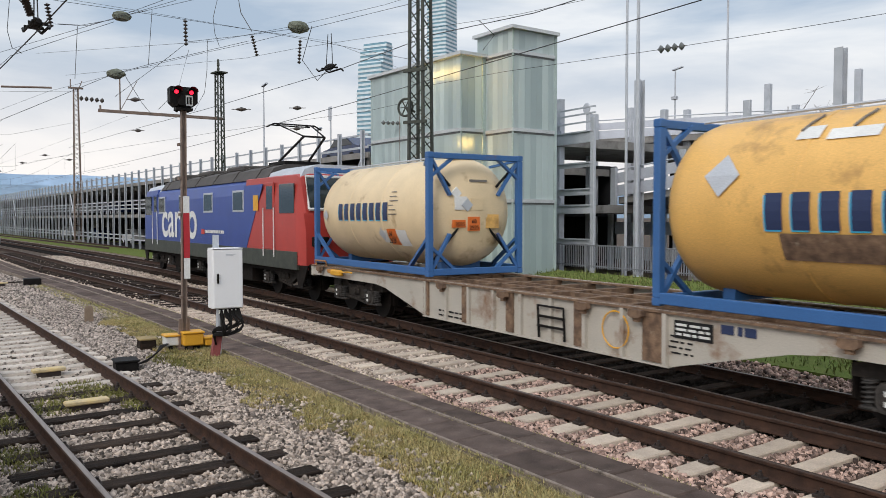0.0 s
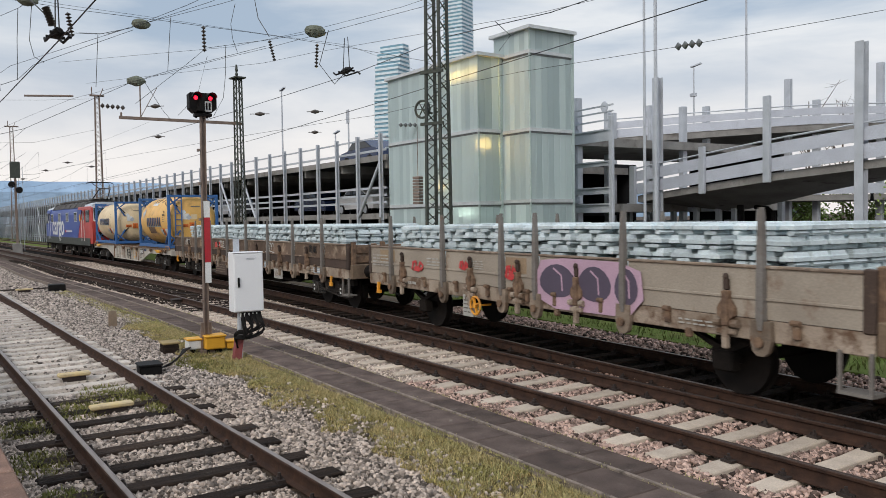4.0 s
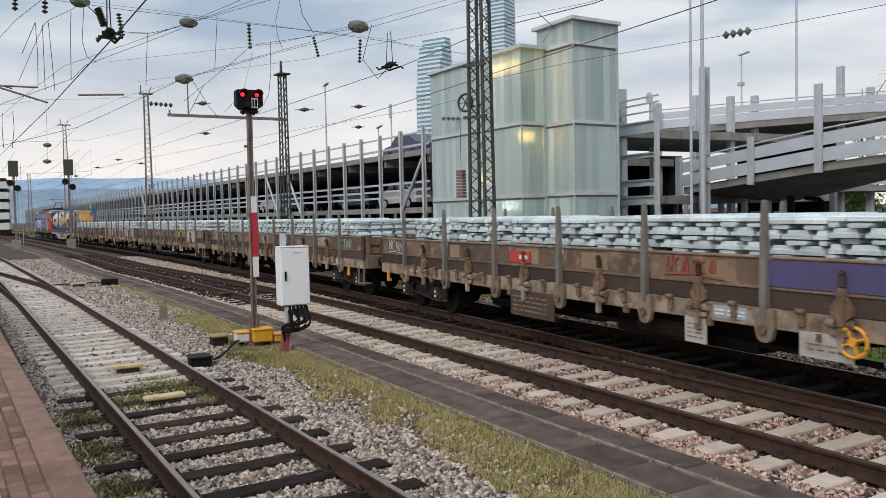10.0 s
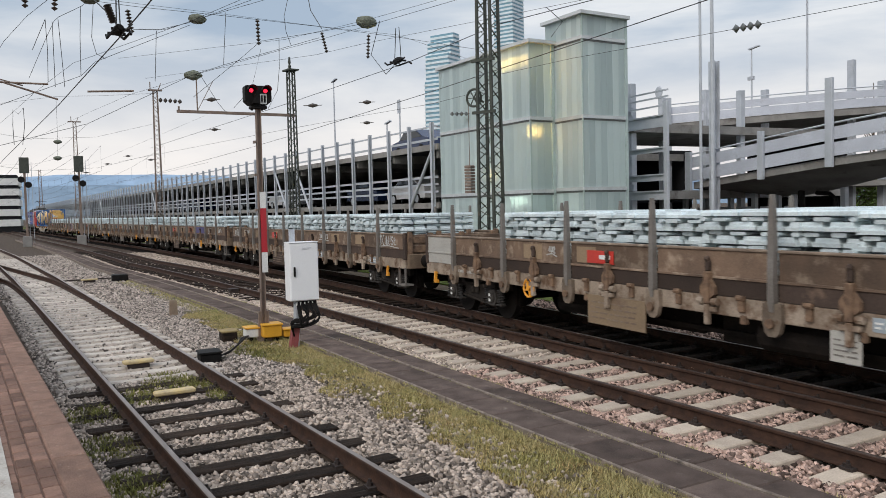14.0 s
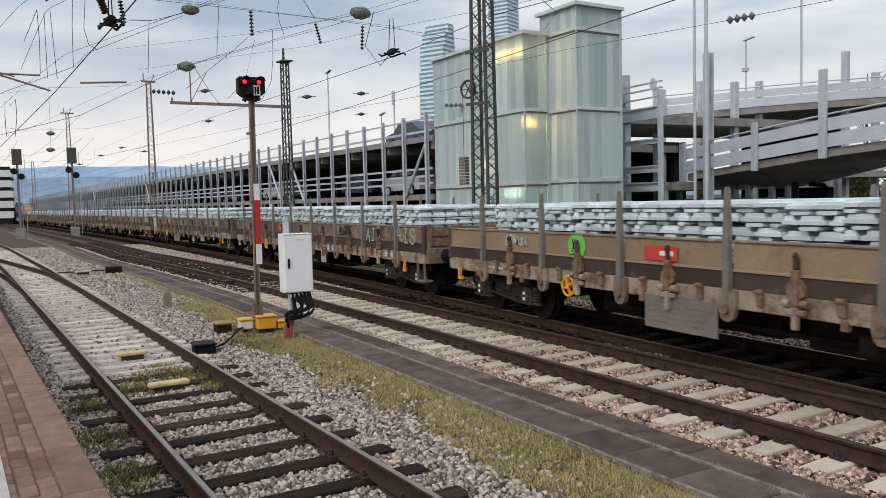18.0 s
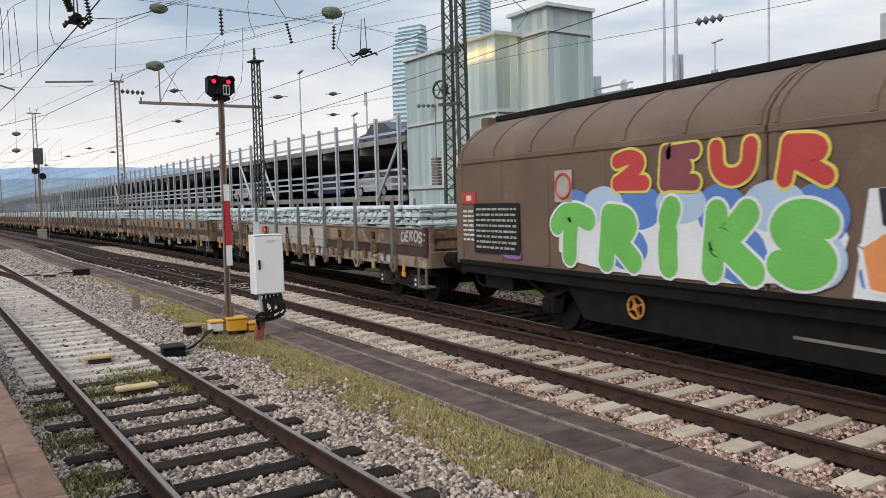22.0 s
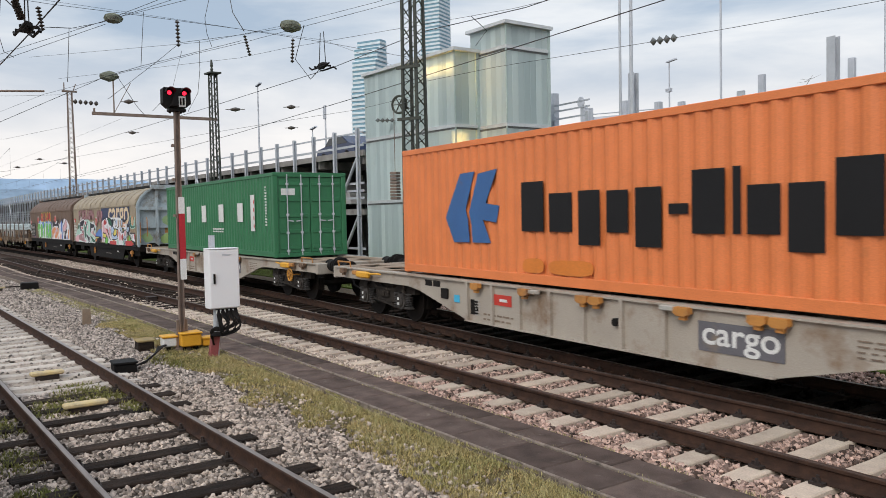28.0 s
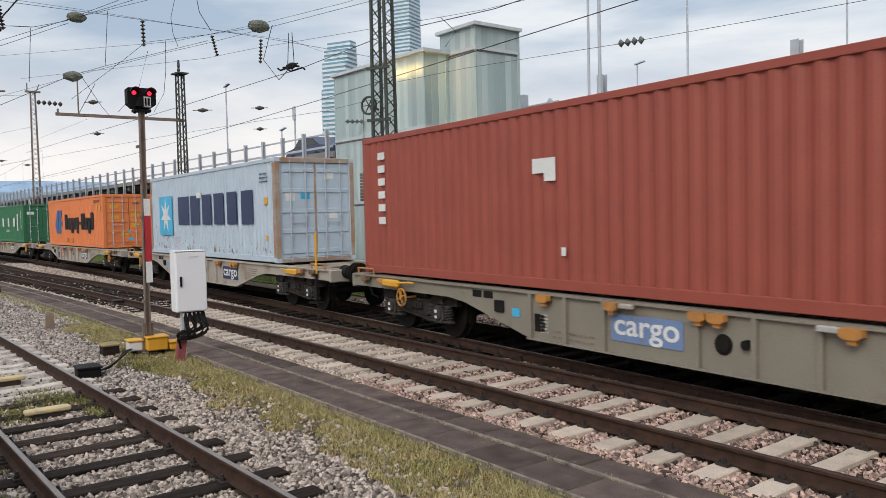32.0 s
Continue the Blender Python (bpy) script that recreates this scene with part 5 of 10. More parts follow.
def stake(parent, x, y, z0, z1):
    k = 1 if y > 0 else -1
    return part("stake", Geo().loft([[(x - a, y - b, z), (x + a, y - b, z), (x + a, y + b, z), (x - a, y + b, z)] for z, a, b in ((z0, 0.03, 0.03), (z0 + 0.15, 0.05, 0.045), (z0 + 0.9, 0.045, 0.04), (z1 - 0.1, 0.033, 0.03), (z1, 0.025, 0.022))]), T["stake"], parent, "worn steel side stake")


def stroke(pts, r, y, t=0.003, q=None):
    """A flat thick brush stroke along points (x, z), as one outline polygon."""
    left, right = [], []
    n = len(pts)
    for i, (x, z) in enumerate(pts):
        ax, az = pts[max(i - 1, 0)]
        bx, bz = pts[min(i + 1, n - 1)]
        d = math.hypot(bx - ax, bz - az) or 1
        u, w = -(bz - az) / d * r, (bx - ax) / d * r
        left.append((x + u, z + w))
        right.append((x - u, z - w))
    return (q or Geo()).prism(left + right[::-1], "y", y - t, y)


ARC = [(0.5 + 0.45 * math.cos(k * math.pi / 8), 0.5 + 0.5 * math.sin(k * math.pi / 8)) for k in range(17)]
ESS = [(0.85, 0.85), (0.6, 1.0), (0.25, 0.95), (0.12, 0.75), (0.3, 0.56), (0.65, 0.45), (0.85, 0.26), (0.7, 0.05), (0.35, 0.0), (0.1, 0.15)]
SIGNS = {
    "O": (ARC[4:] + ARC[1:4],),
    "E": (((0.15, 0.0), (0.15, 0.5), (0.18, 1.0)), ((0.12, 0.98), (0.8, 1.0)), ((0.15, 0.52), (0.65, 0.5)), ((0.12, 0.02), (0.85, 0.0))),
    "K": (((0.15, 0.0), (0.18, 1.0)), ((0.8, 1.0), (0.2, 0.48)), ((0.3, 0.56), (0.85, 0.0))),
    "S": (ESS,),
    "A": (((0.02, 0.0), (0.42, 1.0)), ((0.4, 1.0), (0.9, -0.05)), ((0.12, 0.35), (0.8, 0.38))),
    "I": (((0.5, 0.0), (0.5, 1.0)), ((0.2, 1.0), (0.85, 1.02)), ((0.15, 0.0), (0.8, 0.0))),
    ":": (((0.3, 0.12), (0.3, 0.3)), ((0.3, 0.62), (0.3, 0.8))),
}
DASHES = (
    (ARC[3:14],), (((0.1, 0.0), (0.2, 1.0)), ((0.15, 0.95), (0.85, 0.1)), ((0.85, 0.05), (0.9, 1.0))), (ESS,),
    (((0.05, 0.95), (0.9, 1.0)), ((0.45, 1.0), (0.4, -0.05))), (((0.1, 1.0), (0.12, 0.25), (0.35, 0.0), (0.7, 0.1), (0.85, 0.5), (0.85, 1.0)),),
    (((0.1, 0.0), (0.8, 0.95)), ((0.1, 0.95), (0.85, 0.0))), (((0.15, 1.0), (0.12, 0.05), (0.8, 0.0)), ((0.1, 0.55), (0.6, 0.6))),
    (((0.1, 0.1), (0.4, 1.0), (0.5, 1.0), (0.85, 0.0)),), (ARC[0:9] + [(0.1, 0.1)],),
)


def spray_tag(w, x, z, wide, high, material, seed, text="", r=0.017, y=-1.449):
    """Sprayed writing: readable signs where text is given, else loose brush marks."""
    rnd = random.Random(seed)
    n = len(text) or max(2, round(wide / (high * 0.8)))
    cell = wide / n
    q = Geo()
    slant, wave = rnd.uniform(-0.05, 0.25), rnd.uniform(0, 6)
    k = 0
    for i in range(n):
        marks = SIGNS[text[i]] if text else rnd.choice(DASHES)
        hi, lift = high * rnd.uniform(0.8, 1.1), 0.06 * high * math.sin(wave + i * 1.3)
        for line in marks:
            pts = [(x + (i + (u + rnd.uniform(-0.03, 0.03)) * 0.88 + slant * v) * cell, z + lift + (v + rnd.uniform(-0.03, 0.03)) * hi) for u, v in line]
            stroke(pts, r * rnd.uniform(0.8, 1.2), y - 0.0006 * (k % 7), 0.002, q)
            k += 1
    if not text and rnd.random() < 0.5:
        stroke([(x - 0.05, z - 0.05), (x + wide * 0.5, z - 0.02), (x + wide * 1.1, z - 0.07)], r * 0.7, y - 0.005, 0.002, q)
    return tagged(part("spray_tag", q, material, w, "sprayed writing on the drop side"), kind="stuff")


def flat_wagon(s, seed, side, half=9.95, axles=False, label="brown bogie flat wagon with drop sides and steel stakes", light=(), wheel=-4.95):
    rnd = random.Random(seed)
    w = thing("flat_wagon", label, "freight wagon", "flat wagons")
    L = half - 0.7
    part("floor", Geo().box(-L, L, -1.33, 1.33, 1.16, 1.24), M["under"], w)
    part("side_sill", Geo().box(-L, L, -1.42, -1.36, 0.86, 1.12, 0.01).box(-L, L, 1.36, 1.42, 0.86, 1.12, 0.01), T["sill"], w, "rusty sill with pale worn paint")
    bars(w, "sill_lettering", T["lightside"], -half + 2.2, -half + 3.1, 0.96, 1.03, -1.428, 1, 0.8, seed + 3)
    bars(w, "sill_lettering", T["lightside"], half - 3.4, half - 2.8, 0.94, 1.04, -1.428, 2, 0.4, seed + 4)
    part("underframe", Geo().box(-L, L, -0.5, -0.25, 0.75, 1.16).box(-L, L, 0.25, 0.5, 0.75, 1.16).prism([(-L * 0.62, 0.86), (L * 0.62, 0.86), (L * 0.4, 0.55), (-L * 0.4, 0.55)], "y", -0.06, 0.06), M["under"], w)
    for e in (-1, 1):
        part("headstock", Geo().box(min(e * L, e * (L + 0.12)), max(e * L, e * (L + 0.12)), -1.38, 1.38, 0.86, 1.24, 0.02), T["headstock"], w)
        part("end_board", Geo().box(min(e * (L - 0.06), e * L), max(e * (L - 0.06), e * L), -1.3, 1.3, 1.24, 1.74, 0.01), side, w)
        for z in (1.28, 1.52):
            part("end_plank", Geo().box(*sorted((e * L, e * (L + 0.035))), -1.26, 1.26, z, z + 0.17, 0.008), T["latch"], w, "rusty worn end plank")
        for y in (-1.405, 1.405):
            part("corner_post", Geo().box(*sorted((e * (L - 0.115), e * (L + 0.02))), y - 0.04, y + 0.04, 1.1, 1.79, 0.015), T["lowboard"], w, "dark corner post")
        for y in (-1.3, -0.45, 0.45, 1.3):
            part("end_post", Geo().box(*sorted((e * (L - 0.02), e * (L + 0.09))), y - 0.06, y + 0.06, 1.2, 1.82, 0.015), T["latch"], w, "rusty end post")
    edge = [-L + 0.05, -2.68, -0.55, 0.47, 2.6, L - 0.05] if axles else [-L + 0.05, -7.7, -5.5, -3.3, -1.1, 1.1, 3.3, 5.5, 7.7, L - 0.05]
    n = len(edge) - 1
    for i in range(n):
        for k in (-1, 1):
            y0 = -1.43 if k < 0 else 1.38
            m = side if i not in light else T["lightside"]
            xa, xb = edge[i] + 0.06, edge[i + 1] - 0.06
            pan = part("drop_side", Geo().box(xa, xb, y0, y0 + 0.05, 1.38, 1.74, 0.008), m, w)
            part("lower_board", Geo().box(xa, xb, y0 + 0.006, y0 + 0.05, 1.13, 1.362), T["lowboard"] if m is not T["lightside"] and not axles else m, pan, "lower board of the drop side")
            part("top_lip", Geo().box(xa, xb, y0 - 0.025, y0 + 0.06, 1.735, 1.775, 0.01), T["lip"], pan, "worn bright top edge")
            if k > 0:
                continue
            part("side_rib", Geo().box(xa, xb, y0 - 0.014, y0 + 0.005, 1.355, 1.39, 0.004), m, pan)
            x = (edge[i] + edge[i + 1]) / 2 + rnd.uniform(-0.03, 0.03)
            if not axles and i in (0, n - 1):
                continue
            lt = part("latch", Geo().box(x - 0.05, x + 0.05, -1.53, -1.43, 1.0, 1.45, 0.015).prism([(x - 0.13, 1.14), (x - 0.13, 1.24), (x - 0.05, 1.34), (x + 0.05, 1.34), (x + 0.13, 1.24), (x + 0.13, 1.14), (x + 0.05, 1.08), (x - 0.05, 1.08)], "y", -1.5, -1.44), T["latch"], pan, "rusty drop-side latch")
            part("latch_knob", Geo().box(x - 0.035, x + 0.035, -1.51, -1.44, 1.45, 1.6, 0.015).lathe([(0.02, -0.03), (0.045, -0.01), (0.045, 0.01), (0.02, 0.03)], (x, -1.49, 1.62), "x", 8), T["lowboard"], lt)
            part("latch_foot", Geo().box(x - 0.04, x + 0.04, -1.53, -1.45, 0.72, 1.0, 0.012).box(x - 0.14, x + 0.14, -1.51, -1.44, 0.9, 0.97, 0.01).lathe([(0.05, -0.05), (0.05, 0.05)], (x - 0.13, -1.48, 1.04), "x", 8).lathe([(0.05, -0.05), (0.05, 0.05)], (x + 0.13, -1.48, 1.04), "x", 8), T["sill"], lt)
            for f in (0.22, 0.78):
                xh = xa + (xb - xa) * f
                part("hinge", Geo().box(xh - 0.045, xh + 0.045, -1.475, -1.42, 0.94, 1.15, 0.01).lathe([(0.035, -0.06), (0.035, 0.06)], (xh, -1.47, 1.13), "x", 8), T["latch"], pan)
            if rnd.random() < 0.4:
                x = rnd.uniform(xa + 0.1, xb - 0.9)
                part("repaint_patch", Geo().box(x, x + rnd.uniform(0.4, 0.8), y0 - 0.004, y0 + 0.002, 1.42, 1.69), T["tan"] if side is not T["tan"] else T["brown"], pan, "rectangular repaint patch")
    for i, x in enumerate(edge[1:-1] if not axles else edge[1:-1] + [-5.05, 4.97]):
        for k in (-1, 1):
            stake(w, x, 1.47 * k, 1.0, 2.47)
            if k < 0:
                part("stake_pocket", Geo().prism([(x - 0.14, 1.11), (x + 0.14, 1.11), (x + 0.15, 0.88), (x + 0.11, 0.74), (x + 0.05, 0.69), (x - 0.05, 0.69), (x - 0.11, 0.74), (x - 0.15, 0.88)], "y", -1.49, -1.42), T["pocket"], w, "rounded pale stake pocket")
                part("pocket_bolt", Geo().lathe([(0.065, -0.03), (0.065, 0.0), (0.03, 0.03)], (x, -1.515, 0.86), "y", 10), T["latch"], w, "rusty bolt")
    for i in range(4 if axles else 10):
        x = -L + 0.7 + (2 * L - 1.4) * (i + 0.35) / (4 if axles else 10)
        part("sill_hook", Geo().box(x - 0.05, x + 0.05, -1.45, -1.38, 0.78, 0.9, 0.01), T["latch"], w)
    if not axles:
        for x0, x1, z0 in ((-4.6, -3.4, 0.38), (-3.0, -0.8, 0.42), (-0.4, 2.6, 0.36)):
            part("brake_box", Geo().box(x0, x1, -0.8, 0.85, z0, 0.95, 0.03), M["under"], w, "black brake gear box")
        part("air_tank", Geo().lathe([(0.2, -0.6), (0.22, -0.55), (0.22, 0.55), (0.2, 0.6)], (1.2, -1.0, 0.62), "x", 12), M["under"], w)
        part("brake_rod", Geo().bar((-4.4, -0.9, 0.55), (4.4, -0.8, 0.5), 0.07), M["under"], w)
    if axles:
        part("data_plate", Geo().box(-1.93, -1.55, -1.45, -1.43, 0.5, 0.92), T["lightside"], w, "pale grey data panel under the sill")
        bars(w, "data_lettering", T["stake"], -1.9, -1.6, 0.56, 0.86, -1.452, 4, 0.3, seed)
        for x0, x1, z0, z1 in ((-6.1, -5.2, 1.3, 1.6), (-3.4, -2.75, 1.34, 1.6), (-1.7, -1.2, 1.42, 1.6)):
            bars(w, "side_lettering", T["lightside"], x0, x1, z0, z1, -1.436, 4, 0.4, int(10 * x1))
    else:
        part("data_plate", Geo().box(-2.75, -1.3, -1.45, -1.43, 0.42, 0.9), T[{43: "stake", 46: "tan", 48: "stake", 49: "sill"}.get(seed, "lowboard")], w, "worn data panel under the sill")
        bars(w, "data_lettering", T["lip"], -2.65, -1.5, 0.5, 0.84, -1.452, 4, 0.3, seed)
        part("data_plate", Geo().box(1.9, 2.3, -1.45, -1.43, 0.52, 0.88), T["lightside"], w, "pale grey data panel under the sill")
        bars(w, "data_lettering", T["stake"], 1.95, 2.25, 0.58, 0.82, -1.452, 4, 0.3, seed + 2)
        if seed % 2 == 0:
            part("data_plate", Geo().box(3.79, 4.5, -1.45, -1.43, 0.6, 0.9), T["lightside"], w, "wide pale grey data panel under the sill")
            bars(w, "data_lettering", T["stake"], 3.9, 4.4, 0.68, 0.8, -1.452, 2, 0.3, seed + 7)
        plate(w, "sign", T["signred"], -2.74, -2.04, 1.43, 1.64, -1.452, "small red operator sign with a white symbol")
        plate(w, "sign_symbol", M["white"], -2.4, -2.12, 1.5, 1.57, -1.462)
    if wheel:
        handwheel(w, wheel, 0.74 if axles else 0.86, -1.5, T["wheelorange"])
    if axles:
        for x in (-half + 2.9, half - 2.9):
            wheelset(w, x, 0.48)
            part("leaf_spring", Geo().prism([(x - 0.6, 0.86), (x, 0.66), (x + 0.6, 0.86), (x + 0.6, 0.82), (x, 0.56), (x - 0.6, 0.82)], "y", -1.14, -1.04).box(x - 0.16, x + 0.16, -1.18, -0.98, 0.34, 0.62, 0.03), M["under"], w)
    else:
        for x in (-7.43, 7.43):
            bogie(w, x)
    buffers(w, half)
    part("brake_lever", Geo().bar((-half + 1.25, -1.45, 0.92), (-half + 1.25, -1.47, 0.7), 0.06).box(-half + 1.18, -half + 1.35, -1.48, -1.42, 0.66, 0.73), T["wheelorange"], w, "yellow lever at the sill")
    if not axles:
        part("brake_lever", Geo().bar((half - 1.75, -1.45, 0.9), (half - 1.75, -1.47, 0.72), 0.05).box(half - 1.82, half - 1.68, -1.49, -1.43, 0.62, 0.73, 0.01), T["wheelorange"], w, "yellow lever at the sill")
        for x in (half - 2.75, 2.7):
            part("label_plate", Geo().box(x - 0.28, x + 0.28, -1.432, -1.42, 0.92, 1.08), T["paleblue"], w, "pale blue-grey data plate")
            bars(w, "plate_lettering", M["white"], x - 0.25, x + 0.25, 0.95, 1.05, -1.434, 2, 0.45, seed + 9)
    part("step", Geo().box(half - 1.1, half - 0.7, -1.45, -1.2, 0.42, 0.46).bar((half - 1.08, -1.42, 0.44), (half - 1.08, -1.42, 0.9), 0.04).bar((half - 0.72, -1.42, 0.44), (half - 0.72, -1.42, 0.9), 0.04), T["stake"], w)
    rides(w, s, 0.0, 4.0 if axles else 7.43)
    return w


SLATE = paint("grimy_slate_panel", (0.13, 0.125, 0.14), 0.65, (0.22, 0.17, 0.12), 0.35)
GRAYBLUE = paint("faded_blue_panel", (0.16, 0.24, 0.42), 0.6, amount=0.2)


def container_wagon(s, material, half=10.0, pale=False, group="container wagons", wheel_x=6.45, posts=(), brand_x=2.18):
    w = thing("container_wagon", "pale grey skeletal container wagon with deep side sills" if pale else "dirty grey container wagon with orange clamps", "freight wagon", group)
    L = half - 0.62
    zt = 1.12
    prof = [(-L, 0.86), (-L, zt), (L, zt), (L, 0.86), (5.6, 0.86), (5.1, 0.8), (3.32, 0.37), (-3.32, 0.37), (-5.1, 0.8), (-5.6, 0.86)]
    for k in (-1, 1):
        a, b = (-1.30, -1.24) if k < 0 else (1.24, 1.30)
        part("side_sill", Geo().prism(prof, "y", a, b), material, w)
        part("sill_flange", Geo().prism([(x, z + 0.0) for x, z in ((-L, zt - 0.03), (-L, zt), (L, zt), (L, zt - 0.03))], "y", -1.36 if k < 0 else 1.1, -1.1 if k < 0 else 1.36), T["latch"] if pale else material, w)
        part("lower_flange", Geo().prism([(-3.32, 0.36), (-3.32, 0.385), (3.32, 0.385), (3.32, 0.36)], "y", -1.36 if k < 0 else 1.15, -1.15 if k < 0 else 1.36), material, w)
    for i in range(9):
        x = -3.24 + 6.48 * i / 8
        if not pale and brand_x - 0.1 < x < brand_x + 1.36:
            continue
        part("rib", Geo().box(x - 0.035, x + 0.035, -1.36, -1.3, 0.385, 1.09), material, w)
    cross = Geo()
    for i in range(19):
        x = -L + 0.1 + (2 * L - 0.2) * i / 18
        cross.box(x - 0.06, x + 0.06, -1.24, 1.24, 0.92, zt - 0.035)
    cross.box(-L, L, -0.3, -0.2, 0.8, zt - 0.04).box(-L, L, 0.2, 0.3, 0.8, zt - 0.04)
    part("cross_beam", cross, T["latch"] if pale else T["stake"], w, "rusty cross beams of the open deck")
    for e in (-1, 1):
        part("headstock", Geo().box(min(e * L, e * (L + 0.12)), max(e * L, e * (L + 0.12)), -1.32, 1.32, 0.82, zt, 0.02), material, w)
        for y0, y1 in ((-1.2, -0.85), (-0.3, 0.3), (0.85, 1.2)):
            part("end_deck", Geo().box(*sorted((e * (L - 2.6), e * L)), y0, y1, zt - 0.02, zt + 0.005), T["deckplate"], w, "worn steel deck plate")
        for x0, x1 in ((2.6, 2.3), (1.6, 1.1), (0.35, 0.0)):
            part("deck_cross", Geo().box(*sorted((e * (L - x0), e * (L - x1))), -0.85, 0.85, zt - 0.02, zt + 0.003), T["deckplate"], w)
        part("shunter_rail", Geo().tube([(e * (L - 0.9), -1.3, zt), (e * (L - 0.9), -1.32, zt + 0.13), (e * (L - 0.2), -1.32, zt + 0.13), (e * (L - 0.2), -1.3, zt)], 0.02, 6), T["orangeclamp"], w)
        part("lever_guard", Geo().box(*sorted((e * 7.25, e * 7.85)), -1.48, -1.362, 0.93, 1.08, 0.03), M["yellow"], w, "yellow brake lever guard")
        part("lever", Geo().tube([(e * 6.8, -1.34, 1.04), (e * 6.85, -1.42, 1.06), (e * 7.24, -1.43, 1.03)], 0.022, 6), M["yellow"], w, "yellow brake lever")
        part("lever_block", Geo().box(*sorted((e * 7.87, e * 8.1)), -1.46, -1.362, 0.98, 1.08, 0.015), T["orangeclamp"], w)
    for x in (-8.7, -2.5, -0.43, 1.65, 2.77, 5.88, 8.7) if pale else (-8.7, -2.85, -1.4, 0.06, 0.34, 2.0, 3.14, 3.44, 8.7):
        part("clamp", Geo().prism([(x - 0.13, 1.02), (x - 0.12, 1.1), (x + 0.12, 1.1), (x + 0.13, 1.02), (x + 0.07, 0.985), (x - 0.07, 0.985)], "y", -1.45, -1.36).box(x - 0.05, x + 0.05, -1.42, -1.36, 0.93, 0.99), T["latch"] if pale or abs(x) > 8 else T["orangeclamp"], w, "fold-down container clamp")
    for x in () if pale else (-1.14, 1.74):
        part("clamp_pad", Geo().box(x - 0.13, x + 0.13, -1.43, -1.36, 1.03, 1.1, 0.012), T["lightside"], w, "pale clamp pad")
    bars(w, "data_lettering", T["lip"] if not pale else T["black"], -2.75, -1.85, 0.42, 0.6, -1.306, 2, 0.35, int(s))
    bars(w, "data_lettering", T["lip"] if not pale else T["black"], *((4.3, 4.95, 0.74, 0.98) if brand_x > 0 and not pale else (2.9, 3.7, 0.55, 0.85)), -1.306, 4, 0.3, int(s) + 5)
    if pale:
        for x in (-3.23, -1.76, -0.33, 1.47, 3.02):
            part("rust_post", Geo().box(x - (0.2 if x > 3 else 0.1), x + (0.2 if x > 3 else 0.1), -1.335, -1.3, 0.4, 1.09), T["latch"], w, "rust-brown post")
        part("step_ladder", Geo().tube([(0.5, -1.33, 0.42), (0.5, -1.36, 0.95), (1.15, -1.36, 0.95), (1.15, -1.33, 0.42)], 0.022, 6).bar((0.5, -1.36, 0.62), (1.15, -1.36, 0.62), 0.035).bar((0.5, -1.36, 0.78), (1.15, -1.36, 0.78), 0.035), M["dark"], w)
        plate(w, "notice", T["black"], 3.38, 4.02, 0.78, 1.02, -1.306, "black data board")
        bars(w, "notice_lettering", M["white"], 3.42, 3.98, 0.81, 1.0, -1.316, 3, 0.5, 4)
        q = Geo()
        q.tube([(2.3 + 0.27 * math.cos(a / 12 * math.pi), -1.35, 0.76 + 0.27 * math.sin(a / 12 * math.pi)) for a in range(25)], 0.012, 5)
        part("brake_wheel_ring", q, M["yellow"], w, "thin pale yellow brake wheel")
        bars(w, "owner_mark", T["navy"], 4.14, 4.66, 0.9, 1.04, -1.306, 1, 0.8, 2)
    else:
        if brand_x > 0:
            plate(w, "sign", T["signred"], -2.5, -1.88, 0.74, 0.93, -1.306, "small red operator sign")
            plate(w, "sign_symbol", M["white"], -2.22, -2.0, 0.81, 0.86, -1.316)
        plate(w, "brand_panel", T["navy"] if brand_x > 0 and s > 270 else SLATE if brand_x > 0 else GRAYBLUE, brand_x, brand_x + 1.26, 0.56, 0.94, -1.306, "blue panel with white brand shapes")
        word(w, "cargo", brand_x + 0.07, brand_x + 1.2, 0.66, 0.2, -1.318, M["white"], "white word on the blue panel")
        if brand_x < 0:
            part("sill_hole", Geo().lathe([(0.13, 0.0), (0.13, 0.012), (0.1, 0.012), (0.1, -0.02)], (brand_x + 1.86, -1.312, 0.72), "y", 18), M["under"], w, "round hole in the sill")
        plate(w, "blue_label", T["skyblue"], -3.74, -3.55, 0.68, 0.82, -1.306, "small blue label")
        for e in posts:
            part("grab_post", Geo().box(e * (L - 0.55) - 0.04, e * (L - 0.55) + 0.04, -1.36 * e - 0.02, -1.36 * e + 0.02, 1.0, 2.0, 0.01), M["yellow"], w, "yellow upright grab post")
            part("grab_post_foot", Geo().box(e * (L - 0.55) - 0.03, e * (L - 0.55) + 0.03, -1.36 * e - 0.02, -1.36 * e + 0.02, 0.32, 1.0).box(e * (L - 0.55) - 0.25, e * (L - 0.55) + 0.25, -1.36 * e - 0.1, -1.36 * e + 0.1, 0.28, 0.32), M["dark"], w)
        for x, z0, z1, d in ((-4.72, 0.93, 1.05, 0.13), (-4.4, 0.93, 1.05, 0.13), (-3.05, 0.5, 0.78, 0.12)):
            part("sill_recess", Geo().box(x - d, x + d, -1.312, -1.3, z0, z1, 0.004), M["dark"], w, "dark recess in the sill")
        bars(w, "data_lettering", T["lightside"], -3.02, -2.85, 0.48, 0.8, -1.306, 6, 0.5, 3)
        part("lever_box", Geo().box(-4.2, -3.95, -1.34, -1.3, 0.72, 0.92, 0.01), M["dark"], w)
        part("brake_valve", Geo().lathe([(0.06, -0.03), (0.06, 0.04)], (0.7, -1.34, 0.76), "y", 12), M["dark"], w)
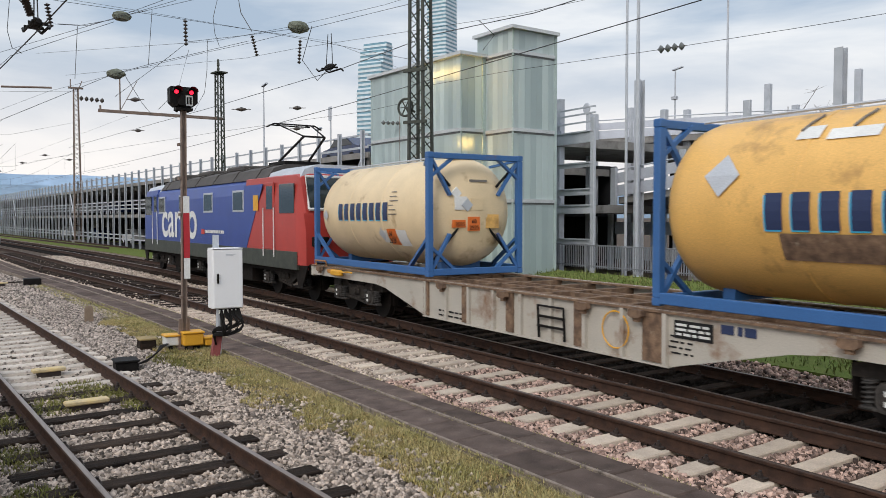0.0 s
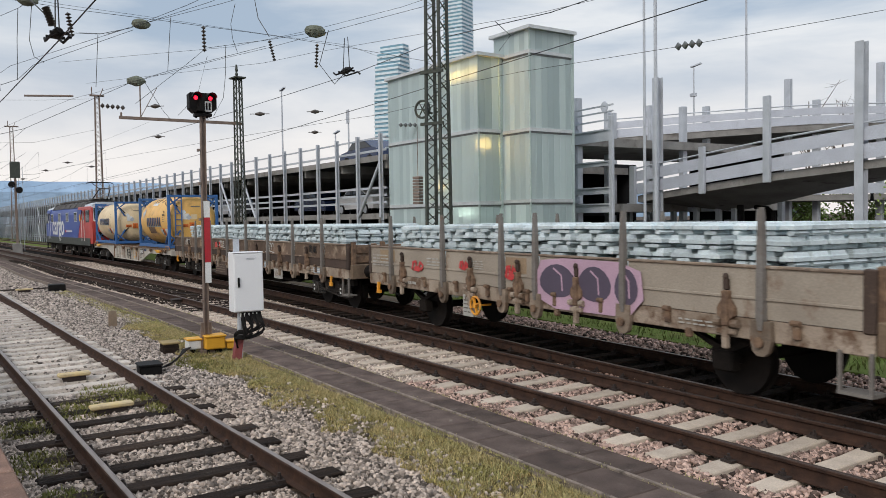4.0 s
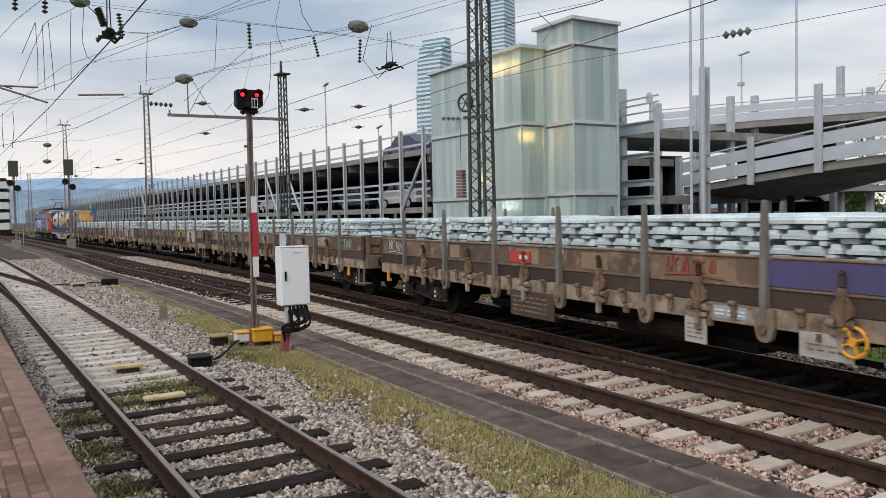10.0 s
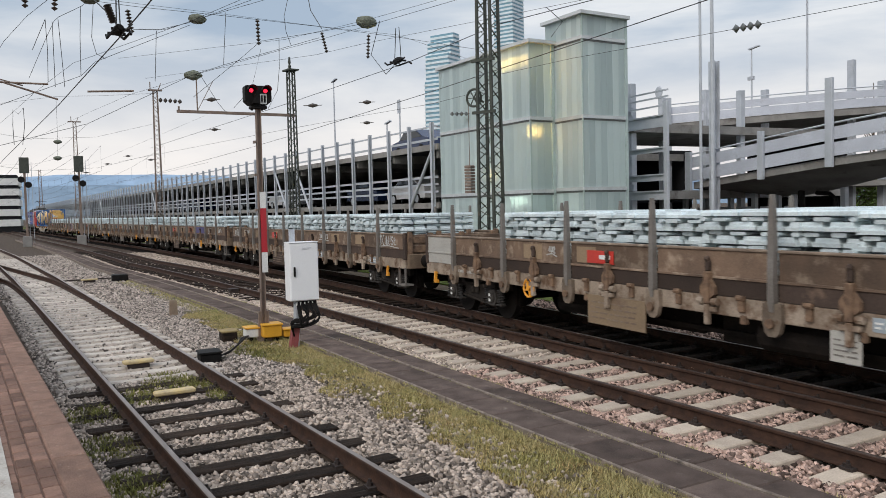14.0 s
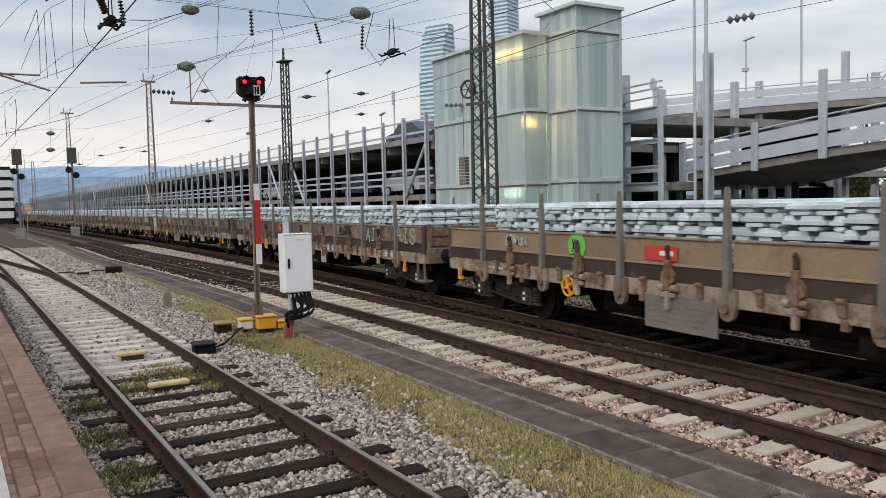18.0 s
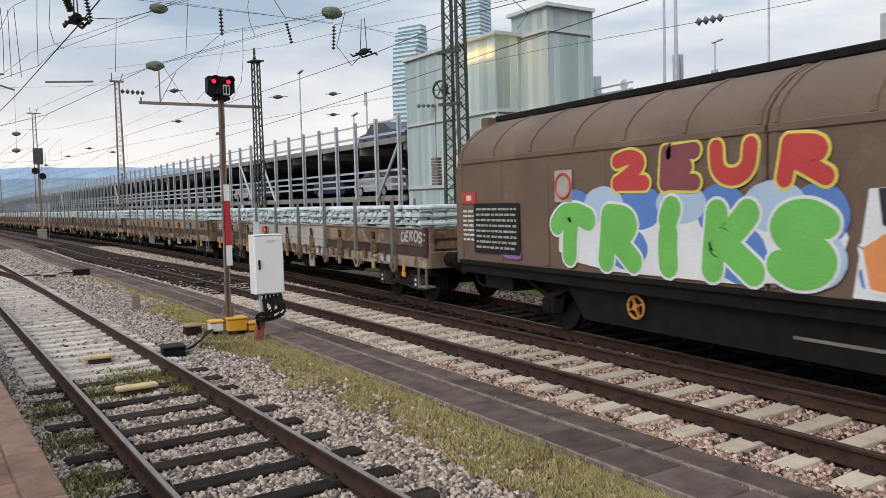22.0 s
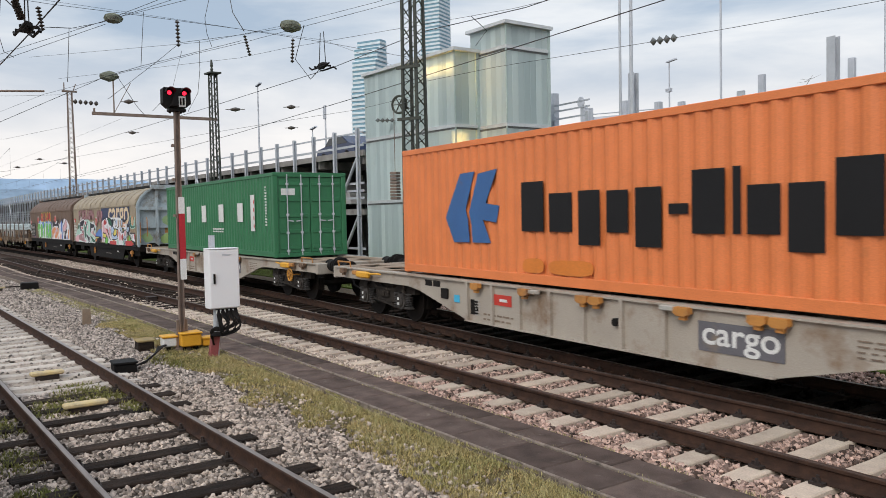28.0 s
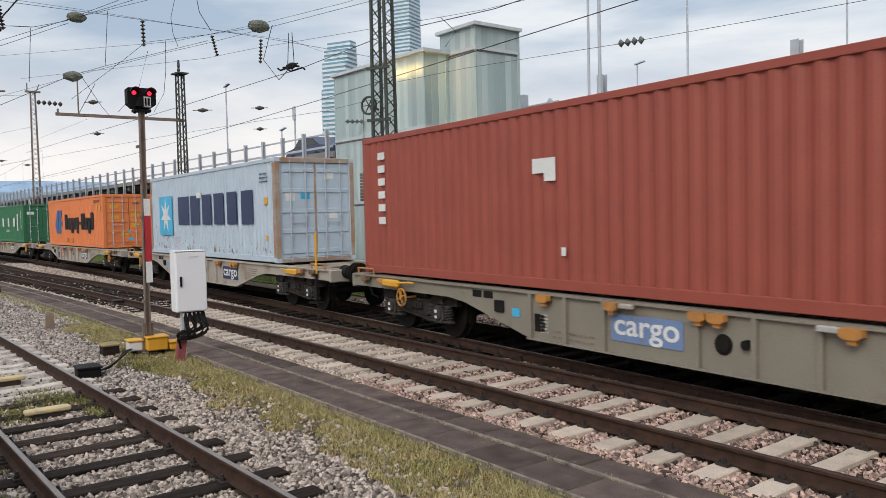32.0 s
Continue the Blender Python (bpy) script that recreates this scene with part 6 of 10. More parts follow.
        handwheel(w, wheel_x, 0.74, -1.4, T["dullorange"])
    for x in (-7.1, 7.1):
        bogie(w, x)
    buffers(w, half)
    rides(w, s, 0.0, 7.1)
    return w


def corrugated(x0, x1, z0, z1, y, out, pitch=0.28, depth=0.036):
    """A corrugated side wall across y, facing out (-1 or 1)."""
    q = Geo()
    xs, x = [], x0
    while x < x1 - 1e-6:
        for f, d in ((0.0, 0), (0.25, 0), (0.5, 1), (0.75, 1)):
            if x + f * pitch <= x1:
                xs.append((x + f * pitch, d))
        x += pitch
    xs.append((x1, 0))
    f, b = [], []
    vs, fs = [], []
    for i, (x, d) in enumerate(xs):
        yy = y - out * depth * d
        vs += [(x, yy, z0), (x, yy, z1)]
        if i:
            a = 2 * (i - 1)
            fs.append((a, a + 2, a + 3, a + 1) if out < 0 else (a, a + 1, a + 3, a + 2))
    q.add(vs, fs)
    return q


def container(name, label, s, length, height, material, dz=1.155, group="containers"):
    c = thing(name, label, "shipping container", group)
    h, L, W = height, length / 2, 1.219
    for k in (-1, 1):
        part("side_wall", corrugated(-L + 0.12, L - 0.12, 0.16, h - 0.1, k * (W - 0.012), k), material, c)
        part("rail_beam", Geo().box(-L + 0.02, L - 0.02, min(k * W, k * (W - 0.06)), max(k * W, k * (W - 0.06)), h - 0.115, h - 0.004, 0.008).box(-L + 0.02, L - 0.02, min(k * W, k * (W - 0.06)), max(k * W, k * (W - 0.06)), 0.02, 0.18, 0.008), material, c)
        for e in (-1, 1):
            x0, x1 = sorted((e * L, e * (L - 0.16)))
            y0, y1 = sorted((k * W, k * (W - 0.15)))
            p = part("corner_post", Geo().box(x0, x1, y0, y1, 0.118, h - 0.118, 0.012), material, c)
            for z0 in (0, h - 0.118):
                part("corner_casting", Geo().box(x0 - 0.004, x1 + 0.004, y0 - 0.004, y1 + 0.004, z0, z0 + 0.118, 0.012), material, p)
    roof = Geo()
    for i in range(int(length / 0.3)):
        x = -L + 0.15 + i * (length - 0.3) / int(length / 0.3)
        roof.box(x, x + 0.16, -W + 0.07, W - 0.07, h - 0.02, h - 0.006)
    roof.box(-L + 0.05, L - 0.05, -W + 0.06, W - 0.06, h - 0.06, h - 0.02)
    part("roof", roof, material, c)
    part("floor", Geo().box(-L + 0.1, L - 0.1, -W + 0.06, W - 0.06, 0.1, 0.16), M["under"], c)
    part("front_wall", Geo().box(-L + 0.02, -L + 0.06, -W + 0.15, W - 0.15, 0.02, h - 0.02), material, c)
    # door end
    for z0, z1 in ((0.0, 0.13), (h - 0.14, h)):
        part("door_frame", Geo().box(L - 0.16, L, -W + 0.15, W - 0.15, z0, z1, 0.01), material, c)
    for k in (-1, 1):
        y0, y1 = sorted((k * 0.012, k * (W - 0.16)))
        d = part("door", Geo().box(L - 0.09, L - 0.045, y0, y1, 0.14, h - 0.15), material, c)
        for i in range(5):
            z = 0.3 + (h - 0.65) * i / 4
            part("door_rib", Geo().box(L - 0.05, L - 0.022, y0 + 0.05, y1 - 0.05, z - 0.06, z + 0.06, 0.01), material, d)
        rods = Geo()
        for f in (0.28, 0.72):
            y = y0 + (y1 - y0) * f
            rods.tube([(L - 0.005, y, 0.06), (L - 0.005, y, h - 0.06)], 0.017, 6)
            for z in (0.2, 0.75, 1.3, h - 0.35):
                rods.box(L - 0.03, L + 0.012, y - 0.045, y + 0.045, z - 0.03, z + 0.03)
            rods.bar((L + 0.012, y, 1.12), (L + 0.012, y + 0.42 * (0.5 - f) * 2, 1.1), 0.03)
        part("lock_rod", rods, M["steel"], d, "galvanised locking bars and handles")
    rides(c, s, dz)
    return c

def tank_container(s, body, label, patch=True, x_brand=-1.22, step=0.36):
    h, L, W = 2.591, 3.029, 1.219
    c = thing("tank_container", label, "tank container", "tank containers")
    fr = T["frameblue"]
    for e in (-1, 1):
        for k in (-1, 1):
            x0, x1 = sorted((e * L, e * (L - 0.13)))
            y0, y1 = sorted((k * W, k * (W - 0.13)))
            p = part("corner_post", Geo().box(x0, x1, y0, y1, 0.118, h - 0.118, 0.012), fr, c)
            for z0 in (0, h - 0.118):
                part("corner_casting", Geo().box(x0 - 0.004, x1 + 0.004, y0 - 0.004, y1 + 0.004, z0, z0 + 0.118, 0.012), fr, p)
        xa, xb = sorted((e * L, e * (L - 0.1)))
        part("end_beam", Geo().box(xa, xb, -W + 0.13, W - 0.13, 0.02, 0.16, 0.01), fr, c)
        part("end_beam", Geo().box(xa, xb, -W + 0.13, W - 0.13, h - 0.13, h - 0.01, 0.01), fr, c)
        xm = e * (L - 0.07)
        for k in (-1, 1):
            for p0, p1 in (((xm, k * (W - 0.1), h - 0.12), (xm - e * 0.05, k * 0.62, h * 0.66)), ((xm, k * (W - 0.1), 0.12), (xm - e * 0.05, k * 0.62, h * 0.34)), ((xm, k * (W - 0.1), 0.62), (xm, k * 0.5, 0.1)), ((xm, k * (W - 0.1), h - 0.5), (xm, k * 0.55, h - 0.08))):
                part("end_brace", Geo().bar(p0, p1, 0.09, 0.06), fr, c)
    for k in (-1, 1):
        y0, y1 = sorted((k * W, k * (W - 0.1)))
        part("side_rail", Geo().box(-L + 0.13, L - 0.13, y0, y1, 0.03, 0.19, 0.01), fr, c)
        for e in ((1,) if patch else (-1, 1)):
            part("side_brace", Geo().bar((e * (L - 0.1), k * (W - 0.06), 0.8), (e * (L - 1.0), k * (W - 0.12), 0.15), 0.09, 0.06), fr, c)
            part("side_brace", Geo().bar((e * (L - 0.08), k * (W - 0.06), h - 0.1), (e * (L - 0.75), k * 0.85, h - 0.22), 0.08, 0.05), fr, c)
    r, zc = (1.21, 1.36) if patch else (1.205, 1.36)
    dome = [(0.02, -2.95), (0.45, -2.92), (0.8, -2.85), (1.02, -2.74), (1.14, -2.58), (r, -2.35)]
    flat = [(0.02, -2.94), (0.9, -2.92), (1.08, -2.86), (1.17, -2.74), (r, -2.56)]
    ends = flat if patch else dome
    prof = ends + [(r, -0.9), (r + 0.01, -0.89), (r + 0.01, -0.83), (r, -0.82), (r, 0.82), (r + 0.01, 0.83), (r + 0.01, 0.89), (r, 0.9)] + [(a, -b) for a, b in reversed(ends)]
    tank = part("tank", Geo().lathe(prof, (0, 0, zc), "x", 56), body, c, smooth=True)
    part("walkway", Geo().box(-2.6, 2.6, -0.35, 0.2, h - 0.085, h - 0.06).tube([(-2.7, -0.55, h - 0.05), (2.7, -0.55, h - 0.05)], 0.02, 6).tube([(-1.2, 0.35, h - 0.06), (-1.2, 0.35, h + 0.02)], 0.2, 14), M["steel"], c, "grey walkway and manlid on the tank")
    for x in (-2.3, 2.3):
        part("saddle", Geo().box(x - 0.1, x + 0.1, -0.5, 0.5, 0.1, 0.32), fr, c)

    def onside(x, z, w, hh, m, name, lab=""):
        """A sticker wrapped on the tank's side, x along and z up."""
        q = Geo()
        n = 4
        rows = []
        for i in range(n + 1):
            zz = z + hh * i / n
            y = -math.sqrt(max((r + 0.015) ** 2 - (zz - zc) ** 2, 0.01))
            rows.append([(x, y, zz), (x + w, y, zz)])
        vs = [p for row in rows for p in row]
        q.add(vs, [(2 * i, 2 * i + 1, 2 * i + 3, 2 * i + 2) for i in range(n)])
        return part(name, q, m, tank, lab)

    def onend(y, z, w, hh, m, name, lab=""):
        x = 2.93 if patch else 2.955 - 0.15 * ((y + w / 2) ** 2 + (z + hh / 2 - zc) ** 2)
        return part(name, Geo().box(x - 0.06, x + 0.012, y, y + w, z, z + hh), m, tank, lab)

    for i in range(8):
        x = x_brand + i * step
        for dz, m, dx in ((0, T["skyblue"], -0.025), (0.0, T["navy"], 0.0)):
            o = onside(x + dx, (1.08 if patch else 1.18) + (0 if m is T["navy"] else -0.02), step * 0.64, 0.44 if patch else 0.4, m, "brand_shape")
            if m is T["navy"]:
                for v in o.data.vertices:
                    v.co.y -= 0.004
    X = 0.45 if patch else -0.2
    onside(X + 1.25, 0.62, 0.42, 0.36, T["placard"], "hazard_placard", "orange hazard placards and white label")
    onside(X + 1.68, 0.6, 0.45, 0.36, M["white"], "label_sheet")
    if patch:
        onside(-1.02, 2.15, 0.3, 0.16, M["white"], "torn_label", "torn white label")
        onside(-0.62, 2.12, 0.62, 0.13, M["white"], "torn_label")
        onside(-1.05, 0.72, 1.3, 0.32, T["latch"], "grimy_patch", "dark grimy painted-over patch")
        part("ladder", Geo().bar((2.97, -0.85, 0.2), (2.97, -0.85, h - 0.05), 0.05).bar((2.97, -0.55, 0.2), (2.97, -0.55, h - 0.05), 0.05).bar((2.97, -0.85, 0.5), (2.97, -0.55, 0.5), 0.03).bar((2.97, -0.85, 0.8), (2.97, -0.55, 0.8), 0.03).bar((2.97, -0.85, 1.1), (2.97, -0.55, 1.1), 0.03).bar((2.97, -0.85, 1.4), (2.97, -0.55, 1.4), 0.03).bar((2.97, -0.85, 1.7), (2.97, -0.55, 1.7), 0.03).bar((2.97, -0.85, 2.0), (2.97, -0.55, 2.0), 0.03).bar((2.97, -0.85, 2.3), (2.97, -0.55, 2.3), 0.03), fr, c, "blue end ladder")
    onside(X + 0.95, 0.66, 0.26, 0.28, M["white"], "label_square")
    for i in (0, 1, 2) if patch else range(6):
        onside(X + 1.45 + 0.03 * (i % 2), 1.3 + i * 0.1, 0.4 - 0.08 * (i % 3), 0.02, T["stake"], "small_lettering")
    onend(-0.55, 1.02, 0.32, 0.16, T["placard"], "hazard_placard")
    onend(-0.18, 0.95, 0.3, 0.3, T["placard"], "hazard_placard")
    onend(-0.5, 1.4, 0.3, 0.28, M["white"], "label_square")
    onend(-0.1, 1.4, 0.3, 0.24, T["cream"], "label_square")
    onend(0.3, 1.0, 0.34, 0.3, T["tankyellow"], "label_square")
    onend(-0.1, 2.0, 0.45, 0.05, T["stake"], "serial_bar")
    def number(txt, x, y, z, size, face):
        """Black figures on a placard."""
        fc = bpy.data.curves.new("figures", "FONT")
        fc.body, fc.size, fc.extrude, fc.align_x = txt, size, 0.003, "CENTER"
        fc.materials.append(T["black"])
        o = new("placard_number", fc)
        o.parent = tank
        o.matrix_basis = pose(x, y, z, 90, 0, 90 if face == "end" else 0)

    ys = lambda zz: -math.sqrt((r + 0.018) ** 2 - (zz - zc) ** 2) - 0.012
    number("60", X + 1.46, ys(0.94), 0.82, 0.15, "side")
    number("2525", X + 1.46, ys(0.78), 0.66, 0.15, "side")
    part("placard_line", Geo().box(X + 1.26, X + 1.66, ys(0.8) - 0.004, ys(0.8), 0.79, 0.80), T["black"], tank)
    if patch:
        part("hose", Geo().tube([(x, ys(z) - 0.02, z) for x, z in ((1.2, 2.26), (1.45, 2.2), (1.9, 2.12), (2.3, 2.08), (2.45, 2.08))], 0.022, 6), T["latch"], tank, "brown hose hung along the tank")
        for x in (-1.0, -0.35, 0.55):
            part("strap", Geo().tube([(x + 0.12, ys(2.45), 2.45), (x + 0.05, ys(2.36), 2.36), (x, ys(2.26), 2.26)], 0.016, 6), T["stake"], tank)
        number("22T6", 2.12, ys(1.72), 1.72, 0.13, "side")
        number("RID/ADR", 2.2, ys(1.58) - 0.01, 1.58, 0.13, "side")
        onside(1.45, 0.46, 0.86, 0.13, M["white"], "name_plate", "white plate with the name of the load")
        number("ETHYL OXALATE", 1.88, ys(0.57), 0.49, 0.098, "side")
    number("60", 2.965, -0.03, 1.11, 0.12, "end")
    number("2525", 2.965, -0.03, 0.98, 0.12, "end")
    number("2525", 2.965, -0.39, 1.05, 0.12, "end")
    for x, z, d in ((-1.9, 1.76, 0.27) if patch else (-2.2, 1.3, 0.15), (X + 1.0, 0.85, 0.16)):
        q = Geo()
        q.add([(x - d, ys(z), z), (x, ys(z - d), z - d), (x + d, ys(z), z), (x, ys(z + d), z + d)], [(0, 1, 2, 3)])
        part("diamond_label", q, M["steel"], tank, "pale diamond hazard label")
    for y, z, d, m in ((-0.45, 1.75, 0.13, "white"), (-0.2, 1.5, 0.14, "steel")):
        x = 2.935 if patch else 2.965 - 0.15 * (y * y + (z - zc) ** 2)
        part("diamond_label", Geo().prism([(y - d, z), (y, z - d), (y + d, z), (y, z + d)], "x", x - 0.05, x + 0.01), M[m], tank, "worn diamond hazard label")
    for k in (-1, 1):
        part("end_strut", Geo().tube([(2.9, k * 1.1, 0.25), (2.88, k * 0.4, 1.0)], 0.03, 5), M["dark"], c)
        part("end_strut", Geo().tube([(2.9, k * 1.1, 2.4), (2.88, k * 0.6, 1.9)], 0.03, 5), M["dark"], c)
    rides(c, s, 1.155)
    return c


GRAF_END = [paint("faded_green_spray", (0.36, 0.50, 0.24), 0.6, amount=0.3), paint("faded_lime_spray", (0.40, 0.56, 0.2), 0.6, amount=0.35)]


def van(s, body, roofm, seed, endm, group="sliding-wall wagons", label="brown sliding-wall wagon covered in graffiti", zt=3.12):
    """A two-axle covered wagon with sliding walls and a rounded roof; z = 0 is the rail top."""
    rnd = random.Random(seed)
    w = thing("covered_wagon", label, "freight wagon", group)
    L = 7.55
    half = [(-1.44, 1.2), (-1.46, 2.9), (-1.40, 3.15), (-1.22, 3.5), (-0.95, 3.76), (-0.6, 3.93), (-0.2, 4.0)]
    wallp = half[:2]
    roofp = half[1:]
    # side walls: two long sliding panels a side
    for k in (-1, 1):
        for a, b in ((-L + 0.05, -0.02), (0.02, L - 0.05)):
            q = Geo().prism([(k * 1.41, 1.18), (k * 1.45, 1.18), (k * 1.465, zt), (k * 1.42, zt)], "x", a, b)
            pan = part("sliding_wall", q, body, w)
            ribs = Geo()
            n = 5
            for i in range(n + 1):
                x = a + 0.08 + (b - a - 0.16) * i / n
                ribs.box(x - 0.05, x + 0.05, min(k * 1.45, k * 1.478), max(k * 1.45, k * 1.478), 1.22, zt - 0.02, 0.008)
            ribs.box(a, b, min(k * 1.45, k * 1.49), max(k * 1.45, k * 1.49), zt - 0.04, zt + 0.06, 0.008)
            part("wall_rib", ribs, body, pan)
            ring = [(k * abs(y) if y else 0, z) for y, z in roofp]
            outer = [(k * 1.46, zt + 0.06), (k * 1.42, zt + 0.24), (k * 1.26, 3.5 if zt < 3 else 3.56), (k * 0.98, 3.78), (k * 0.6, 3.95), (k * 0.14, 4.02)]
            inner = [(y * 0.97, z - 0.04) for y, z in reversed(outer)]
            pr = part("roof_panel", Geo().prism(outer + inner, "x", a, b), roofm, w, smooth=True)
            for i in range(7):
                x = a + 0.1 + (b - a - 0.2) * i / 6
                part("roof_rib", Geo().prism([(y * 1.012, z + 0.012) for y, z in outer] + inner, "x", x - 0.035, x + 0.035), roofm, pr)
    part("roof_ridge", Geo().box(-L + 0.02, L - 0.02, -0.55, 0.55, 3.97, 4.09, 0.015), M["dark"], w, "dark flat ridge rail")
    for e in (-1, 1):
        prof = [(-1.4, 1.2), (1.4, 1.2), (1.42, 2.95), (1.38, 3.16), (1.22, 3.48), (0.95, 3.74), (0.6, 3.9), (0, 3.97), (-0.6, 3.9), (-0.95, 3.74), (-1.22, 3.48), (-1.38, 3.16), (-1.42, 2.95)]
        x0, x1 = sorted((e * (L - 0.12), e * (L - 0.06)))
        part("end_wall", Geo().prism(prof, "x", x0, x1), endm, w)
        for y in (-1.38, -0.5, 0.5, 1.38):
            part("end_post", Geo().box(*sorted((e * (L - 0.06), e * (L + 0.12))), y - 0.06, y + 0.06, 1.1, 3.9 if abs(y) < 1 else 2.98), endm, w, "pale end post")
        for y0, z0, z1, d in ((1.42, 2.86, 2.99, 0.1), (1.38, 2.0, 2.08, 0.08), (0.75, 3.86, 4.06, 0.2)):
            part("end_beam", Geo().box(*sorted((e * (L - 0.06), e * (L + d))), -y0, y0, z0, z1), endm, w)
        arch = [(-1.46, 2.98), (-1.42, 3.16), (-1.26, 3.5), (-0.98, 3.78), (-0.6, 3.95), (0, 4.02), (0.6, 3.95), (0.98, 3.78), (1.26, 3.5), (1.42, 3.16), (1.46, 2.98)]
        part("end_rim", Geo().prism(arch + [(y * 0.95, z - 0.08) for y, z in reversed(arch)], "x", *sorted((e * (L - 0.12), e * (L + 0.06)))), endm, w, "pale roof end rim")
        part("notice", Geo().box(*sorted((e * (L - 0.06), e * (L - 0.052))), -0.12, 0.12, 1.75, 2.0), T["orangeclamp"], w, "small orange notice")
        for i, (y, z) in enumerate(((-0.95, 1.55), (-0.05, 1.45), (0.0, 2.35), (0.9, 1.6), (0.95, 2.4))):
            er = random.Random(seed * 10 + i)
            pts = [(y + 0.3 * math.cos(k) * er.uniform(0.6, 1.1), z + 0.3 * math.sin(k) * er.uniform(0.6, 1.1)) for k in [0.7 * v for v in range(9)]]
            part("spray_patch", Geo().prism(pts, "x", *sorted((e * (L - 0.06), e * (L - 0.057)))), GRAF_END[i % 2], w, "faded green spray patch")
        part("hand_rail", Geo().tube([(e * (L + 0.1), -1.32, 1.3), (e * (L + 0.16), -1.32, 1.4), (e * (L + 0.16), -1.32, 2.2), (e * (L + 0.1), -1.32, 2.3)], 0.02, 6).tube([(e * (L + 0.1), -1.0, 2.5), (e * (L + 0.16), -1.0, 2.4), (e * (L + 0.16), -1.0, 1.6)], 0.02, 6), T["orangeclamp"], w)
        part("headstock", Geo().box(*sorted((e * (L - 0.1), e * (L + 0.12))), -1.38, 1.38, 0.86, 1.2, 0.02), M["under"], w)
    part("underframe", Geo().box(-L, L, -1.4, 1.4, 0.98, 1.17), M["dark"], w, "black underframe")
    for k in (-1, 1):
        part("sole_bar", Geo().box(-L, L, *sorted((k * 1.405, k * 1.3)), 0.92, 0.979), M["dark"], w)
        part("side_girder", Geo().prism([(-4.3, 0.92), (4.3, 0.92), (3.8, 0.36), (-3.8, 0.36)], "y", *sorted((k * 1.2, k * 1.24))), M["dark"], w)
    for x0, x1, y0, y1, z0 in ((-1.6, -0.6, -1.1, -0.4, 0.5), (1.0, 2.4, -1.0, 0.4, 0.5), (-7.0, -6.0, -1.2, 1.2, 0.62), (6.0, 7.0, -1.2, 1.2, 0.62)):
        part("equipment_box", Geo().box(x0, x1, y0, y1, z0, 0.979, 0.02), M["dark"], w)
    part("side_label", Geo().box(2.6, 3.0, -1.246, -1.241, 0.72, 0.8), M["white"], w)
    part("vent_slot", Geo().box(0.2, 1.4, -1.26, -1.241, 0.6, 0.64), T["stake"], w)
    part("lower_rail", Geo().box(-L, L, -1.47, -1.4, 1.1, 1.18), M["dark"], w)
    for x in (-4.9, 4.9):
        wheelset(w, x, 0.47)
        part("leaf_spring", Geo().prism([(x - 0.7, 0.9), (x, 0.68), (x + 0.7, 0.9), (x + 0.7, 0.84), (x, 0.57), (x - 0.7, 0.84)], "y", -1.16, -1.04).prism([(x - 0.4, 0.9), (x + 0.4, 0.9), (x + 0.16, 0.3), (x - 0.16, 0.3)], "y", -1.04, -1.0).box(x - 0.17, x + 0.17, -1.2, -0.98, 0.32, 0.62, 0.03).lathe([(0.11, -0.02), (0.09, 0.02), (0.03, 0.03)], (x, -1.21, 0.47), "y", 12), M["under"], w)
    handwheel(w, -2.5, 0.7, -1.3, T["orangeclamp"])
    buffers(w, 7.95)
    part("brake_lever", Geo().box(6.0, 6.3, -1.42, -1.3, 0.72, 0.86, 0.02).bar((6.15, -1.36, 0.9), (6.15, -1.36, 0.6), 0.06), T["orangeclamp"], w)
    # signs
    plate(w, "sign", T["signred"], -L + 0.2, -L + 0.72, 2.3, 2.52, -1.475, "small red operator sign")
    plate(w, "sign_symbol", M["white"], -L + 0.38, -L + 0.56, 2.36, 2.46, -1.485)
    bars(w, "data_lettering", M["white"], -L + 0.22, -L + 0.95, 1.55, 2.2, -1.476, 7, 0.45, seed)
    for x, z in ((-1.28, 2.07),) if seed == 4 else ((-4.3, 2.3), (2.2, 2.3)):
        plate(w, "speed_sign", T["lightside"], x + 0.08, x + 0.54, z, z + 0.52, -1.485, "square pale sign with a red ring")
        part("sign_ring", Geo().tube([(x + 0.31 + 0.2 * math.cos(a / 10 * math.pi), -1.492, z + 0.26 + 0.2 * math.sin(a / 10 * math.pi)) for a in range(21)], 0.025, 5), T["signred"], w)
    return w


GRAF = {n: paint("spray_" + n, c, 0.6, amount=0.04) for n, c in (("lime", (0.16, 0.50, 0.10)), ("blue", (0.10, 0.22, 0.55)), ("paleblue", (0.42, 0.55, 0.72)), ("orange", (0.75, 0.28, 0.10)), ("pink", (0.72, 0.42, 0.45)), ("black", (0.02, 0.02, 0.03)), ("white", (0.75, 0.76, 0.78)), ("red", (0.52, 0.05, 0.05)), ("mint", (0.42, 0.66, 0.56)), ("yellow", (0.72, 0.62, 0.12)), ("purple", (0.26, 0.12, 0.34)), ("maroon", (0.22, 0.06, 0.07)), ("darkgreen", (0.02, 0.13, 0.08)), ("mauve", (0.36, 0.20, 0.21)), ("mauvepink", (0.50, 0.33, 0.42)), ("nightpurple", (0.085, 0.066, 0.10)), ("olive", (0.30, 0.27, 0.05)), ("tan", (0.52, 0.38, 0.25)))}


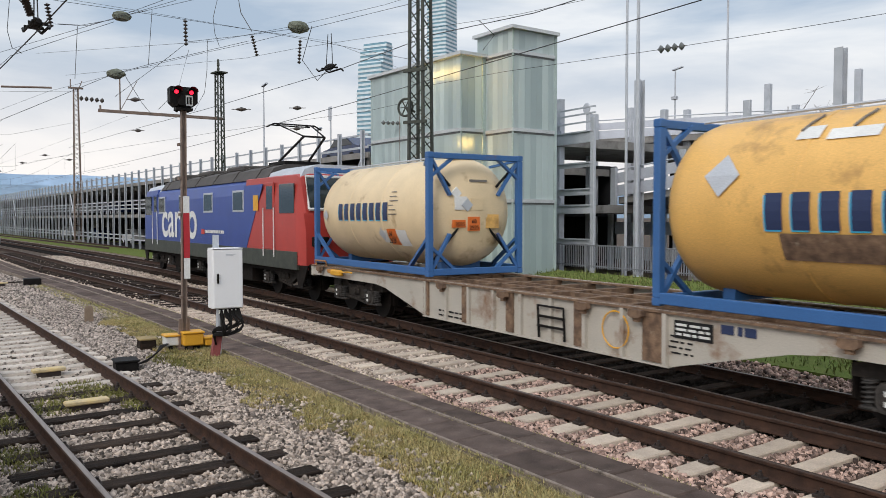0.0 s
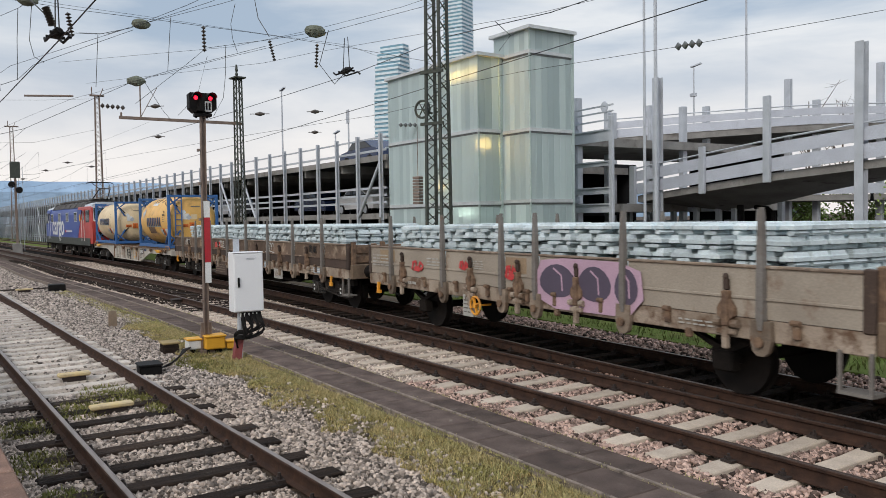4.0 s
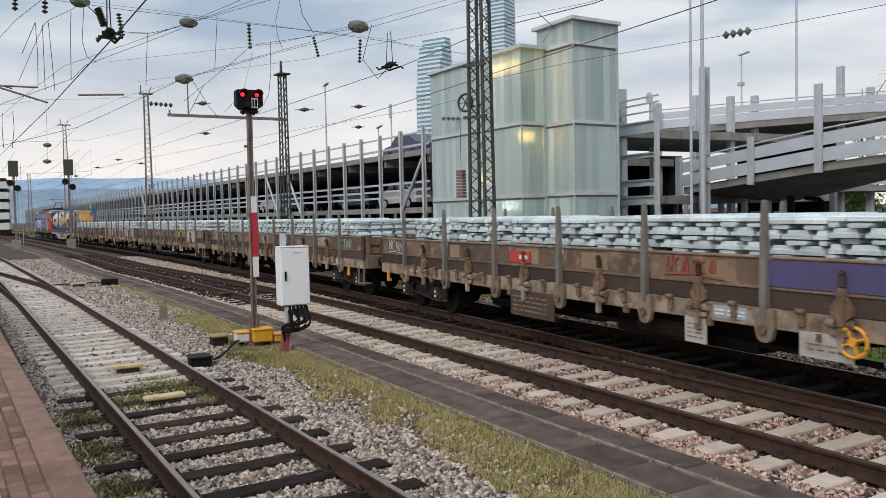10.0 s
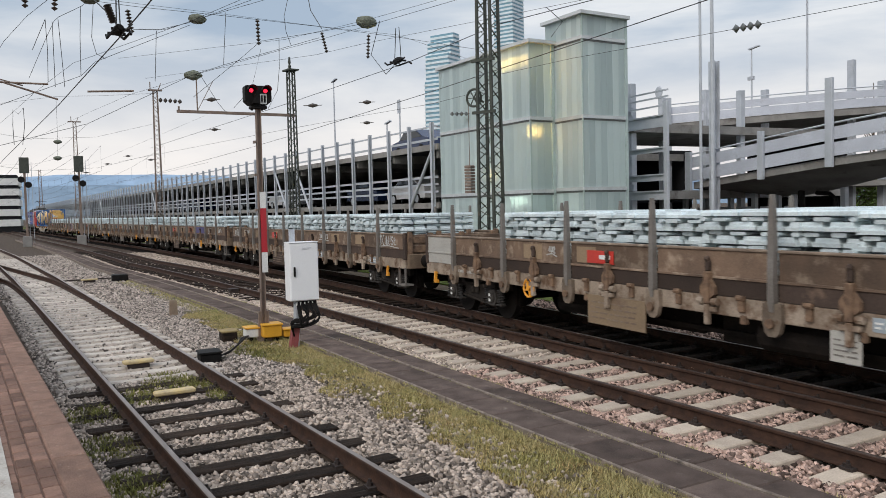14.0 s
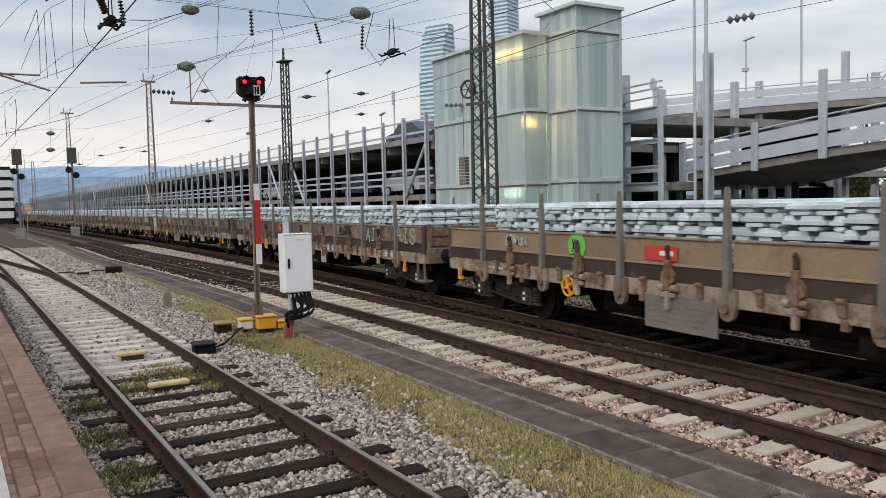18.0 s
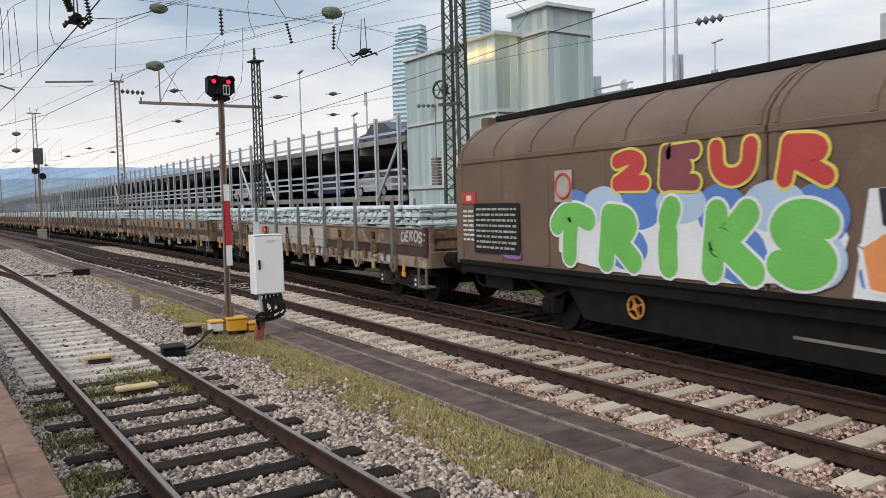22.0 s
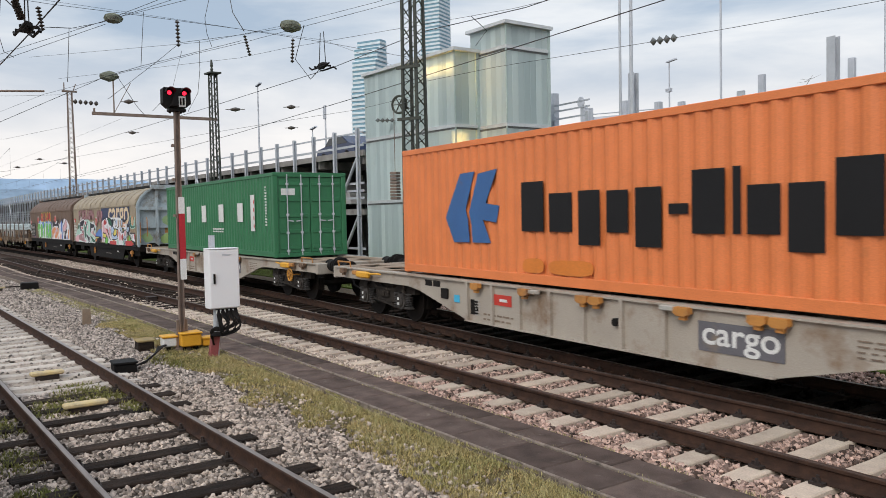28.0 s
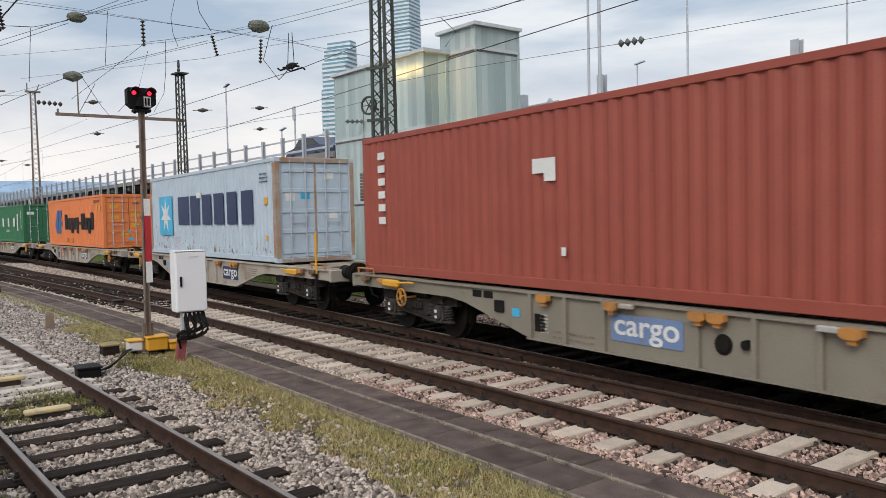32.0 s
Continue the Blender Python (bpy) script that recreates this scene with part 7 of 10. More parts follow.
def blob(pts, y, t):
    """A rounded flat shape of sprayed paint from corner points (x, z)."""
    out = []
    n = len(pts)
    for i in range(n):
        (ax, az), (bx, bz), (cx, cz) = pts[i - 1], pts[i], pts[(i + 1) % n]
        for k in (0.25, 0.5, 0.75):
            p = (ax + bx) / 2, (az + bz) / 2
            r = (bx + cx) / 2, (bz + cz) / 2
            out.append(((1 - k) ** 2 * p[0] + 2 * k * (1 - k) * bx + k * k * r[0], (1 - k) ** 2 * p[1] + 2 * k * (1 - k) * bz + k * k * r[1]))
    return Geo().prism(out, "y", y - t, y)




FORMS = {
    "T": (((0.0, 0.74), (0.2, 0.95), (0.6, 1.0), (1.0, 0.86)), ((0.5, 0.92), (0.42, 0.5), (0.4, 0.05))),
    "R": (((0.2, 0.0), (0.26, 0.5), (0.3, 0.92)), ((0.3, 0.95), (0.8, 0.9), (0.86, 0.66), (0.4, 0.48)), ((0.45, 0.48), (0.7, 0.25), (0.95, 0.02))),
    "i": (((0.5, 0.0), (0.48, 0.35), (0.5, 0.6)), ((0.5, 0.88), (0.58, 1.08))),
    "K": (((0.15, 0.0), (0.2, 0.5), (0.25, 1.0)), ((0.28, 0.45), (0.6, 0.7), (0.85, 1.0)), ((0.35, 0.5), (0.65, 0.25), (0.95, 0.0))),
    "S": (ESS,),
    "2": (((0.1, 0.85), (0.5, 1.0), (0.85, 0.75), (0.5, 0.4), (0.1, 0.05)), ((0.1, 0.08), (0.9, 0.05))),
    "E": (((0.15, 0.0), (0.2, 1.0)), ((0.2, 0.95), (0.9, 1.0)), ((0.2, 0.5), (0.7, 0.5)), ((0.15, 0.05), (0.9, 0.0))),
    "U": (((0.1, 1.0), (0.12, 0.3), (0.45, 0.05), (0.8, 0.3), (0.85, 1.0)),),
    "J": (((0.2, 0.95), (0.95, 1.0)), ((0.65, 0.95), (0.7, 0.3), (0.4, 0.02), (0.05, 0.25))),
    "P": (((0.2, 0.0), (0.24, 0.95)), ((0.24, 0.95), (0.85, 0.9), (0.85, 0.55), (0.3, 0.45))),
    "X": (((0.1, 0.0), (0.5, 0.5), (0.9, 1.0)), ((0.1, 1.0), (0.5, 0.5), (0.9, 0.0))),
    "L": (((0.2, 1.0), (0.2, 0.05)), ((0.2, 0.05), (0.85, 0.0))),
    "A": (((0.05, 0.0), (0.45, 0.98)), ((0.45, 0.98), (0.9, 0.0)), ((0.25, 0.35), (0.7, 0.35))),
    "1": (((0.2, 0.75), (0.5, 1.0)), ((0.5, 1.0), (0.5, 0.0))),
    "F": (((0.2, 0.0), (0.25, 0.95)), ((0.25, 0.95), (1.0, 0.9)), ((0.25, 0.5), (0.8, 0.48))),
}


def swash(w, layer, colour, label, *pts, sharp=False, edge=None):
    """A flat sprayed field; layer: how many coats lie under it."""
    y = -1.4795 - 0.0016 * layer
    if edge:
        part("spray_outline", stroke([*pts, pts[0]], 0.028, y - 0.0012, 0.0006), GRAF[edge], w)
    return part("spray_field", Geo().prism(list(pts), "y", y - 0.001, y) if sharp else blob(list(pts), y, 0.001), GRAF[colour], w, label)


def fat_line(pts, r, y):
    """A round-ended swelling stroke along points (x, z), a disc at each point and a bar between two."""
    g = Geo()
    for i, (px, pz) in enumerate(pts):
        d = 0.00008 * i
        g.prism([(px + r * math.cos(j * 0.4488), pz + r * math.sin(j * 0.4488)) for j in range(14)], "y", y - 0.0012 - d, y)
        if i:
            qx, qz = pts[i - 1]
            n = math.hypot(px - qx, pz - qz) or 1.0
            u, v = -(pz - qz) / n * r, (px - qx) / n * r
            g.prism([(qx + u, qz + v), (px + u, pz + v), (px - u, pz - v), (qx - u, qz - v)], "y", y - 0.00116 - d, y)
    return g


def fat_word(w, text, x0, x1, z0, z1, fills, edge, r, layer):
    """Swelling sprayed letters, each with a pale outline."""
    step = (x1 - x0) / len(text)
    for i, ch in enumerate(text):
        for k, line in enumerate(FORMS[ch]):
            fine = list(line)
            for _ in range(2):
                cut = [fine[0]]
                for (ax, az), (bx, bz) in zip(fine, fine[1:]):
                    cut += [(ax * 0.75 + bx * 0.25, az * 0.75 + bz * 0.25), (ax * 0.25 + bx * 0.75, az * 0.25 + bz * 0.75)]
                fine = cut + [fine[-1]]
            pts = [(x0 + step * (i + 0.12 + 0.76 * a), z0 + r + (z1 - z0 - 2 * r) * b) for a, b in fine]
            y = -1.4795 - 0.0016 * layer
            part("spray_outline", fat_line(pts, r + 0.04, y - 0.0004 * k), GRAF[edge], w)
            g = fat_line(pts, r, y - 0.005 - 0.0004 * k)
            part("spray_letter", g, GRAF[fills[i % len(fills)]], w)


def locomotive(s):
    w = thing("locomotive", "blue and red electric locomotive with a dark roof and raised pantograph", "locomotive")
    L = 8.95
    blue, red = T["blue"], T["locored"]
    side = [(-1.47, 1.05), (-1.475, 2.75), (-1.38, 3.15)]
    sec = lambda k: [(-1.47 * k, 1.0), (-1.475 * k, 2.78), (-1.40 * k, 3.1), (-1.2 * k, 3.32), (1.2 * k, 3.32), (1.40 * k, 3.1), (1.475 * k, 2.78), (1.47 * k, 1.0)]
    body = part("body", Geo().prism(sec(1), "x", -6.4, 4.5), blue, w, "blue ribbed body side")
    ribs = Geo()
    for i in range(9):
        ribs.box(-6.3, 4.5, -1.482, -1.47, 1.15 + i * 0.06, 1.165 + i * 0.06)
    part("side_rib", ribs, blue, body)
    for e in (-1, 1):
        a = 4.5 if e > 0 else -6.4
        rings = []
        for x, k, top, low in ((a, 1.0, 3.32, 1.0), (e * 8.4, 1.0, 3.3, 0.95), (e * 8.6, 0.985, 3.22, 0.95), (e * 8.86, 0.95, 2.35, 0.95), (e * L, 0.93, 1.9, 0.9), (e * (L - 0.02), 0.9, 0.95, 0.85)):
            zt = top
            rings.append([(x, -1.47 * k, low), (x, -1.475 * k, min(2.5, zt - 0.12)), (x, -1.40 * k, zt - 0.1), (x, -1.1 * k, zt), (x, 1.1 * k, zt), (x, 1.40 * k, zt - 0.1), (x, 1.475 * k, min(2.5, zt - 0.12)), (x, 1.47 * k, low)])
        cab = part("cab", Geo().loft(rings), red if e > 0 else blue, w, "red cab" if e > 0 else "blue cab", smooth=True)
        if e > 0:
            part("blue_wedge", Geo().prism([(4.5, 1.1), (4.5, 3.05), (6.1, 3.05)], "y", -1.486, -1.472), blue, cab, "slanted end of the blue side")
        part("windscreen", Geo().prism([(e * 8.5, 2.34), (e * 8.9, 2.36), (e * 8.68, 3.14), (e * 8.5, 3.14)], "y", -1.24, 1.24), T["window"], cab)
        part("cab_window", Geo().box(*sorted((e * 7.35, e * 8.4)), -1.494, -1.462, 2.25, 3.0, 0.01), T["window"], cab)
        part("window_frame", Geo().tube([(e * 8.91, -1.26, 2.34), (e * 8.91, 1.26, 2.34), (e * 8.68, 1.26, 3.16), (e * 8.68, -1.26, 3.16), (e * 8.91, -1.26, 2.34)], 0.04, 5).tube([(e * 8.91, 0, 2.34), (e * 8.68, 0, 3.16)], 0.04, 5), M["white"], cab, "pale window frame")
        part("cab_door", Geo().box(*sorted((e * 6.28, e * 6.94)), -1.49, -1.46, 1.3, 3.08, 0.01), red if e > 0 else blue, cab)
        part("door_window", Geo().box(*sorted((e * 6.38, e * 6.84)), -1.498, -1.48, 2.36, 2.98), T["window"], cab)
        for x in (e * 6.2, e * 7.02):
            part("hand_rail", Geo().tube([(x, -1.53, 1.1), (x, -1.53, 2.4)], 0.018, 6), M["white"], cab)
        part("headlight", Geo().box(*sorted((e * 8.9, e * 9.02)), -1.2, -0.7, 1.42, 1.66, 0.02).box(*sorted((e * 8.9, e * 9.02)), 0.7, 1.2, 1.42, 1.66, 0.02), M["dark"], cab, "dark headlight housings")
        part("end_step", Geo().box(*sorted((e * 8.2, e * 8.9)), -1.45, -1.2, 0.38, 0.42).prism([(e * 8.2, 0.95), (e * 9.1, 0.95), (e * 8.7, 0.35), (e * 8.5, 0.35)], "y", -1.4, -1.36).box(*sorted((e * 8.6, e * 9.3)), -1.3, 1.3, 0.72, 0.98, 0.03), M["under"], w)
    part("skirt", Geo().box(-8.6, 8.55, -1.488, -1.3, 0.82, 1.28, 0.01).box(-8.6, 8.55, 1.3, 1.488, 0.82, 1.28, 0.01), M["mastgreen"], w, "dark grey lower skirt")
    for x in (-5.55, -2.4, 0.76, 3.9):
        part("body_window", Geo().box(x - 0.52, x + 0.52, -1.49, -1.465, 2.3, 2.94, 0.02), M["steel"], body, "window in a pale metal frame")
        part("pane", Geo().box(x - 0.45, x + 0.45, -1.496, -1.48, 2.36, 2.88), T["window"], body)
    word(body, "cargo", -5.54, -0.6, 1.45, 0.92, -1.486, M["white"], "large white word on the blue side")
    for e in (-1, 1):
        part("cab_roof", Geo().prism([(-1.39, 3.1), (-1.22, 3.35), (-0.8, 3.48), (0.8, 3.48), (1.22, 3.35), (1.39, 3.1)], "x", *sorted((e * 6.1, e * 8.55))), M["steel"], w, "light grey cab roof", smooth=True)
    bars(body, "owner_lettering", M["white"], 0.4, 2.5, 1.62, 1.74, -1.49, 1, 0.8, 3)
    plate(body, "sign", T["signred"], 0.0, 0.35, 1.6, 1.76, -1.49, "small red operator sign")
    plate(body, "crest", M["yellow"], 5.3, 5.72, 2.33, 2.76, -1.494, "small yellow crest")
    part("roof", Geo().prism([(-1.36, 3.2), (-1.12, 3.5), (-0.7, 3.62), (0.7, 3.62), (1.12, 3.5), (1.36, 3.2)], "x", -6.1, 6.1), T["roof"], w, "dark curved roof")
    for i in range(6):
        x = -5.4 + i * 2.1
        part("roof_rib", Geo().prism([(-1.38, 3.2), (-1.14, 3.52), (-0.72, 3.65), (0.72, 3.65), (1.14, 3.52), (1.38, 3.2)], "x", x - 0.05, x + 0.05), T["roof"], w)
    for x in (-5.5, -2.0, 1.4):
        part("roof_hatch", Geo().box(x - 0.9, x + 0.9, -0.7, 0.7, 3.6, 3.78, 0.05), T["roof"], w)
    for x in (-6.0, -4, -1, 2.5, 4.5):
        part("roof_insulator", Geo().lathe([(0.09, 0), (0.05, 0.05), (0.09, 0.1), (0.05, 0.15), (0.08, 0.2)], (x, 0.3, 3.62), "z", 8), T["roof"], w)
    p = part("pantograph", Geo().bar((5.0, -0.5, 3.75), (6.6, -0.35, 4.36), 0.05).bar((5.0, 0.5, 3.75), (6.6, 0.35, 4.36), 0.05).bar((6.6, -0.35, 4.36), (5.1, -0.6, 4.82), 0.032).bar((6.6, 0.35, 4.36), (5.1, 0.6, 4.82), 0.032).bar((6.6, -0.35, 4.36), (6.6, 0.35, 4.36), 0.05).box(4.4, 5.7, -0.6, 0.6, 3.66, 3.74), M["dark"], w, "raised pantograph with carbon strip")
    part("contact_strip", Geo().tube([(5.1, -0.95, 4.72), (5.1, -0.7, 4.83), (5.1, 0.7, 4.83), (5.1, 0.95, 4.72)], 0.024, 6).tube([(4.75, -0.7, 4.82), (4.75, 0.7, 4.82)], 0.02, 6).bar((4.75, -0.5, 4.82), (5.1, -0.5, 4.82), 0.025).bar((4.75, 0.5, 4.82), (5.1, 0.5, 4.82), 0.025), M["dark"], p)
    part("underframe", Geo().box(-8.6, 8.6, -1.3, 1.3, 0.7, 1.0).box(-4.6, -3.2, -1.2, 1.2, 0.3, 0.7).box(3.0, 4.4, -1.2, 1.2, 0.3, 0.7), M["under"], w)
    for x in (-6.9, 0, 6.9):
        bogie(w, x, 2.7)
    grown = Matrix.Diagonal((1.04, 1.0, 1.12, 1.0))
    for me in {o.data for o in w.children_recursive}:
        me.transform(grown)
    buffers(w, 9.3)
    rides(w, s, 0.0, 6.5)
    return w

# ---- dwarf things beside the tracks ----
RED_LAMP = mat("red_signal_lamp", (0.8, 0.02, 0.03), None, 1, 0.3, 0, 0, 10, glow=((1.0, 0.015, 0.045), 2.2))
sig = thing("signal", "railway signal with two red lamps on a brown post", "railway signal", at=pose(-15.83, 3.64, 0, 0, 0, 0))
part("post", Geo().loft([[(-0.05, -0.05 + k, z), (0.05, -0.05 + k, z), (0.05, -0.03 + k, z), (0.01, -0.03 + k, z), (0.01, 0.03 + k, z), (0.05, 0.03 + k, z), (0.05, 0.05 + k, z), (-0.05, 0.05 + k, z)] for z, k in ((0, 0), (4.66, 0.04))]), M["mastbrown"], sig)
head = part("head", Geo().loft([[(-0.16, y0, z), (0.08, y0, z), (0.08, y1, z), (-0.16, y1, z)] for z, y0, y1 in ((4.70, -0.13, 0.2), (4.78, -0.22, 0.3), (5.06, -0.22, 0.3), (5.08, -0.2, 0.28))]), M["dark"], sig, "black signal head")
for y in (-0.1, 0.18):
    part("red_lamp", Geo().lathe([(0.04, 0.08), (0.04, 0.09), (0.02, 0.1)], (0, y, 4.98), "x", 16), RED_LAMP, head, "glowing red lamp")
    hood = Geo()
    hood.loft([[(x, y + 0.085 * math.cos(a), 4.98 + 0.085 * math.sin(a)) for a in [math.pi * i / 10 for i in range(11)]] for x in (0.08, 0.26)], False, False)
    hood.loft([[(x, y + 0.092 * math.cos(a), 4.98 + 0.092 * math.sin(a)) for a in [math.pi * i / 10 for i in range(11)]] for x in (0.08, 0.27)], False, False)
    part("lamp_hood", hood, M["dark"], head)
part("lower_hood", Geo().prism([(-0.1, 4.72), (0.04, 4.72), (0.04, 4.9), (-0.04, 4.9)], "x", 0.08, 0.2), M["dark"], head)
part("number_plate", Geo().box(0.081, 0.09, 0.07, 0.2, 4.72, 4.92), M["white"], head, "small white plate with dark bars")
part("plate_bar", Geo().box(0.091, 0.094, 0.09, 0.12, 4.75, 4.89).box(0.091, 0.094, 0.14, 0.18, 4.75, 4.89), M["dark"], head)
part("bracket", Geo().box(-0.1, 0.1, -0.12, 0.2, 4.63, 4.68).bar((0, -0.06, 4.7), (0, -0.09, 4.6), 0.04).bar((0, 0.12, 4.7), (0, 0.12, 4.6), 0.04), M["dark"], sig)
for z0, z1, m in ((2.66, 2.98, "white"), (1.78, 2.66, "red"), (1.38, 1.78, "white")):
    part("band_board", Geo().box(0.055, 0.075, 0.0, 0.115, z0, z1), M[m], sig, "red and white striped board")
part("foot_plate", Geo().box(-0.12, 0.12, -0.14, 0.14, 0.0, 0.05).bar((0.0, 0.1, 0.0), (0.0, 0.08, 0.6), 0.05).bar((0.0, -0.1, 0.0), (0.0, -0.07, 0.6), 0.05), M["mastbrown"], sig)
for z in (3.95, 3.3, 2.6, 1.0):
    part("clip", Geo().box(-0.06, 0.06, -0.075, -0.04, z, z + 0.05), M["mastbrown"], sig)

cab = thing("relay_cabinet", "light grey metal relay cabinet on a red post", "cabinet")
CABW = mat("cabinet_paint", (0.76, 0.765, 0.775), (0.72, 0.725, 0.735), 0.8, 0.45, 0.0, 0.01, 300, (0.55, 0.54, 0.52), 0.03, 3)
part("cabinet_body", Geo().box(-14.88, -14.53, 3.86, 4.42, 0.89, 1.99, 0.012), CABW, cab)
dr = part("cabinet_door", Geo().box(-14.53, -14.505, 3.875, 4.405, 0.905, 1.975, 0.008), CABW, cab)
part("door_handle", Geo().box(-14.505, -14.475, 3.93, 3.965, 1.36, 1.54, 0.006), M["dark"], dr, "black door handle")
part("vent_slot", Geo().box(-14.505, -14.5, 4.1, 4.28, 1.885, 1.895).box(-14.505, -14.5, 4.1, 4.24, 1.865, 1.872), M["steel"], dr)
part("cabinet_roof", Geo().box(-14.884, -14.5, 3.856, 4.424, 1.988, 2.004, 0.006), CABW, cab)
part("post", Geo().tube([(-14.72, 4.0, 0.0), (-14.7, 4.02, 0.9)], 0.055, 10), M["steel"], cab)
part("post_top", Geo().box(-14.93, -14.89, 3.97, 4.08, 1.2, 2.24), M["steel"], cab, "grey post behind the cabinet")
part("red_sleeve", Geo().loft([[(-14.7 + a * 0.07, 3.95 + b * 0.07 + k, z) for a, b in ((-1, -1), (1, -1), (1, 1), (-1, 1))] for z, k in ((0.0, -0.02), (0.42, 0.04))]), mat("faded_red", (0.26, 0.06, 0.06), (0.2, 0.07, 0.065), 4, 0.7), cab, "faded red base sleeve")
crn = random.Random(4)
for i in range(15):
    y, out = 3.99 + i * 0.026, crn.uniform(0.0, 0.16)
    low = crn.uniform(0.42, 0.6)
    ctl = [(-14.6, y, 0.9), (-14.56 + 0.3 * out, y + 0.02, 0.74), (-14.5 + 0.4 * out, y + out * 0.9, low + 0.08), (-14.52, 4.05 + 0.5 * out, low - 0.05), (-14.55, 3.92 - 0.5 * out, low - 0.02), (-14.6, 3.9, 0.36), (-14.64, 3.94, 0.22)]
    for _ in range(2):
        cut = [ctl[0]]
        for a, b in zip(ctl, ctl[1:]):
            cut += [tuple(u * 0.75 + v * 0.25 for u, v in zip(a, b)), tuple(u * 0.25 + v * 0.75 for u, v in zip(a, b))]
        ctl = cut + [ctl[-1]]
    part("cable", Geo().tube(ctl, 0.019, 6), M["dark"], cab, "black hanging cable", smooth=True)
for i in range(5):
    part("gland", Geo().lathe([(0.016, 0), (0.016, 0.07)], (-14.57, 3.99 + i * 0.075, 0.8), "z", 8), M["white"], cab, "white cable gland")


def trackbox(name, label, x0, x1, y0, y1, z0, z1, m, lid=None, cat="box"):
    t = thing(name, label, cat)
    part("housing", Geo().box(x0, x1, y0, y1, z0, z1, 0.02), m, t)
    part("lid", Geo().box(x0 - 0.02, x1 + 0.02, y0 - 0.02, y1 + 0.02, z1 - 0.005, z1 + 0.035, 0.012), lid or m, t)
    return t


yb = trackbox("track_device", "bright yellow trackside device box on short legs", -15.95, -15.6, 3.58, 3.96, 0.08, 0.32, M["yellow"])
for x, y in ((-15.88, 3.64), (-15.68, 3.64), (-15.68, 3.88)):
    part("leg", Geo().box(x - 0.025, x + 0.025, y - 0.025, y + 0.025, -0.05, 0.1), M["dark"], yb)
yb2 = trackbox("track_device", "small yellow trackside box beside the larger one", -15.85, -15.6, 3.99, 4.2, 0.06, 0.2, M["yellow"])
yb3 = trackbox("track_device", "pale grey trackside device box with a yellow lid", -16.1, -15.8, 3.28, 3.54, 0.08, 0.26, M["white"], M["yellow"])
part("leg", Geo().lathe([(0.05, -0.1), (0.05, 0.1)], (-15.95, 3.4, 0.0), "z", 8), M["dark"], yb3)
trackbox("cable_box", "low brown wooden cable box with a pale yellowed top", -16.65, -16.25, 2.9, 3.2, -0.04, 0.16, M["wood"], mat("yellowed_lid", (0.34, 0.25, 0.10), (0.2, 0.15, 0.08), 5, 0.85, 0, 0.3, 40))
bb = trackbox("cable_box", "low black steel cable box by the rail", -14.55, -14.15, 2.14, 2.5, -0.05, 0.12, M["dark"])
cb = Geo()
for k in range(3):
    cb.tube([(-14.3, 2.45 + 0.03 * k, 0.05), (-14.6, 2.7 + 0.02 * k, 0.03 + 0.02 * k), (-15.0, 2.95, 0.1), (-15.4, 3.1 + 0.04 * k, 0.16), (-15.9, 3.36, 0.12)], 0.016, 6)
solid("ground_cable", cb, M["dark"], "black cables lying from the cable box to the devices", "cable", smooth=True)
pg = solid("concrete_peg", Geo().loft([[(-21.55 + a * k, 2.62 + b * k, z) for a, b in ((-1, -1), (1, -1), (1, 1), (-1, 1))] for z, k in ((-0.05, 0.1), (0.3, 0.09), (0.36, 0.075))]), mat("peg_concrete", (0.27, 0.195, 0.135), (0.18, 0.135, 0.1), 6, 0.9, 0, 0.4, 40), "weathered brown concrete marker peg", "marker")


def plank(x, y, length, label, z=0.05):
    a = along(line1, x)
    t = thing("yellow_plate", label, "plate", "yellow plates", at=pose(x, y, z, 0, 0, math.degrees(a)))
    part("plate", Geo().box(-0.085, 0.085, -length / 2, length / 2, 0.0, 0.06, 0.015), mat("cream_yellow_" + str(int(-x)), (0.6, 0.45, 0.2), (0.5, 0.4, 0.24), 5, 0.7, 0, 0.2, 40, (0.25, 0.18, 0.12), 0.35, 4), t)
    part("foot", Geo().box(-0.06, 0.06, -length * 0.35, length * 0.35, -0.09, 0.01), M["iron"], t)
    return t


plank(-11.62, line1(-11.62) + 0.0, 0.56, "cream-yellow weathered plate between the rails")
plank(-14.4, line1(-14.4) + 0.02, 0.5, "cream-yellow plate with a cable between the rails")
plank(-34.2, 1.04, 0.6, "yellow plate beside the far switch", 0.08)
sw = thing("switch_gear", "switch rods and dark motor box beside the far turnout", "switch gear")
part("rod", Geo().bar((-34.3, line1(-34.3) + 0.8, 0.1), (-34.3, line1(-34.3) + 2.9, 0.12), 0.05), M["iron"], sw)
part("motor_box", Geo().box(-34.6, -34.0, line1(-34.3) + 2.6, line1(-34.3) + 3.2, -0.05, 0.25, 0.03), M["dark"], sw)
for x, y in ((-44.0, 3.3), (-26.0, 5.05), (-16.0, line2(-16.0) - 3.0)):
    trackbox("cable_box", "small dark junction box on the ground", x - 0.18, x + 0.18, y - 0.14, y + 0.14, -0.06, 0.12, M["iron"])
# blades of the turnout
tb = thing("turnout_rail", "diverging turnout rails joining the platform track", "rail", kind="structure")
for o in (0.7535, -0.7535):
    part("rail", Geo().loft([[(x + 0 * u, line1(x) + o - lerp(-x, ((27, 0.0), (34, 0.16), (60, 2.6), (90, 5.5))) + u, w) for u, w in RAIL_PROFILE] for x in [-27 - 2.0 * i for i in range(30)]]), M["rail"], tb)

# ---- masts ----


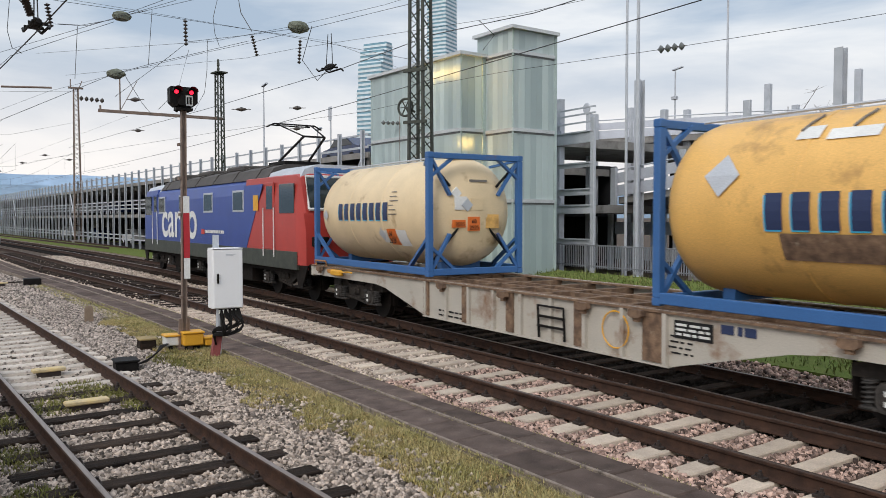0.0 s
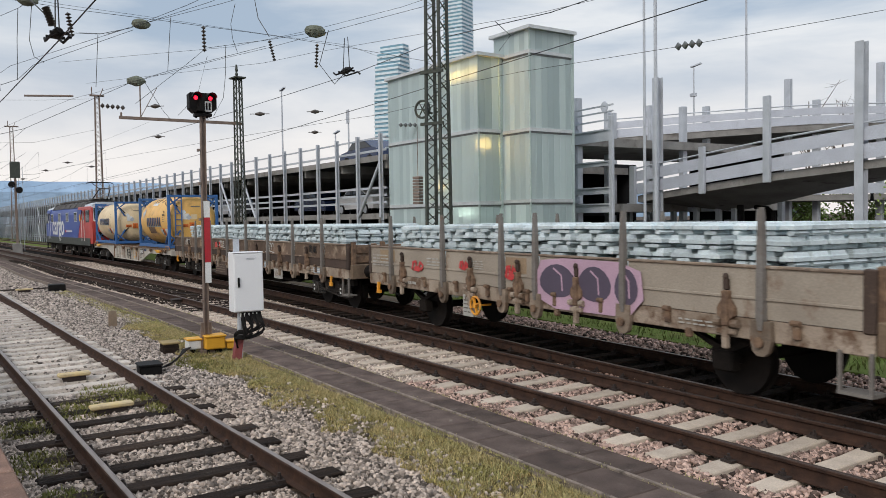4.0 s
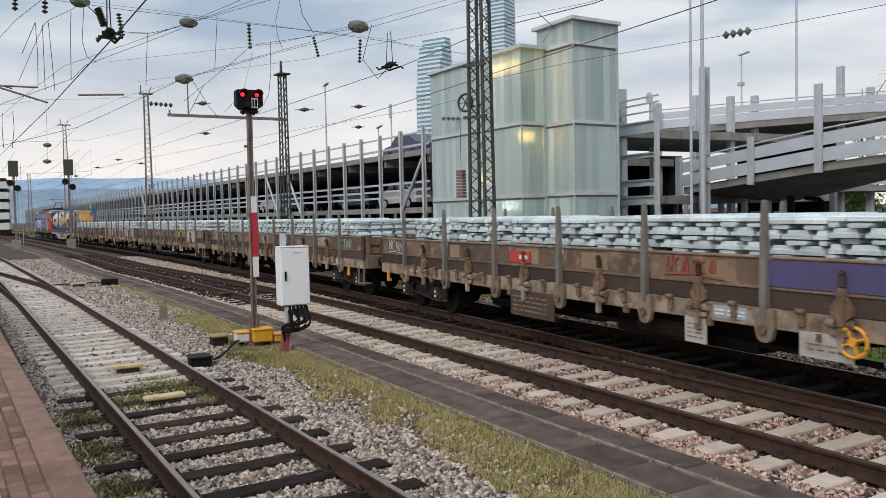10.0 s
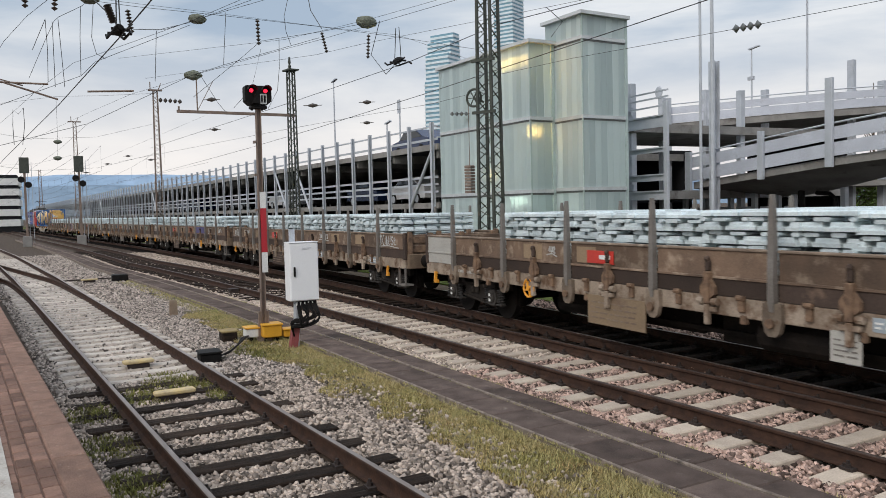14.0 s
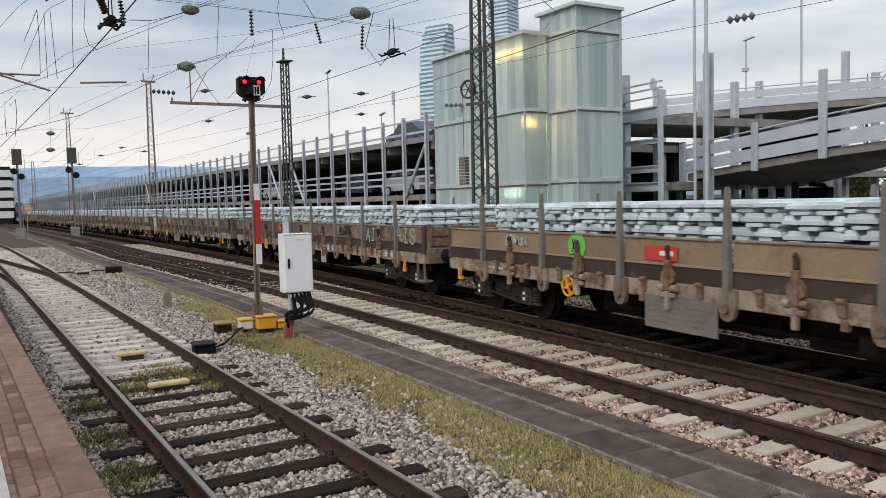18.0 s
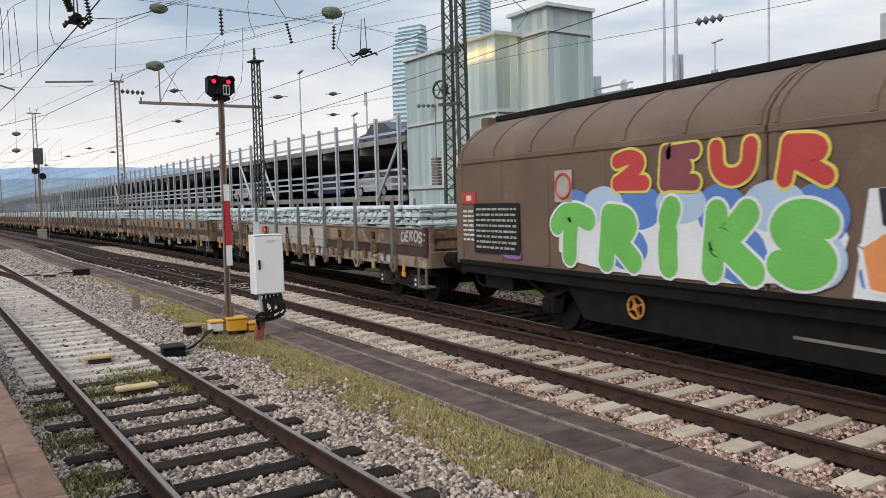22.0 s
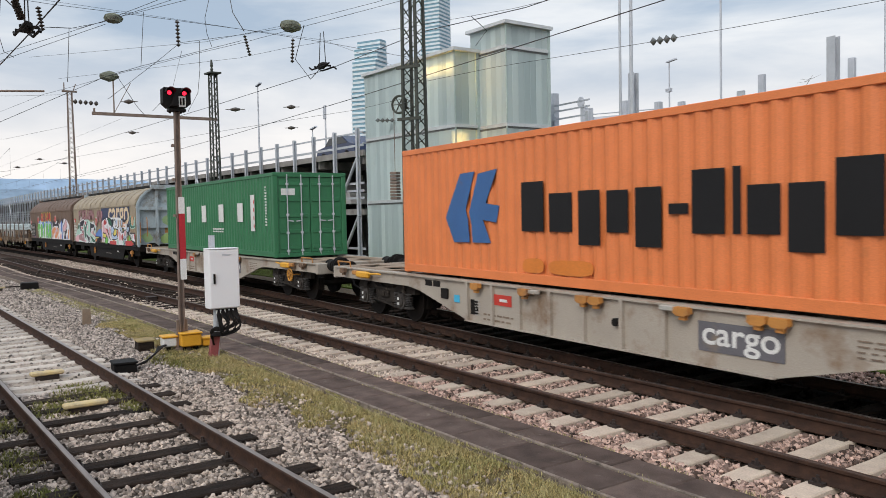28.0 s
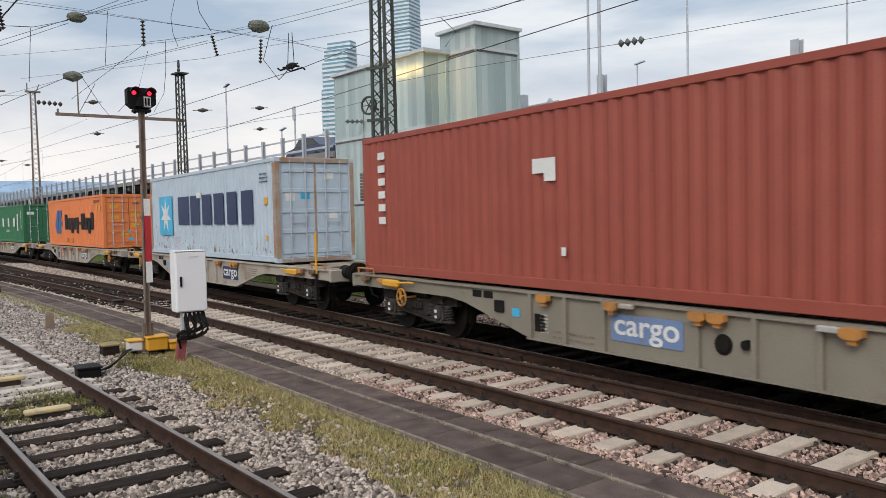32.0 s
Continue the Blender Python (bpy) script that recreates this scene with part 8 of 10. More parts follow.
def lattice_mast(name, label, x, y, z, w, m, turn=0.0, taper=0.7, step=0.75, group="masts", near=False):
    t = thing(name, label, "mast", group, at=pose(x, y, 0, 0, 0, turn))

    def leg(a, b, u):
        k = (1 - (1 - taper) * u) * w / 2
        return Vector((a * k, b * k, z * u))
    for a, b in ((-1, -1), (1, -1), (1, 1), (-1, 1)):
        part("leg", Geo().bar(leg(a, b, 0), leg(a, b, 1), 0.062 * max(1, w / 0.45)), m, t, "steel angle leg")
    n = int(z / step)
    for (a, b), (c, d) in (((-1, -1), (1, -1)), ((1, -1), (1, 1)), ((1, 1), (-1, 1)), ((-1, 1), (-1, -1))):
        q = Geo()
        for i in range(n):
            u, v = i / n, (i + 1) / n
            if near:
                part("lacing_bar", Geo().bar(leg(a, b, u), leg(c, d, (u + v) / 2), 0.045, 0.012), m, t)
                part("lacing_bar", Geo().bar(leg(c, d, (u + v) / 2), leg(a, b, v), 0.045, 0.012), m, t)
            else:
                q.bar(leg(a, b, u), leg(c, d, (u + v) / 2), 0.13 * w, 0.03).bar(leg(c, d, (u + v) / 2), leg(a, b, v), 0.13 * w, 0.03)
        if not near:
            tagged(part("lacing", q, m, t, "zigzag lattice bars"), kind="stuff")
    part("foot", Geo().box(-w * 0.8, w * 0.8, -w * 0.8, w * 0.8, -0.1, 0.25, 0.03), M["deck"], t, "concrete foot")
    return t


mm = lattice_mast("catenary_mast", "green-grey lattice catenary mast with a tension wheel", -21.85, 12.35, 12.5, 0.58, M["mastgreen"], 28, 0.74, 0.62, near=True)
wheelg = Geo()
wheelg.tube([(-0.5 + 0.27 * math.cos(a / 10 * math.pi), -0.1, 6.05 + 0.27 * math.sin(a / 10 * math.pi)) for a in range(21)], 0.04, 6)
for i in range(3):
    a = math.pi * i / 3
    wheelg.bar((-0.5 - 0.26 * math.cos(a), -0.1, 6.05 - 0.26 * math.sin(a)), (-0.5 + 0.26 * math.cos(a), -0.1, 6.05 + 0.26 * math.sin(a)), 0.04, 0.02)
wheelg.bar((-0.5, -0.1, 6.05), (-0.2, 0.0, 5.9), 0.07)
part("tension_wheel", wheelg, M["mastgreen"], mm, "round tensioning wheel", smooth=True)
wt = Geo()
for i in range(9):
    wt.box(-0.85, -0.6, -0.22, 0.02, 3.05 + i * 0.1, 3.13 + i * 0.1, 0.01)
wt.tube([(-0.72, -0.1, 3.9), (-0.72, -0.1, 6.0)], 0.012, 5)
part("tension_weight", wt, M["mastbrown"], mm, "stacked brown tension weights")
for z in (7.1, 5.5):
    part("mast_bracket", Geo().box(-0.42, 0.42, -0.36, -0.28, z, z + 0.09), M["mastgreen"], mm)
m1 = lattice_mast("catenary_mast", "green-grey lattice catenary mast with a cantilever beam", -41.5, 11.45, 10.1, 0.4, M["mastgreen"], 10, 0.75, 0.6, near=True)
part("mast_head", Geo().box(-0.4, 0.4, -0.3, 0.3, 10.05, 10.12).lathe([(0.08, 0), (0.05, 0.1), (0.09, 0.2), (0.05, 0.3), (0.08, 0.4), (0.05, 0.7)], (-0.1, 0, 10.1), "z", 8), M["mastgreen"], m1)
arm = thing("cantilever_beam", "horizontal steel beam over the tracks carried by the mast", "beam")
part("beam", Geo().bar((-41.5, 5.6, 7.75), (-41.5, 11.6, 7.72), 0.14), M["mastbrown"], arm)
part("hanger", Geo().bar((-41.5, 5.7, 7.75), (-41.5, 5.7, 8.0), 0.08).tube([(-41.5, 6.6, 7.75), (-41.5, 6.6, 9.6)], 0.035, 6).bar((-41.5, 7.4, 9.3), (-41.5, 6.6, 7.8), 0.03), M["mastbrown"], arm)
m2 = lattice_mast("headspan_mast", "tall brown lattice mast far along the tracks", -90.4, 10.05, 16.0, 0.75, M["mastbrown"], 0, 0.55, 1.0)
m3 = lattice_mast("headspan_mast", "tall brown lattice mast far along the tracks", -144.0, 3.25, 18.3, 0.85, M["mastbrown"], 0, 0.5, 1.2)
m4 = lattice_mast("headspan_mast", "tall brown lattice mast far along the tracks", -157.4, -2.4, 11.2, 0.7, M["mastbrown"], 0, 0.5, 1.2)
m5 = lattice_mast("headspan_mast", "tall green-grey lattice mast beyond the ramp", -13.9, 29.3, 13.5, 0.6, M["mastgreen"], 15, 0.7, 0.7)


def far_signal(x, y):
    t = thing("far_signal", "dark light signal on a post, seen from behind", "railway signal", "far signals", at=pose(x, y, 0))
    part("post", Geo().box(-0.1, 0.1, -0.1, 0.1, 0, 8.4), M["mastbrown"], t)
    part("signal_board", Geo().box(0.1, 0.2, -0.42, 0.42, 6.9, 8.4, 0.03), M["mastgreen"], t)
    part("signal_disc", Geo().lathe([(0.3, 0.1), (0.3, 0.25)], (0, -0.3, 6.3), "x", 14).lathe([(0.3, 0.1), (0.3, 0.25)], (0, 0.3, 5.8), "x", 14), M["dark"], t)
    part("ladder", Geo().bar((-0.2, 0.25, 0.2), (-0.2, 0.25, 8.0), 0.04).bar((-0.2, 0.6, 0.2), (-0.2, 0.6, 8.0), 0.04), M["steel"], t)
    part("base", Geo().box(-0.4, 0.4, -0.4, 0.4, -0.1, 0.9, 0.03), M["deck"], t)
    return t


far_signal(-82.7, 2.05)
far_signal(-85.2, -2.6)

# ---- overhead wires ----


def wire(name, label, pts, r=0.009):
    return solid(name, Geo().tube(pts, r * 0.68, 5), M["wire"], label, "wire", "overhead wires")


def over(line, z, x0, x1, off=0.0, step=10.0):
    out, x = [], x1
    while x >= x0:
        out.append((x, line(x) + off, z))
        x -= step
    return out


def catenary(line, x0, x1, zc, zm, off, spans):
    t = thing("contact_line", "contact wire and sagging catenary wire with droppers", "wire", "overhead wires")
    part("contact_wire", Geo().tube(over(line, zc, x0, x1, off), 0.01, 5), M["wire"], t)
    q, d = [], Geo()
    x = x1
    while x >= x0:
        u = ((x1 - x) % spans) / spans
        z = zm - 1.1 * 4 * u * (1 - u)
        q.append((x, line(x) + off, z))
        d.tube([(x, line(x) + off, z), (x, line(x) + off, zc)], 0.004, 4)
        x -= spans / 8
    part("catenary_wire", Geo().tube(q, 0.008, 5), M["wire"], t)
    part("dropper", d, M["wire"], t)
    return t


catenary(line3, -300, -60, 5.78, 7.6, 0.0, 52)
catenary(line2, -300, -60, 5.8, 7.5, 0.1, 50)
wire("contact_wire", "contact wire over the main track", over(line3, 5.78, -60, 30), 0.0135)
wire("contact_wire", "thick contact wire over the platform track", ((-120, -9.4, 5.9), (-50.7, -2.56, 5.9), (-25.9, 0.21, 5.9), (-16.18, 1.18, 5.9), (-5.0, 2.25, 5.95), (20, 4.6, 6.0)), 0.018)
wire("catenary_wire", "thin catenary wire over the platform track", ((-60, -6.2, 8.2), (-25.2, -1.1, 7.5), (-22.0, -0.45, 7.5), (-19.9, 0.1, 7.5), (-5, 2.2, 8.6)))
wire("span_wire", "thin overhead span wire", ((-70, -5.6, 8.0), (-35.3, -0.5, 7.6), (-28.65, 0.7, 7.6), (-21.8, 3.28, 7.6), (-19.0, 4.13, 7.6), (-6, 8.0, 8.0)))
wire("span_wire", "thin overhead span wire", ((-25.7, 2.44, 8.2), (-25.5, 3.2, 8.2), (-23.85, 3.89, 8.2), (-20.7, 5.38, 8.2), (-10, 10.2, 8.4)))
wire("span_wire", "thin overhead span wire", ((-60, -1.37, 7.85), (-45, 1.86, 8.05), (-38, 3.2, 8.0), (-33.5, 3.95, 7.75), (-29.85, 4.64, 7.6), (-24.8, 6.33, 7.6), (-22.7, 7.13, 7.6), (-12, 10.9, 7.7)))
wire("span_wire", "dark overhead wire with clamps", ((-60, 6.2, 7.4), (-37.3, 8.09, 7.05), (-31.5, 8.69, 7.0), (-22.1, 9.71, 7.0), (-16.8, 9.83, 7.0), (-13.9, 10.7, 7.0), (4, 13.0, 7.4)), 0.015)
wire("span_wire", "thin overhead span wire", ((-41.5, 3.0, 10.2), (-29.3, 7.91, 9.0), (-25.4, 9.71, 9.0), (-21.7, 11.02, 9.0), (-8, 16.0, 9.8)))
wire("span_wire", "thin overhead span wire", ((-41.5, 4.2, 9.3), (-28.75, 8.92, 8.4), (-26.4, 9.86, 8.4), (-20.9, 12.63, 8.4), (-18.5, 13.8, 8.4), (-4, 20.0, 9.0)))
wire("span_wire", "thin head-span wire across the tracks", ((-31.8, -6.0, 11.2), (-31.8, 2.29, 10.5), (-32.3, 5.82, 10.5), (-33.1, 10.45, 10.5), (-33.5, 14.27, 10.5), (-32.0, 17.6, 9.18)))
wire("span_wire", "feeder wire with a row of glass insulators", ((-21.8, 12.3, 6.65), (-18.1, 12.88, 6.6), (-13.75, 14.46, 6.6), (-10.6, 15.37, 6.6), (4, 20.5, 6.9)))
wire("span_wire", "thin dark overhead wire to the mast", ((-60, 4.0, 6.4), (-34.3, 9.14, 6.2), (-28.6, 10.69, 6.2), (-24.9, 11.82, 6.2), (-21.9, 12.4, 6.3)))
for z, o in ((9.8, 2.9), (6.4, 3.0)):
    wire("feeder_wire", "feeder wire along the mast line", over(line3, z, -300, -60, o, 15.0), 0.01)
for o, z in ((-6.6, 6.2), (-6.6, 7.4), (-9.5, 6.1)):
    wire("feeder_wire", "wire over the far tracks", over(line3, z, -300, -45, o, 15.0), 0.012)
for x, y, z in ((-90.4, 10.0, 12.5), (-90.4, 10.0, 9.3), (-144, 3.2, 13.0)):
    wire("span_wire", "head-span wire between the far masts", ((x, y, z), (x + 0.3, y - 6, z - 1.6), (x + 0.5, y - 12, z - 1.9), (x, y - 24, z)), 0.016)

INS = mat("insulator_brown", (0.07, 0.055, 0.045), (0.045, 0.036, 0.03), 8, 0.35, 0, 0.05, 30)
INSG = mat("insulator_grey", (0.16, 0.17, 0.17), (0.1, 0.11, 0.11), 8, 0.35, 0, 0.05, 30)
NEST = mat("wire_lump", (0.17, 0.185, 0.14), (0.11, 0.12, 0.095), 9, 0.9, 0, 0.9, 40)


def insulator(a, b, n, r, m=None):
    """A string of sheds from a to b."""
    a, b = Vector(a), Vector(b)
    t = thing("insulator", "string of dark ribbed insulators on the wire", "insulator", "insulators")
    part("core", Geo().tube([a, b], 0.018, 6), INS, t)
    d = b - a
    for i in range(n):
        c = a + d * ((i + 0.5) / n)
        e = d.normalized() * (0.35 * d.length / n)
        part("shed", Geo().tube([c - e, c], r * 0.35, 10, r).tube([c, c + e], r, 10, r * 0.4), m or INS, t, smooth=True)
    return t


for a, b in (((-21.2, 0.16, 7.5), (-21.3, 0.2, 8.25)), ((-21.15, -0.46, 7.5), (-21.2, -0.44, 8.25)), ((-21.9, 1.93, 7.25), (-21.95, 1.85, 7.85)), ((-24.2, 5.72, 7.65), (-24.1, 5.68, 8.4)), ((-28.0, 9.1, 8.35), (-28.1, 8.95, 9.1)), ((-26.6, 10.15, 7.95), (-26.6, 10.2, 8.8)), ((-16.0, 1.1, 6.15), (-16.1, 1.0, 6.5))):
    insulator(a, b, 7, 0.075)
for c, w in (((-28.76, 5.07, 6.6), 0.5), ((-29.3, 8.9, 6.6), 0.6), ((-27.9, 10.56, 6.6), 0.5), ((-33.5, 12.65, 6.5), 0.5), ((-38.8, 6.93, 6.6), 0.5), ((-64, 5.0, 7.1), 0.6), ((-72, 4.0, 7.0), 0.6), ((-62, 6.4, 6.7), 0.6), ((-80, 2.6, 6.7), 0.7)):
    t = thing("insulator", "small dark rod insulator on the wire", "insulator", "insulators")
    u = Vector((0.5, 0.85, 0)).normalized() * w * 0.5
    c = Vector(c)
    part("body", Geo().tube([c - u * 0.6, c - u * 0.3, c], 0.035, 8, 0.085).tube([c, c + u * 0.3, c + u * 0.6], 0.085, 8, 0.035), INS, t, smooth=True)
    part("end_rod", Geo().tube([c - u * 1.2, c + u * 1.2], 0.014, 5), INS, t)
insulator((-13.85, 14.4, 6.6), (-13.2, 14.62, 6.6), 4, 0.1, INSG)
wire("span_wire", "thin wire from the insulator to the hall", ((-28.9, 14.5, 6.4), (-28.6, 15.2, 6.4), (-28.0, 17.3, 6.4)), 0.008)
insulator((-28.9, 14.5, 6.4), (-28.6, 15.2, 6.4), 4, 0.1, INSG)
insulator((-90.3, 10.3, 15.0), (-90.3, 12.8, 14.9), 5, 0.28)
for x, y, z, r in ((-23.85, 3.89, 8.2, 0.19), (-25.7, 9.8, 9.0, 0.28), (-29.85, 4.64, 7.6, 0.24), (-21.5, 0.95, 7.93, 0.17), (-100, 0.45, 11.2, 0.33), (-100, 0.36, 9.36, 0.33)):
    q = Geo()
    nr = random.Random(int(x * 10))
    q.lathe([(0.02, -1.3 * r), (0.5 * r, -1.15 * r), (0.9 * r, -0.6 * r), (r, 0), (0.85 * r, 0.65 * r), (0.5 * r, 1.1 * r), (0.02, 1.3 * r)], (0, 0, 0), "y", 12)
    q.v = [(a + nr.uniform(-0.09, 0.09) * r, b + nr.uniform(-0.09, 0.09) * r, c * 0.75 + nr.uniform(-0.09, 0.09) * r) for a, b, c in q.v]
    solid("guy_ball", q, NEST, "dark greenish rounded lump on the span wire", "wire fitting", "span wire lumps", at=pose(x, y, z))


def section_gear(x, y, z, rz, k, label):
    """A section insulator with its two curved runners under the wire."""
    t = thing("section_insulator", label, "insulator", "section insulators", at=pose(x, y, z, 0, 0, rz))
    part("runner", Geo().tube([(-0.75 * k, -0.12, 0.12 * k), (-0.5 * k, -0.14, 0), (0.45 * k, -0.14, 0.0), (0.75 * k, -0.1, 0.05)], 0.025, 6).tube([(-0.6 * k, 0.12, 0.08 * k), (-0.35 * k, 0.14, -0.02), (0.55 * k, 0.14, -0.02), (0.8 * k, 0.1, -0.14 * k)], 0.025, 6), M["dark"], t)
    part("body", Geo().lathe([(0.04, -0.35 * k), (0.08, -0.2 * k), (0.1, 0), (0.08, 0.2 * k), (0.04, 0.35 * k)], (0, 0, 0.08), "x", 10).bar((-0.2, -0.16, 0.05), (-0.2, 0.16, 0.05), 0.05).bar((0.2, -0.16, 0.05), (0.2, 0.16, 0.05), 0.05), M["dark"], t)
    part("hanger", Geo().tube([(-0.25 * k, 0, 0.1), (-0.1 * k, 0, 1.3 * k)], 0.012, 5).tube([(0.25 * k, 0, 0.1), (0.15 * k, 0, 1.3 * k)], 0.012, 5), M["wire"], t)
    return t


section_gear(-15.9, 1.17, 5.92, 6, 0.75, "dark section insulator with curved runners in the contact wire")
section_gear(-21.8, 9.26, 6.9, 5, 0.8, "dark section insulator with curved runners over the main track")
section_gear(-10.2, 10.6, 7.15, 8, 0.9, "dark section insulator with curved runners over the main track")
for pts in (((-18.0, 0.6, 8.4), (-17.6, 0.8, 7.0), (-16.4, 1.15, 6.3), (-16.2, 1.2, 5.95)), ((-23.5, 7.0, 9.6), (-23.3, 7.1, 8.6), (-22.9, 7.3, 8.0)), ((-23.0, 9.2, 8.4), (-23.3, 9.0, 7.4), (-22.6, 9.2, 6.7), (-22.2, 9.3, 6.9)), ((-19.8, 13.2, 8.4), (-19.3, 13.4, 7.9), (-19.6, 13.2, 7.5)), ((-41.5, 6.8, 9.6), (-41.3, 7.6, 8.2), (-41.4, 8.0, 7.75)), ((-41.0, 9.8, 11.0), (-41.2, 9.3, 9.0), (-41.5, 8.4, 8.0))):
    wire("jumper_cable", "loose hanging jumper cable", pts, 0.018)
for a, b in (((-32.0, -0.9, 7.3), (-31.0, -2.2, 7.5)),):
    solid("steady_arm", Geo().tube([a, b], 0.025, 6), M["mastbrown"], "slim steady arm at the contact wire", "arm", "steady arms")
# droppers, loops and cantilevers over the platform track
for pts in (((-21.5, 0.74, 7.73), (-21.5, 0.7, 7.0), (-21.5, 0.68, 6.04)), ((-21.5, 1.03, 7.82), (-21.5, 0.96, 6.99), (-21.5, 1.05, 6.6), (-21.5, 1.26, 6.48)), ((-21.5, 2.48, 7.27), (-21.5, 2.4, 5.98)), ((-21.5, 4.24, 7.89), (-21.5, 4.13, 6.5)), ((-21.5, 5.93, 8.45), (-21.5, 5.8, 7.9), (-21.5, 5.84, 7.5), (-21.5, 5.96, 7.16)), ((-21.5, 5.64, 7.29), (-21.5, 5.62, 6.5), (-21.5, 5.55, 5.9), (-21.5, 5.28, 5.4)), ((-21.5, -0.84, 4.33), (-21.5, -0.85, 4.8), (-21.5, -0.83, 5.16), (-21.5, -0.72, 5.06), (-21.5, -0.61, 5.21), (-21.5, -0.6, 4.8), (-21.5, -0.66, 4.33)), ((-21.5, -0.36, 6.59), (-21.5, -0.05, 7.35)), ((-21.5, -0.05, 7.35), (-21.5, -0.03, 6.6), (-21.5, -0.05, 5.86)), ((-21.5, 0.23, 7.37), (-21.5, 0.31, 5.74)), ((-21.5, 0.1, 7.3), (-21.5, 0.1, 5.74))):
    wire("jumper_cable", "thin dropper or jumper hanging between overhead wires", pts, 0.011)
for a, b, r in (((-21.5, -1.6, 5.8), (-21.5, -0.05, 5.8), 0.024), ((-21.5, -1.6, 5.98), (-21.5, 0.15, 5.44), 0.024), ((-21.5, 0.81, 5.66), (-21.5, 1.88, 5.72), 0.026)):
    solid("steady_arm", Geo().tube([a, b], r, 6), M["mastbrown"], "slim cantilever arm over the platform track", "arm", "steady arms")
for x, y, z, w, n in ((-90.4, 10.05, 16.0, 0.7, 3), (-144.0, 3.25, 18.3, 1.0, 2)):
    mh = Geo().box(x - 0.2, x + 0.2, y - w, y + w, z - 0.05, z + 0.1).bar((x, y - 0.5, z), (x, y - 0.5, z + 0.9), 0.1).bar((x, y + 0.3, z), (x, y + 0.6, z + 0.8), 0.08)
    solid("mast_head", mh, M["mastbrown"], "brown cross head on the far lattice mast", "mast head", "mast heads")
for pts in (((-21.50, -0.46, 5.92), (-21.50, -0.07, 6.85), (-21.50, 0.14, 7.32), (-21.50, 0.25, 7.43), (-21.50, 0.76, 7.73), (-21.50, 0.95, 7.91), (-21.50, 1.56, 8.32)), ((-21.50, 1.93, 7.26), (-21.50, 2.51, 7.29), (-21.50, 3.25, 7.52), (-21.50, 3.47, 7.62), (-21.50, 5.18, 8.38), (-21.50, 6.18, 8.86)), ((-21.50, 3.32, 5.62), (-21.50, 4.61, 6.72), (-21.50, 5.13, 7.19), (-21.50, 6.77, 7.56), (-21.50, 8.12, 7.90)), ((-21.50, -2.5, 8.07), (-21.50, 0.35, 7.92), (-21.50, 2.07, 7.83), (-21.50, 4.09, 7.79), (-21.50, 6.78, 7.71), (-21.50, 9.16, 7.59), (-21.6, 12.3, 7.4)), ((-21.50, -2.6, 4.6), (-21.50, -1.03, 5.29), (-21.50, 0.69, 6.04), (-21.50, 1.02, 6.40), (-21.50, 3.32, 7.48)), ((-21.50, -2.6, 3.95), (-21.50, -1.07, 4.33), (-21.50, 0.78, 4.87), (-21.50, 3.27, 6.17), (-21.50, 4.13, 6.50), (-21.50, 6.77, 7.40))):
    wire("span_wire", "thin cross-span wire between the catenary masts", pts, 0.009)
wire("jumper_cable", "thin vertical wire joining two lumps far off", ((-100, 0.5, 16.3), (-100, 0.45, 11.2), (-100, 0.36, 9.0)), 0.02)
wire("span_wire", "head-span wire over the far tracks", ((-90.4, 10.0, 15.7), (-95, 5.2, 15.9), (-100, 0.5, 16.3), (-120, -11.0, 17.0)), 0.02)

# ---- sleepers, clips, stones, grass: the many small pieces ----
wood_a = M["wood"]
sleepers(track_1, line1, 0.0, xs1, wood_mesh, M["wood"])
sleepers(track_1, line1, 0.0, xs1b, steel_mesh, M["whitesleeper"])
sleepers(track_2, line2, 0.03, xs2, conc, M["concrete"])
sleepers(track_2, line2, 0.03, xs2b, wood_mesh, M["wood"])
sleepers(track_3, line3, 0.008, xs3, wood_mesh, M["shaded_wood"])
clips(track_1, line1, 0.0, xs1)
clips(track_2, line2, 0.03, xs2)
clips(track_3, line3, 0.008, xs3[:45])


def mesh_arrays(name, v, f, material, label, category):
    """One stuff object from arrays of corners and equal-sized faces."""
    me = bpy.data.meshes.new(name)
    k = f.shape[1]
    me.vertices.add(len(v))
    me.vertices.foreach_set("co", v.astype(np.float32).ravel())
    me.loops.add(f.size)
    me.loops.foreach_set("vertex_index", f.astype(np.int32).ravel())
    me.polygons.add(len(f))
    me.polygons.foreach_set("loop_start", np.arange(0, f.size, k, dtype=np.int32))
    me.update(calc_edges=True)
    me.materials.append(material)
    return tagged(new(name, me), label, category, kind="stuff")


rng = np.random.default_rng(7)
CUBE = np.array([(x, y, z) for z in (-1, 1) for x, y in ((-1, -1), (1, -1), (1, 1), (-1, 1))], float)
CUBE_F = np.array([(0, 3, 2, 1), (4, 5, 6, 7), (0, 1, 5, 4), (1, 2, 6, 5), (2, 3, 7, 6), (3, 0, 4, 7)])


